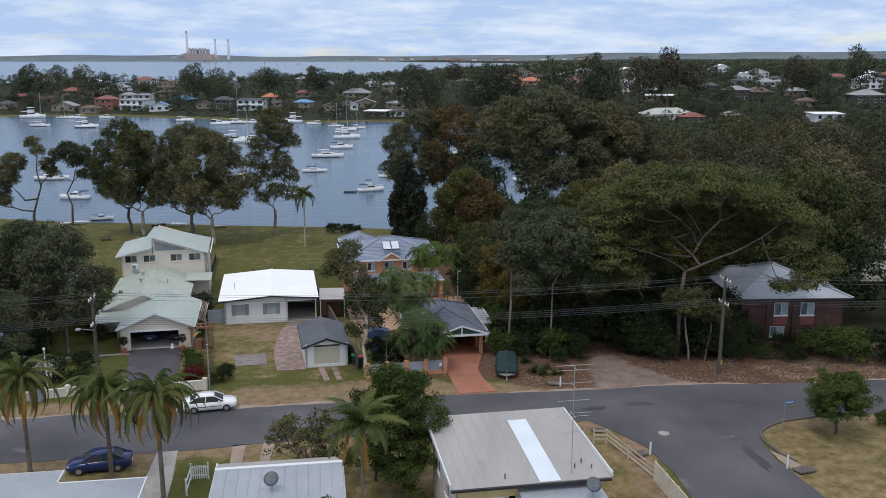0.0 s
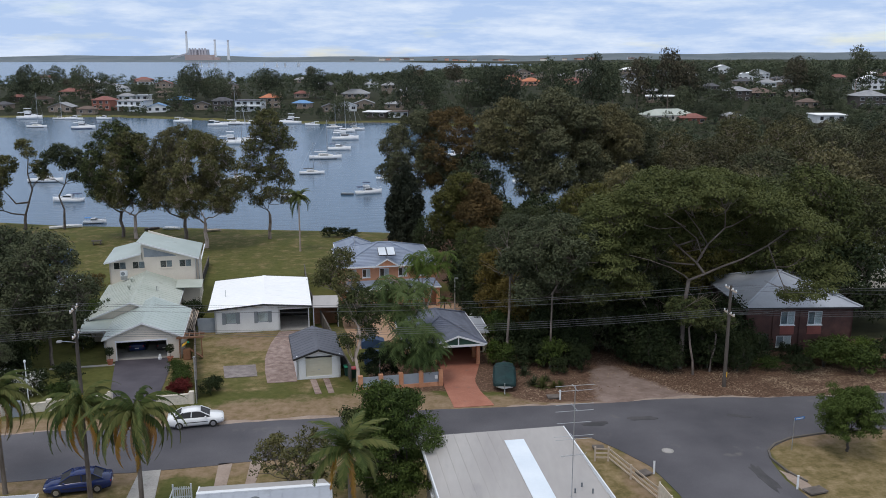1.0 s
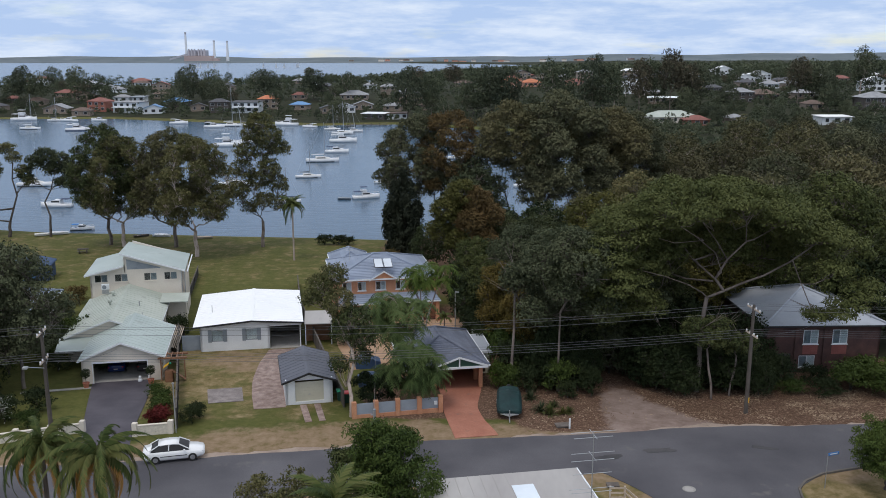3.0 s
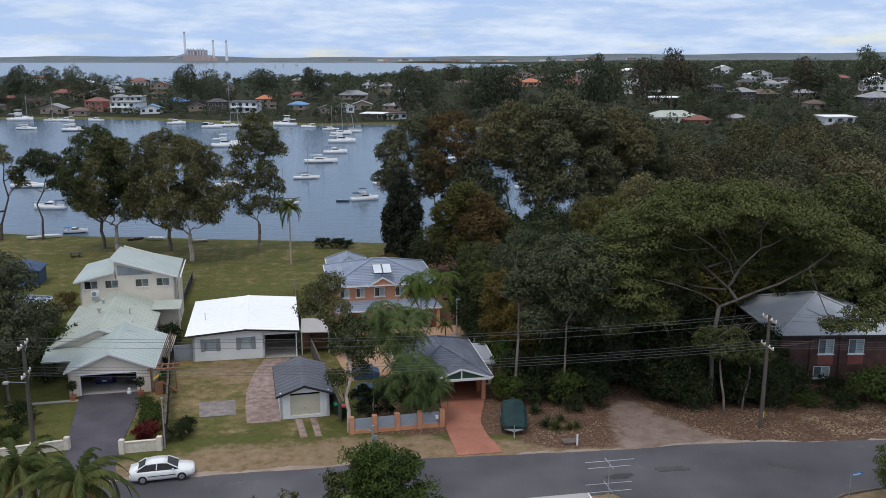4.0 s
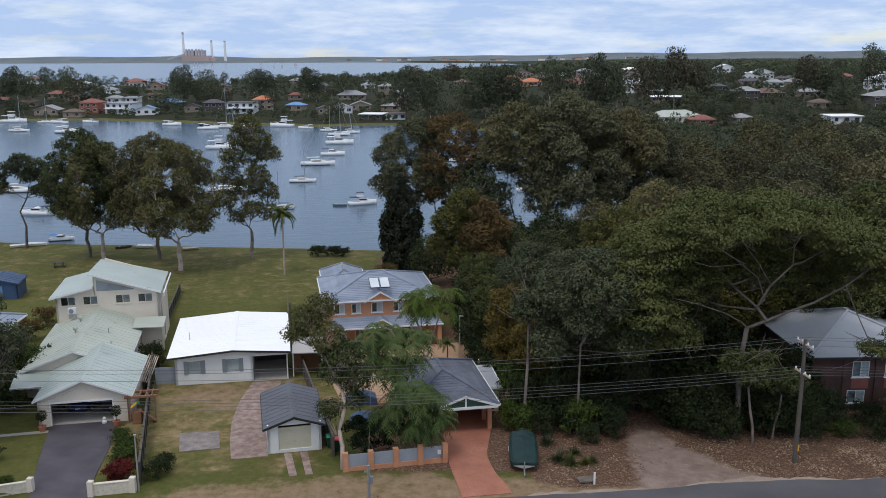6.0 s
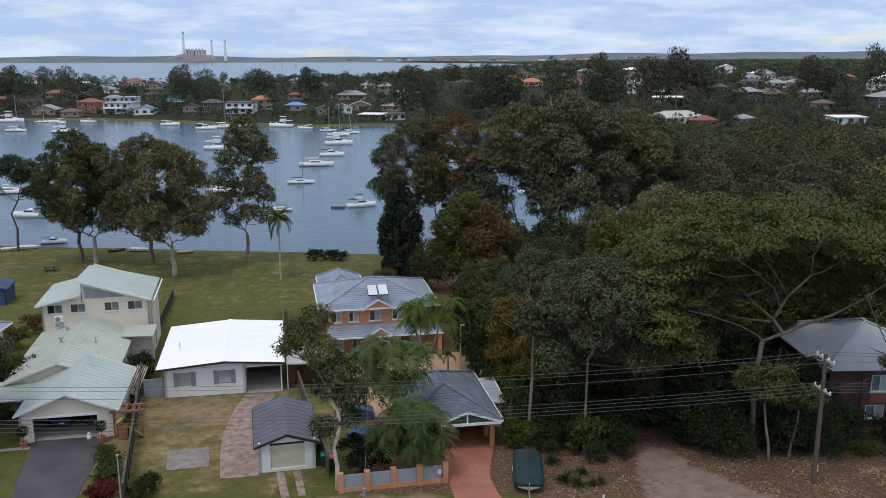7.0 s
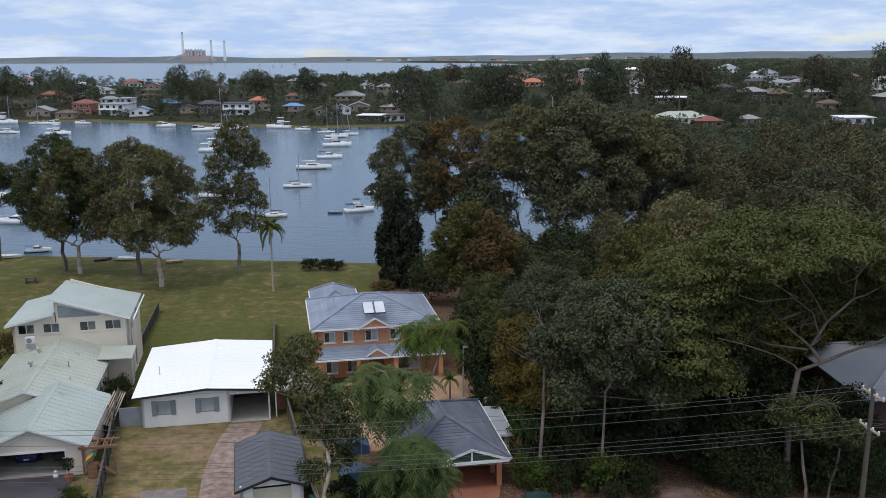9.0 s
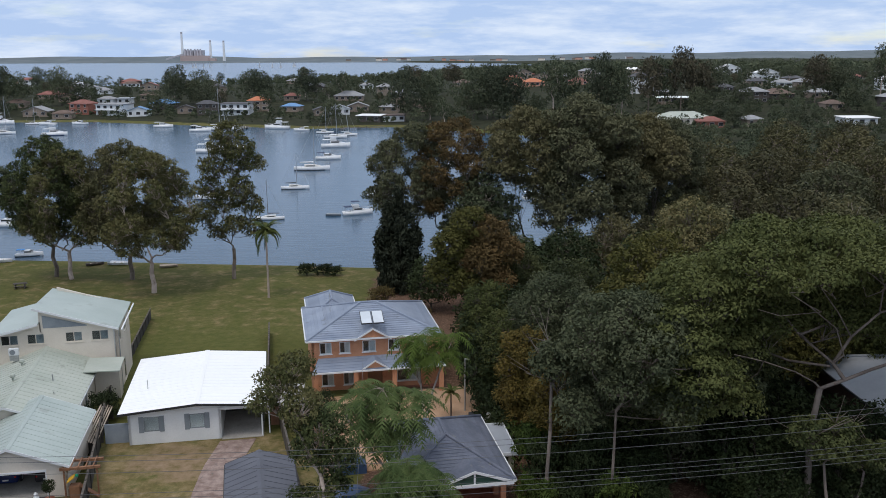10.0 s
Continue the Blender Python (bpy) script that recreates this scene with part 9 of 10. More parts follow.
pf = thing("panel_fence", 15.3, 57.9, 0, 0, "cream steel panel fence beside the corner house", "fence")
for k in range(7):
    a, b = Vector((0.32 * k, -1.9 * k, 0)), Vector((0.32 * (k + 1), -1.9 * (k + 1), 0))
    z = Vector((0, 0, 1.5))
    part("panel", slabbed([a + z, b + z, b + z + Vector((0.05, 0.01, 0)), a + z + Vector((0.05, 0.01, 0))], 1.5), "cream_block", pf)
    part("post", boxed(a.x - 0.04, a.x + 0.08, a.y - 0.05, a.y + 0.05, 0, 1.55), "cream", pf)

# white picket gate and arch in the front garden
wg = thing("picket_gate", -17.5, 55.6, 0, 8, "white painted picket gate with a small arch", "gate")
for x, y in ((0, 0), (0.0, 2.3), (1.2, 2.3)):
    part("post", boxed(x - 0.05, x + 0.05, y - 0.05, y + 0.05, 0, 1.3), "white", wg)
for k in range(7):
    part("picket", boxed(0.1 + 0.15 * k, 0.18 + 0.15 * k, 2.28, 2.32, 0.1, 1.1), "white", wg)
for zz in (0.3, 0.9):
    part("rail", boxed(0.05, 1.15, 2.32, 2.36, zz, zz + 0.08), "white", wg)
    part("side_rail", boxed(-0.03, 0.03, 0.05, 2.25, zz, zz + 0.1), "white", wg)

# ---- roof-top fittings in the foreground ----
am = thing("tv_antenna", 7.95, 48.9, 5.1, 10, "tall television mast with bar elements on the grey roof", "antenna")
part("mast", tubed((0, 0, 0), (0, 0, 6.9), 0.03, 0.022), "steel", am)
for zz, w in ((6.9, 1.15), (6.6, 1.0), (5.8, 1.1), (5.4, 1.1), (4.7, 1.0), (3.9, 1.15), (3.7, 1.05)):
    part("element", tubed((-w, 0, zz), (w, 0, zz), 0.014, 0.014, 6), "steel", am)
for zz in (6.75, 5.6, 3.8):
    part("boom", tubed((0, -0.5, zz), (0, 0.6, zz), 0.016, 0.016, 6), "steel", am)
part("yagi_boom", tubed((-0.5, 0.6, 2.4), (0.6, -0.3, 2.9), 0.016, 0.016, 6), "steel", am)
for k in range(6):
    c = Vector((-0.5, 0.6, 2.4)).lerp(Vector((0.6, -0.3, 2.9)), k / 5)
    part("yagi_element", tubed(c - Vector((0.15, 0.2, 0)), c + Vector((0.15, 0.2, 0)), 0.01, 0.01, 6), "steel", am)


def sat_dish(x, y, z, turn, label):
    ob = thing("satellite_dish", x, y, z, turn, label, "satellite dish")
    part("reflector", lathe(bmesh.new(), [(0.02, 0), (0.25, 0.03), (0.45, 0.11), (0.46, 0.12), (0.25, 0.05), (0.02, 0.02)], 22, pose(0, 0, 0.75, -48)), "dish", ob, smooth=True)
    part("stand", tubed((0, 0, -0.1), (0, 0, 0.75), 0.03, 0.03), "steel", ob)
    part("feed_arm", tubed((0, 0, 0.6), (0, 0.55, 1.0), 0.015, 0.015, 6), "steel", ob)
    for s in (-1, 1):
        part("stay", tubed((0, 0, 0.5), (s * 0.9, 0.2, 0.02), 0.012, 0.012, 6), "steel", ob)
    return ob


sat_dish(-10.3, 49.6, 3.6, 180, "dark mesh satellite dish on the pale roof")
sat_dish(9.0, 47.2, 4.5, 190, "dark mesh satellite dish on the annex roof")

# ---- the lake shore ----
pt = thing("picnic_table", -60.5, 153.5, height(-60.5, 153.5), 20, "weathered timber picnic table on the park lawn", "picnic table")
part("top", boxed(-0.9, 0.9, -0.38, 0.38, 0.7, 0.75), "timber", pt)
for s in (-1, 1):
    part("bench", boxed(-0.9, 0.9, s * 0.7 - 0.13, s * 0.7 + 0.13, 0.42, 0.46), "timber", pt)
    part("leg_frame", boxed(s * 0.6 - 0.05, s * 0.6 + 0.05, -0.75, 0.75, 0.0, 0.7), "timber", pt)


def dinghy(x, y, turn, length, material, label, z=None, group="beached dinghies"):
    ob = thing("dinghy", x, y, (height(x, y) if z is None else z), turn, label, "dinghy", group)
    k = length / 3.0
    bm = bmesh.new()
    loft(bm, [[(px * k, -w, 0.42 * k), (px * k, -w * 0.8, 0.1), (px * k, 0, 0.02), (px * k, w * 0.8, 0.1), (px * k, w, 0.42 * k), (px * k, w * 0.85, 0.42 * k), (px * k, 0, 0.16), (px * k, -w * 0.85, 0.42 * k)] for px, w in ((-1.5, 0.55 * k), (-0.5, 0.66 * k), (0.6, 0.58 * k), (1.3, 0.28 * k), (1.5, 0.06))])
    part("hull", bm, material, ob)
    for px in (-0.7, 0.3):
        part("thwart", boxed(px * k - 0.1, px * k + 0.1, -0.5 * k, 0.5 * k, 0.28 * k, 0.32 * k), "light_timber", ob)
    return ob


for x, y, turn, ln, mat, text in ((-72.8, 172.6, 10, 3.6, "hull", "white dinghy drawn up on the grass"), (-75.2, 171.4, 25, 3.2, "deck", "pale dinghy drawn up on the grass"), (-52.6, 170.6, -8, 3.4, "hull", "white dinghy beached by the trees"),
                                  (-56.4, 170.4, 30, 2.8, "timber", "upturned grey dinghy on the shore"), (-44.0, 168.8, 15, 2.8, "light_timber", "pale dinghy beached by the trees"), (-8.6, 163.0, 60, 2.4, "hull", "small white dinghy under the she-oak")):
    dinghy(x, y, turn, ln, mat, text)


def motor_boat(x, y, turn, length, label, canopy="white", stripe=None, flybridge=False):
    """A cabin boat: hull, boot stripe, deck, cabin with windows, canopy on stays, rails."""
    ob = thing("motor_boat", x, y, LAKE - 0.05, turn, label, "motor boat", "boats moored in the bay")
    k = length / 8.0
    bm = bmesh.new()
    loft(bm, [[(px * k, -w * k, h * k), (px * k, -w * k * 0.86, 0), (px * k, 0, -0.2 * k), (px * k, w * k * 0.86, 0), (px * k, w * k, h * k)] for px, w, h in ((-4.0, 1.25, 0.95), (-2, 1.35, 0.98), (1, 1.3, 1.08), (3, 0.8, 1.25), (4.05, 0.06, 1.4))])
    part("hull", bm, "hull", ob, smooth=True)
    if stripe:
        bm = bmesh.new()
        loft(bm, [[(px * k, -w * k, 0.0), (px * k, -w * k, 0.34 * k), (px * k, w * k, 0.34 * k), (px * k, w * k, 0.0)] for px, w in ((-4.02, 1.2), (-2, 1.27), (1, 1.24), (3, 0.74), (3.8, 0.06))])
        part("boot_stripe", bm, stripe, ob)
    bm = bmesh.new()
    loft(bm, [[(px * k, -w * k, 1.0 * k), (px * k, -w * k * 0.88, h * k), (px * k, w * k * 0.88, h * k), (px * k, w * k, 1.0 * k)] for px, w, h in ((-1.4, 1.05, 1.95), (0.2, 1.05, 2.0), (1.3, 0.95, 1.5), (2.9, 0.5, 1.25))])
    cab = part("cabin", bm, "hull", ob)
    for s in (-1, 1):
        part("cabin_window", boxed(-1.2 * k, 0.9 * k, s * 1.0 * k - 0.03, s * 1.0 * k + 0.03, 1.38 * k, 1.75 * k), "black", cab)
    part("windscreen", slabbed([(0.25 * k, -0.8 * k, 1.98 * k), (1.2 * k, -0.75 * k, 1.55 * k), (1.2 * k, 0.75 * k, 1.55 * k), (0.25 * k, 0.8 * k, 1.98 * k)], 0.03), "black", cab)
    part("canopy", boxed(-3.6 * k, -1.2 * k, -1.0 * k, 1.0 * k, 2.15 * k, 2.25 * k, bevel=0.03), canopy, ob)
    for px in (-3.5, -2.2):
        for s in (-1, 1):
            part("canopy_stay", tubed((px * k, s * 1.0 * k, 0.95 * k), (px * k, s * 0.95 * k, 2.15 * k), 0.025, 0.025, 6), "steel", ob)
    if flybridge:
        part("flybridge", boxed(-1.6 * k, 0.2 * k, -0.85 * k, 0.85 * k, 2.02 * k, 2.7 * k, bevel=0.1), "hull", ob)
        part("bridge_canopy", boxed(-1.7 * k, 0.3 * k, -0.85 * k, 0.85 * k, 3.4 * k, 3.5 * k, bevel=0.03), canopy, ob)
        for s in (-1, 1):
            part("bridge_stay", tubed((-1.5 * k, s * 0.8 * k, 2.7 * k), (-1.5 * k, s * 0.8 * k, 3.4 * k), 0.03, 0.03, 6), "steel", ob)
    for s in (-1, 1):
        part("bow_rail", tubed((1.2 * k, s * 1.2 * k, 1.6 * k), (3.9 * k, s * 0.08, 1.95 * k), 0.02, 0.02, 6), "steel", ob)
    return ob


def sailing_boat(x, y, turn, length, label, mast=1.25, cover="navy", rake=0.0):
    ob = thing("sailing_boat", x, y, LAKE - 0.05, turn, label, "sailing boat", "boats moored in the bay")
    k = length / 9.0
    bm = bmesh.new()
    loft(bm, [[(px * k, -w * k, h * k), (px * k, -w * k * 0.75, 0), (px * k, 0, -0.2 * k), (px * k, w * k * 0.75, 0), (px * k, w * k, h * k)] for px, w, h in ((-4.4, 0.85, 0.95), (-2, 1.3, 0.9), (0.5, 1.38, 0.95), (3, 0.8, 1.05), (4.6, 0.05, 1.2))])
    part("hull", bm, "hull", ob, smooth=True)
    bm = bmesh.new()
    loft(bm, [[(px * k, -w * k, -0.02), (px * k, -w * k, 0.2 * k), (px * k, w * k, 0.2 * k), (px * k, w * k, -0.02)] for px, w in ((-4.3, 0.7), (-2, 1.1), (0.5, 1.16), (3, 0.66), (4.3, 0.05))])
    part("boot_stripe", bm, "black", ob)
    bm = bmesh.new()
    loft(bm, [[(px * k, -w * k, 0.9 * k), (px * k, -w * k * 0.8, h * k), (px * k, w * k * 0.8, h * k), (px * k, w * k, 0.9 * k)] for px, w, h in ((-1.8, 0.85, 1.5), (0.2, 0.9, 1.5), (2.2, 0.55, 1.2))])
    cab = part("cabin", bm, "deck", ob)
    for s in (-1, 1):
        part("cabin_window", boxed(-1.3 * k, 0.9 * k, s * 0.87 * k - 0.03, s * 0.87 * k + 0.03, 1.1 * k, 1.32 * k), "black", cab)
    top = length * mast
    part("mast", tubed((0.7 * k, 0, 1.4 * k), (0.7 * k + rake, 0, top), 0.09, 0.06, 8), "alloy", ob)
    part("spreader", tubed((0.7 * k + rake * 0.55, -0.6, top * 0.55), (0.7 * k + rake * 0.55, 0.6, top * 0.55), 0.03, 0.03, 6), "alloy", ob)
    part("boom", tubed((0.6 * k, 0, 1.95 * k), (-3.0 * k, 0, 1.95 * k), 0.06, 0.05, 8), "alloy", ob)
    part("furled_sail", tubed((0.5 * k, 0, 2.1 * k), (-2.9 * k, 0, 2.05 * k), 0.17 * k, 0.1 * k, 8), cover, ob, "furled sail under its cover")
    for e in ((4.5 * k, 0, 1.2 * k), (-4.3 * k, 0, 1.0 * k), (0.5 * k, 1.3 * k, 1.0 * k), (0.5 * k, -1.3 * k, 1.0 * k)):
        part("stay", tubed(e, (0.7 * k + rake, 0, top * 0.98), 0.02, 0.02, 4), "steel", ob)
    return ob


motor_boat(-18.3, 217.0, 20, 6.6, "white cabin boat with dark canopies moored in the bay", "navy", None, True)
dinghy(-23.3, 215.2, -5, 3.2, "shutter", "dark grey dinghy tied astern of the cabin boat", LAKE - 0.02, "boats moored in the bay")
motor_boat(-16.0, 243.0, 10, 5.0, "small white boat with dark canopy near the trees", "navy")
sailing_boat(-37.8, 253.5, 8, 7.2, "white sailing boat with a dark furled sail", 1.25, "black")
sailing_boat(-39.0, 291.0, 6, 10.6, "long white sailing boat at its mooring", 1.2, "white")
motor_boat(-37.6, 318.5, 2, 8.2, "white cabin cruiser with dark canopy", "navy")
motor_boat(-39.8, 357.0, 4, 10.6, "large white motor cruiser at its mooring", "white", None, True)
sailing_boat(-44.4, 394.0, 3, 9.4, "white sailing boat with tall mast near the far shore", 1.5, "navy", -0.4)
sailing_boat(-51.6, 416.0, -5, 7.6, "white sailing boat near the far shore", 1.5, "white")
sailing_boat(-40.5, 405.0, 5, 8.0, "white sailing boat near the far jetty", 1.6, "white", -1.6)
sailing_boat(-54.6, 238.0, 4, 9.0, "white sailing boat behind the shore trees", 1.75, "black", 0.1)
motor_boat(-81.0, 340.0, 0, 11.0, "large white motor cruiser in the middle of the bay", "white", None, True)
sailing_boat(-77.8, 354.0, 178, 9.5, "white sailing boat with a tall mast in the bay", 1.5, "navy", 1.5)
motor_boat(-109.0, 428.0, 0, 9.5, "white cruiser near the far shore", "white")
sailing_boat(-103.0, 436.0, 0, 11.0, "white sailing boat with a tall mast near the far shore", 1.75, "white", -0.3)
motor_boat(-77.0, 441.0, 175, 11.5, "white motor cruiser near the far jetties", "white", None, True)
sailing_boat(-35.9, 211.0, 190, 6.0, "small white sailing boat by the shore trees", 1.4, "navy")
sailing_boat(-106.9, 237.0, 4, 9.2, "long white sailing boat off the park shore", 1.1, "deck")
motor_boat(-87.2, 204.6, 180, 7.0, "white half-cabin boat with dark canopy off the shore", "navy")
motor_boat(-70.5, 177.9, 12, 4.4, "white runabout with a bright blue canopy by the shore", "sky_blue", "black")
motor_boat(-166.5, 410.0, 3, 10.5, "white cruiser with a navy boot stripe", "white", "navy", True)
sailing_boat(-192.0, 418.0, 0, 9.5, "white sailing boat off the far shore", 1.7, "white", 0.3)
motor_boat(-221.0, 474.0, 0, 13.0, "large white motor yacht by the far shore", "white", None, True)
motor_boat(-196.0, 470.0, 185, 8.5, "white cabin boat by the far shore", "white")
motor_boat(-181.0, 472.0, 175, 8.0, "white cabin boat with dark canopy by the far shore", "black")
sailing_boat(-204.0, 472.0, 0, 8.0, "white sailing boat by the far shore", 1.6, "navy")
motor_boat(-95.0, 438.0, 10, 8.0, "white cabin boat near the far jetties", "navy")
motor_boat(-64.0, 430.0, 178, 7.0, "small white boat near the far jetties", "white")
motor_boat(-133.0, 452.0, 0, 9.0, "white cabin boat by the far jetties", "white")
motor_boat(22.0, 236.0, 15, 7.0, "white boat half hidden behind the wood", "white")
motor_boat(30.0, 250.0, 170, 6.0, "white boat half hidden behind the wood", "navy")
sailing_boat(5.0, 300.0, 5, 8.0, "white sailing boat behind the wood", 1.2, "white")
sailing_boat(-176.0, 300.0, 0, 8.5, "white sailing boat out in the bay", 1.3, "navy")
for x, y, turn, ln in ((-44.5, 437.0, 80, 9), (-92.0, 446.0, 95, 10), (-120.0, 458.0, 100, 9), (-30.0, 441.0, 20, 14)):
    jt = thing("jetty", x, y, LAKE, turn, "weathered timber jetty on the far shore", "jetty", "far jetties")
    part("deck", boxed(-ln, 2, -0.9, 0.9, 0.7, 0.85), "timber", jt)
    for k in range(4):
        part("pile", tubed((-ln + 0.5 + k * ln / 3.5, 0.8, -1.5), (-ln + 0.5 + k * ln / 3.5, 0.8, 1.3), 0.14, 0.14), "dark_timber", jt)


# ---- the far shores: houses, woods and the power station ----
HOUSES = []


def far_house(x, y, w, d, storeys, turn, roof, walls, style):
    """A whole small house with walls, windows, a door and its roof, on the far shore."""
    HOUSES.append((x, y, w))
    text = {"roof_red": "dull red tiled roof", "roof_grey": "grey tiled roof", "roof_dark": "dark roof", "roof_brown": "brown tiled roof", "roof_blue": "blue steel roof", "roof_orange": "orange tiled roof",
            "white_roof": "bright white roof", "pale_roof": "pale grey roof", "old_green": "pale green roof"}[roof]
    tone = {"white": "white", "wall_tan": "tan brick", "wall_dark": "dark", "red_brick": "red brick", "wall_pink": "pink", "cream": "cream"}[walls]
    ob = thing("far_house", x, y, height(x, y), turn, f"{tone} {'two-storey ' if storeys > 1 else ''}house with {text} across the bay", "house", "houses across the bay")
    h = 2.8 * storeys
    part("wall", boxed(-w / 2, w / 2, -d / 2, d / 2, -1.5, h), walls, ob)
    for s in range(storeys):
        n = max(2, int(w / 3.4))
        for k in range(n):
            cx = -w / 2 + w * (k + 0.5) / n
            wd = 0.95 if (k + s) % 3 else 0.65
            fr = part("window", boxed(cx - wd - 0.08, cx + wd + 0.08, -d / 2 - 0.05, -d / 2 - 0.003, 2.8 * s + 0.75, 2.8 * s + 2.3), "white" if walls != "white" else "shutter", ob)
            part("pane", boxed(cx - wd, cx + wd, -d / 2 - 0.08, -d / 2 - 0.055, 2.8 * s + 0.83, 2.8 * s + 2.22), "black", fr)
    if style == "flat":
        part("roof", slabbed([(-w / 2 - 0.6, -d / 2 - 0.8, h + 0.25), (w / 2 + 0.6, -d / 2 - 0.8, h + 0.25), (w / 2 + 0.6, d / 2 + 0.6, h + 0.5), (-w / 2 - 0.6, d / 2 + 0.6, h + 0.5)], 0.25), roof, ob)
        if storeys > 1:
            part("balcony", boxed(-w / 2, w / 2, -d / 2 - 1.6, -d / 2 - 0.1, 2.6, 2.85), "white", ob)
    elif style == "gable":
        o, r = 0.5, w * 0.19
        part("roof", slabbed([(-w / 2 - o, -d / 2 - o, h - 0.1), (0, -d / 2 - o, h + r), (0, d / 2 + o, h + r), (-w / 2 - o, d / 2 + o, h - 0.1)], 0.2), roof, ob)
        part("roof", slabbed([(0, -d / 2 - o, h + r), (w / 2 + o, -d / 2 - o, h - 0.1), (w / 2 + o, d / 2 + o, h - 0.1), (0, d / 2 + o, h + r)], 0.2), roof, ob)
        gable_end(ob, -w / 2, w / 2, -d / 2, h, h + r, walls)
    else:
        o = 0.6
        a, b, c, e, z = -w / 2 - o, w / 2 + o, -d / 2 - o, d / 2 + o, h
        q = min(w, d) / 2 + o - 0.05
        up = z + q * 0.42
        bm = bmesh.new()
        v = [bm.verts.new(p) for p in ((a, c, z), (b, c, z), (b, e, z), (a, e, z), (a + q, (c + e) / 2, up), (b - q, (c + e) / 2, up))]
        for f in ((0, 1, 5, 4), (1, 2, 5), (2, 3, 4, 5), (3, 0, 4), (3, 2, 1, 0)):
            bm.faces.new([v[i] for i in f])
        part("roof", bm, roof, ob)
    return ob


far_house(-262, 530, 9, 7, 1, -8, "roof_dark", "wall_tan", "hip")
far_house(-250, 600, 14, 10, 1, 1, "roof_red", "wall_tan", "hip")
far_house(-228, 582, 15, 11, 1, -4, "roof_grey", "wall_tan", "gable")
far_house(-222, 518, 13, 10, 1, 3, "roof_grey", "wall_tan", "gable")
far_house(-203, 506, 10, 7, 1, 4, "roof_brown", "wall_tan", "hip")
far_house(-201, 528, 12, 9, 2, -14, "roof_red", "red_brick", "hip")
far_house(-182, 524, 16, 12, 2, -16, "roof_grey", "white", "flat")
far_house(-166, 516, 12, 9, 1, 11, "roof_blue", "white", "gable")
far_house(-162, 548, 13, 10, 1, -8, "roof_blue", "wall_dark", "hip")
far_house(-203, 570, 10, 7, 1, -9, "roof_grey", "white", "hip")
far_house(-185, 592, 11, 9, 1, 16, "roof_brown", "wall_tan", "hip")
far_house(-193, 572, 8, 7, 1, -1, "pale_roof", "white", "flat")
far_house(-128, 514, 11, 8, 2, 11, "roof_dark", "wall_dark", "hip")
far_house(-111, 510, 15, 11, 2, -1, "roof_dark", "white", "flat")
far_house(-102, 522, 11, 9, 2, 4, "roof_orange", "wall_tan", "hip")
far_house(-82, 514, 10, 7, 1, -11, "roof_blue", "wall_tan", "hip")
far_house(-91, 568, 9, 7, 1, 4, "roof_red", "wall_tan", "hip")
far_house(-111, 772, 9, 7, 1, 12, "pale_roof", "white", "gable")
far_house(-56, 562, 17, 12, 1, 1, "roof_grey", "wall_tan", "hip")
far_house(-55, 500, 11, 8, 1, 8, "pale_roof", "white", "gable")
far_house(-46, 512, 11, 8, 1, 5, "roof_grey", "wall_tan", "gable")
far_house(-36, 474, 12, 9, 1, -14, "white_roof", "wall_dark", "flat")
far_house(-25, 476, 11, 8, 1, 8, "roof_brown", "white", "flat")
far_house(-21, 546, 18, 12, 2, 3, "roof_grey", "wall_tan", "hip")
far_house(-29, 510, 10, 7, 1, -6, "roof_grey", "wall_tan", "hip")
far_house(-11, 514, 10, 7, 1, -15, "roof_brown", "wall_tan", "hip")
far_house(-64, 496, 8, 7, 1, 12, "roof_dark", "wall_tan", "gable")
far_house(-250, 554, 11, 8, 1, -1, "roof_brown", "wall_tan", "hip")
far_house(-270, 566, 9, 7, 1, 7, "roof_red", "wall_dark", "hip")
far_house(-142, 522, 9, 7, 1, 12, "roof_dark", "wall_tan", "gable")
far_house(67, 1100, 24, 12, 1, 7, "pale_roof", "wall_tan", "hip")
far_house(85, 1046, 12, 9, 2, 13, "roof_grey", "wall_tan", "gable")
far_house(47, 638, 14, 10, 2, -3, "roof_orange", "wall_pink", "hip")
far_house(62, 650, 14, 11, 1, 10, "roof_orange", "wall_pink", "hip")
far_house(142, 1066, 21, 12, 1, -2, "roof_blue", "white", "gable")
far_house(95, 728, 13, 10, 1, 14, "roof_grey", "wall_tan", "hip")
far_house(92, 642, 11, 8, 1, 12, "roof_red", "wall_pink", "hip")
far_house(130, 620, 18, 12, 2, -13, "roof_dark", "white", "hip")
far_house(119, 570, 12, 9, 2, -12, "white_roof", "white", "gable")
far_house(125, 518, 17, 12, 1, -9, "white_roof", "wall_tan", "flat")
far_house(108, 434, 24, 12, 1, 15, "old_green", "cream", "hip")
far_house(115, 414, 11, 8, 1, -2, "roof_red", "red_brick", "hip")
far_house(162, 498, 13, 10, 2, 4, "roof_grey", "wall_dark", "hip")
far_house(177, 506, 16, 12, 1, -6, "roof_brown", "wall_dark", "hip")
far_house(276, 900, 23, 12, 2, 0, "white_roof", "white", "gable")
far_house(302, 870, 20, 12, 1, -4, "white_roof", "white", "gable")
far_house(247, 524, 14, 11, 2, -5, "white_roof", "white", "gable")
far_house(200, 424, 14, 11, 2, 3, "roof_grey", "wall_dark", "hip")
far_house(167, 390, 13, 9, 1, 3, "white_roof", "white", "flat")
far_house(341, 810, 11, 9, 1, 13, "white_roof", "white", "gable")
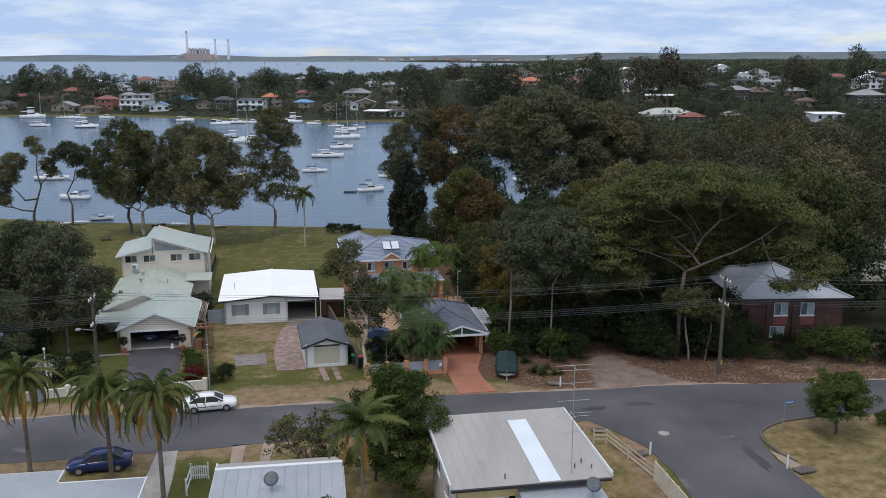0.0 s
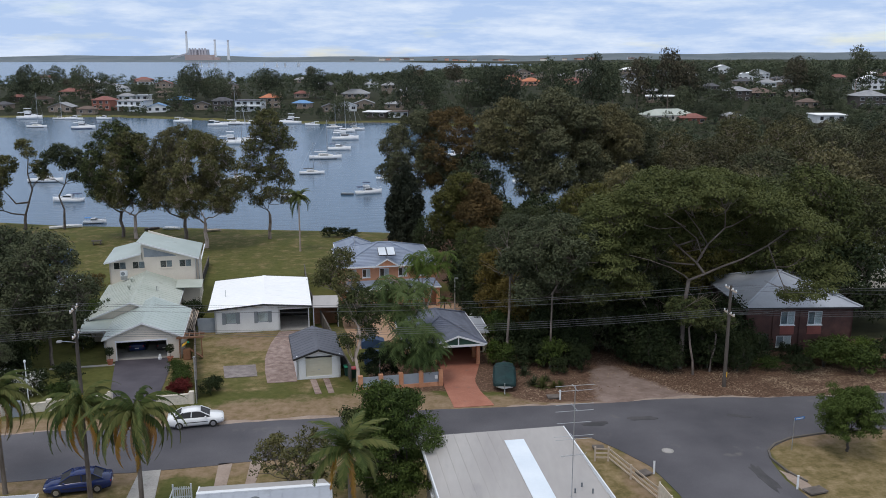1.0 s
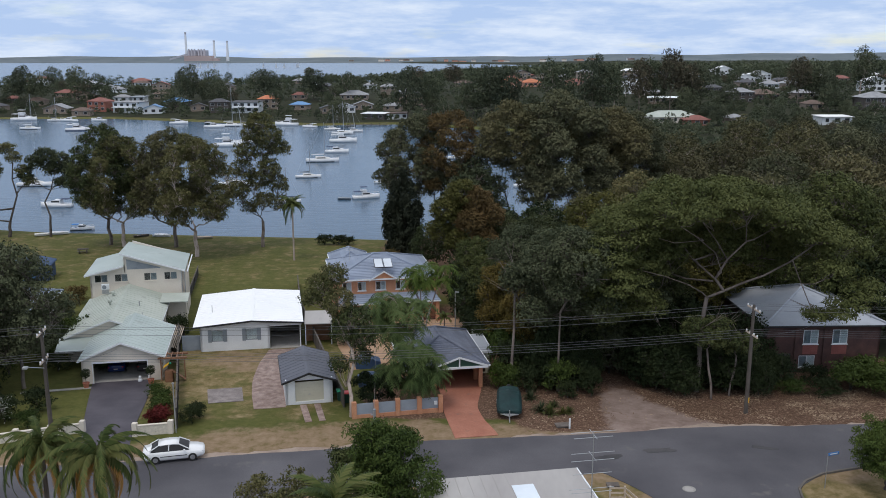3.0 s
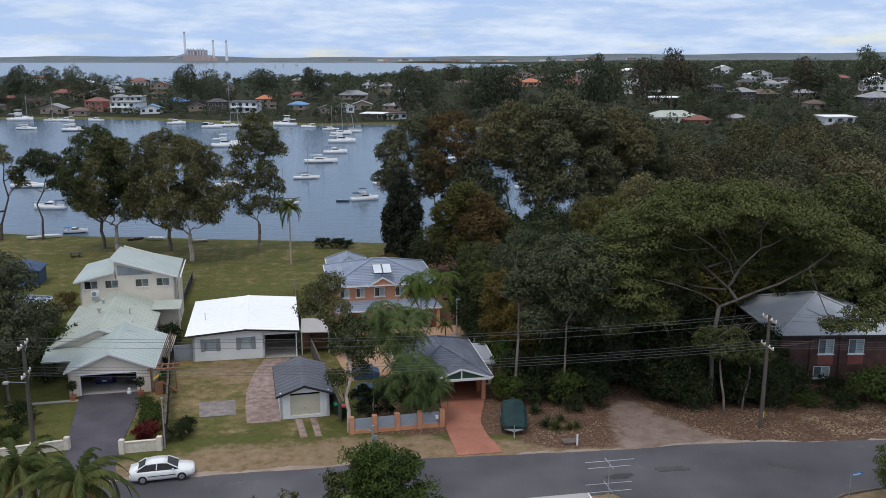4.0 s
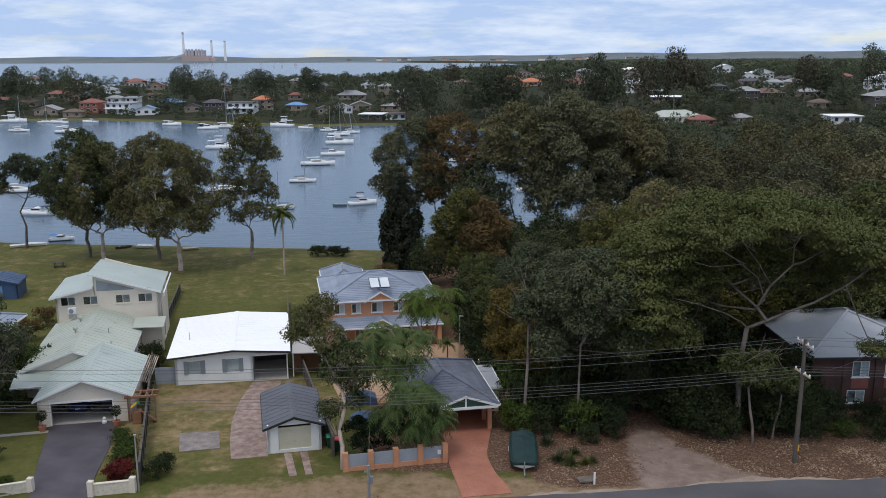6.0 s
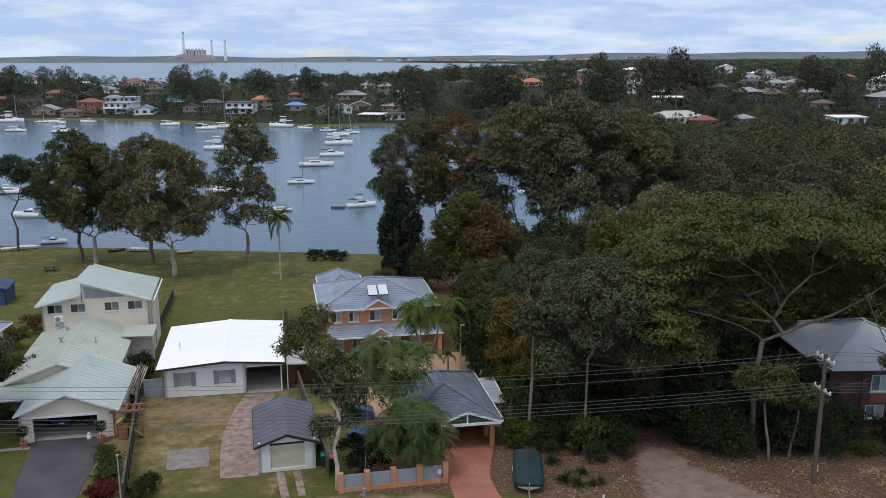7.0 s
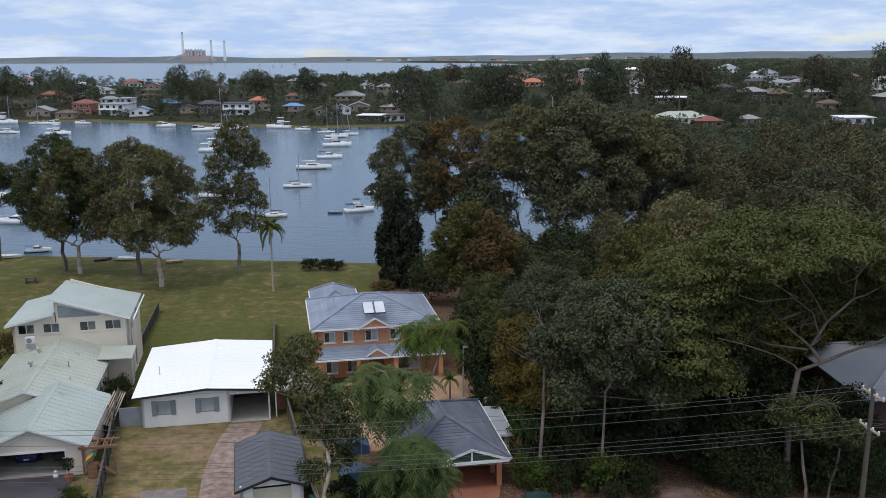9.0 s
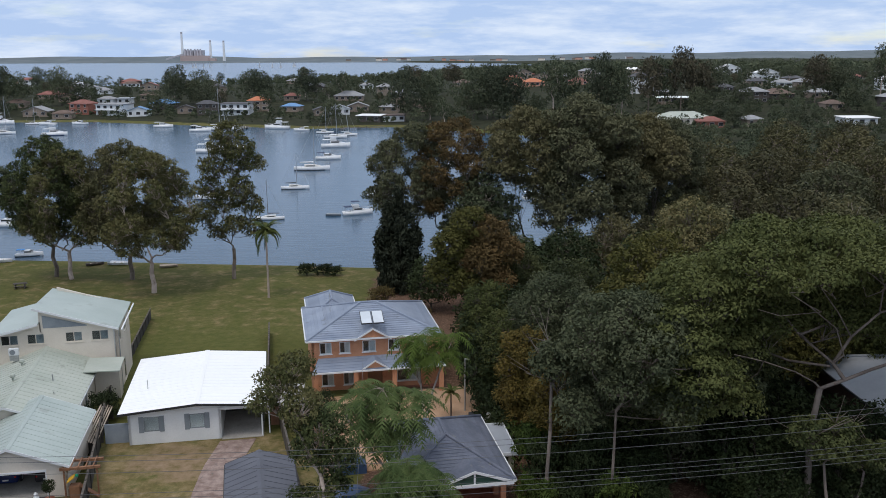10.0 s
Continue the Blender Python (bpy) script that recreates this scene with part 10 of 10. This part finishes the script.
far_house(227, 596, 13, 10, 1, 6, "roof_grey", "wall_tan", "hip")
far_house(329, 754, 15, 11, 1, 14, "roof_red", "wall_tan", "hip")
far_house(165, 560, 11, 8, 1, 11, "roof_dark", "wall_dark", "hip")
far_house(196, 498, 11, 8, 1, 16, "roof_grey", "wall_tan", "hip")
far_house(180, 444, 9, 7, 1, 5, "roof_brown", "wall_tan", "hip")
far_house(113, 624, 12, 9, 1, -11, "roof_grey", "white", "hip")
far_house(98, 570, 10, 8, 1, 12, "roof_brown", "wall_tan", "hip")
far_house(132, 412, 8, 7, 1, 15, "roof_grey", "wall_tan", "hip")
far_house(14, 692, 12, 9, 1, 13, "roof_brown", "wall_tan", "hip")
far_house(23, 598, 9, 7, 1, 2, "roof_grey", "wall_tan", "gable")

rh = random.Random(77)
for k in range(46):
    y = rh.uniform(540, 950)
    x = rh.uniform(-0.48, 0.5) * y
    if shore_distance(BIG, np.array([x]), np.array([y]))[0] < 25 or any(math.hypot(x - a, y - b) < 20 for a, b, c in HOUSES):
        continue
    far_house(x, y, rh.uniform(10, 17), rh.uniform(8, 11), rh.choice((1, 1, 2)), rh.uniform(-25, 25), rh.choice(("roof_red", "roof_grey", "roof_dark", "roof_brown", "roof_grey", "white_roof")), rh.choice(("white", "wall_tan", "wall_tan", "wall_dark")), rh.choice(("hip", "gable", "hip")))

far_a = gum(101, 15, 12, 2.0, 10, "far_leaf", "dark_bark", 2.0, per=20, pad=1.6, leaf_size=0.74, thick=0.3, finest=0.045, gap=0.05)
far_b = gum(102, 15, 9, 5.0, 9, "far_leaf", "pale_bark", 5.0, per=20, pad=1.6, leaf_size=0.74, thick=0.3, finest=0.04, gap=0.15)
far_c = gum(103, 15, 13, 1.5, 10, "far_dark", "dark_bark", 2.0, per=20, pad=1.5, leaf_size=0.74, thick=0.3, finest=0.045, gap=0.05)
far_d = gum(104, 15, 11, 4.0, 10, "far_brown", "bark", 4.0, per=20, pad=1.5, leaf_size=0.74, thick=0.3, finest=0.04, gap=0.15)
far_e = gum(105, 15, 12, 2.0, 10, "far_leaf", "bark", 2.0, per=20, pad=1.6, leaf_size=0.74, thick=0.3, finest=0.045, gap=0.08)
FAR_KINDS = ((far_a, "green gum tree on the far shore"), (far_b, "slender gum tree on the far shore"), (far_c, "broad dark tree among the far houses"), (far_d, "brownish gum tree among the far houses"), (far_e, "leafy green tree among the far houses"))
FAR = "trees among the far houses"


def far_tree(x, y, high, kind, turn):
    mesh, text = FAR_KINDS[kind]
    return plant("far_tree", mesh, x, y, turn, high / 15 if high < 19 else 1.25, text, group=FAR, tall=1.0 if high < 19 else high / 18.75)


TALL = ((-261, 560, 23, 2), (-250, 556, 20, 0), (-227, 560, 23, 0), (-216, 565, 18, 0), (-109, 560, 19, 2), (-81, 560, 19, 2), (-60, 560, 17, 1), (-19, 470, 27, 2), (-158, 560, 23, 2),
        (-144, 560, 20, 4), (-133, 530, 15, 2), (15, 470, 27, 0), (25, 476, 27, 2), (54, 470, 30, 1), (61, 476, 26, 0), (77, 470, 31, 2), (84, 468, 26, 4), (101, 470, 29, 3), (109, 478, 28, 0),
        (117, 470, 33, 3), (124, 466, 26, 3), (131, 474, 25, 2), (183, 470, 24, 3), (191, 475, 22, 0), (215, 470, 27, 1), (221, 476, 24, 0), (196, 470, 17, 2), (89, 475, 26, 1), (33, 470, 26, 2), (-9, 480, 24, 0))
for k, (x, y, high, kind) in enumerate(TALL):
    far_tree(x, y, high, kind, k * 47)
rt = random.Random(21)


def sight_top(x, y, keep):
    """The height that a tree at x, y may reach and still leave the houses behind it in view from over the street."""
    low = 99.0
    for a, b, c in HOUSES:
        if y < b and abs(x / y - a / b) < (c * 0.5 + 3) / b:
            low = min(low, 29.8 - (29.8 - height(a, b) - keep) * y / b - height(x, y))
    return max(2.5, low)


made = 0
while made < 245:
    y = rt.uniform(440, 960) if rt.random() < 0.42 else rt.uniform(255, 640)
    x = rt.uniform(-0.54, 0.56) * y if y > 440 else rt.uniform(0.1, 0.56) * y
    d1 = shore_distance(BAY, np.array([x]), np.array([y]))[0]
    d2 = shore_distance(BIG, np.array([x]), np.array([y]))[0]
    if min(d1, d2) < 12 or any(abs(x - a) < c * 0.5 + 2 and -14 < y - b < 9 for a, b, c in HOUSES):
        continue
    if y < 440 and x < 40:
        continue
    made += 1
    high = rt.choice((rt.uniform(7, 12), rt.uniform(7, 12), rt.uniform(12, 19))) if x < 20 and y > 530 else rt.uniform(8, 15) if y > 420 else rt.uniform(6, 11)
    if rt.random() < (0.6 if x < 20 else 0.8):
        high = min(high, sight_top(x, y, 2.0 if x < 20 else 1.4))
    far_tree(x, y, high, rt.randrange(5), rt.uniform(0, 360))

# the many lesser trees and shrubs between the far houses, too small to tell apart
r = np.random.RandomState(18)
cen, rad = [], []
count = 0
while count < 2000:
    y = r.uniform(448, 980) if r.uniform() < 0.65 else r.uniform(260, 640)
    x = r.uniform(-0.54, 0.56) * y if y > 448 else r.uniform(0.12, 0.56) * y
    d1 = shore_distance(BAY, np.array([x]), np.array([y]))[0]
    d2 = shore_distance(BIG, np.array([x]), np.array([y]))[0]
    if min(d1, d2) < 5 or any(abs(x - a) < c * 0.55 and -6 < y - b < 7 for a, b, c in HOUSES):
        continue
    count += 1
    high = r.uniform(4, 10) if x < 20 and y > 535 else r.uniform(4, 10) if y > 560 else r.uniform(3.5, 8)
    if r.uniform() < (0.7 if x < 20 else 0.85):
        high = min(high, sight_top(x, y, 2.0 if x < 20 else 1.2))
    base = height(x, y)
    for k in range(9):
        u = r.uniform(0.25, 0.95)
        s = high * 0.32 * math.sin(math.pi * (0.2 + 0.7 * u))
        a = r.uniform(0, math.tau)
        cen.append((x + s * math.cos(a), y + s * math.sin(a), base + high * u))
        rad.append(high * r.uniform(0.14, 0.24))
tagged(part("far_garden_trees", quads_mesh("far_garden_trees", spray(r, np.array(cen), np.array(rad), 15, 0.85, 0.2, 0.8, 0.2), "far_leaf"), None, None), "many small trees and shrubs between the far houses", "trees", kind="stuff")

# woods past the far houses, on both sides, and on the far shore's hills
r = np.random.RandomState(8)
cen, rad = [], []
while len(cen) < 2300:
    y = 950 + 2300 * r.uniform() ** 1.8
    x = r.uniform(-0.53, 0.56) * y
    if shore_distance(BIG, np.array([x]), np.array([y]))[0] < 8:
        continue
    s = r.uniform(4, 7) * (1 if y < 2400 else 1.5)
    cen.append((x, y, height(x, y) + s * 0.9))
    rad.append(s)
tagged(part("far_woods", quads_mesh("far_woods", leaves_round(r, np.array(cen), np.array(rad), 24, 4.5, 0.1, 0.7), "far_leaf"), None, None), "dark woods and scrub stretching to the horizon", "woods", kind="stuff")

# power station across the lake
ps = thing("power_station", -1300, 4440, LAKE, 0, "distant coal power station with three tall chimneys", "power station")
part("turbine_hall", boxed(14, 150, -20, 30, 0, 34), "station", ps, "long low pinkish hall")
part("hall_end", boxed(150, 182, -15, 20, 0, 22), "station", ps)
for x in (20, 68):
    part("boiler_house", boxed(x, x + 42, 30, 80, 0, 60), "station_grey", ps, "tall grey boiler block")
    for k in range(3):
        part("duct", boxed(x + 3 + 14 * k, x + 10 + 14 * k, 24, 30, 10, 66), "station_grey", ps)
part("conveyor", slabbed([(-60, -10, 20), (25, -10, 44), (25, 0, 44), (-60, 0, 20)], 8), "station_grey", ps)
for x, h in ((4, 148), (144, 108), (210, 106)):
    c = part("chimney", lathe(bmesh.new(), [(8.0, 0), (6.0, h * 0.5), (4.8, h)], 14, Matrix.Translation((x, 60, 0))), "white", ps, "tall tapering pale chimney")
    part("chimney_band", lathe(bmesh.new(), [(5.3, h * 0.93), (5.1, h * 1.004)], 14, Matrix.Translation((x, 60, 0))), "station_grey", c)
rs = random.Random(4)
for k in range(9):
    x = rs.uniform(-760, -420)
    sb = thing("far_sail", x, 2650 + rs.uniform(-100, 100), LAKE, rs.uniform(-30, 30), "tiny white sail far out on the lake", "sailing boat", "far sails")
    part("hull", boxed(-4, 4, -1.2, 1.2, -0.2, 1.0, bevel=0.3), "hull", sb)
    part("sail", slabbed([(-2.5, -0.1, 2), (3.5, -0.1, 1.5), (0, -0.1, 15)], 0.3), "hull", sb)
for k in range(26):
    x = rs.uniform(-1000, 900)
    y = 4330 + rs.uniform(0, 120)
    if x < -300:
        x = rs.uniform(-700, 150)
    ob = thing("lakeside_building", x, y, height(x, y), rs.uniform(-20, 20), "pale building on the distant lake shore", "house", "distant lakeside buildings")
    w = rs.uniform(14, 34)
    wh2 = rs.uniform(5, 11)
    part("wall", boxed(-w / 2, w / 2, -6, 6, -3, wh2), rs.choice(("white", "wall_tan", "cream", "wall_pink")), ob)
    part("roof", boxed(-w / 2 - 1, w / 2 + 1, -7, 7, wh2, wh2 + 1.6, bevel=0.3), rs.choice(("roof_grey", "roof_red", "roof_brown")), ob)
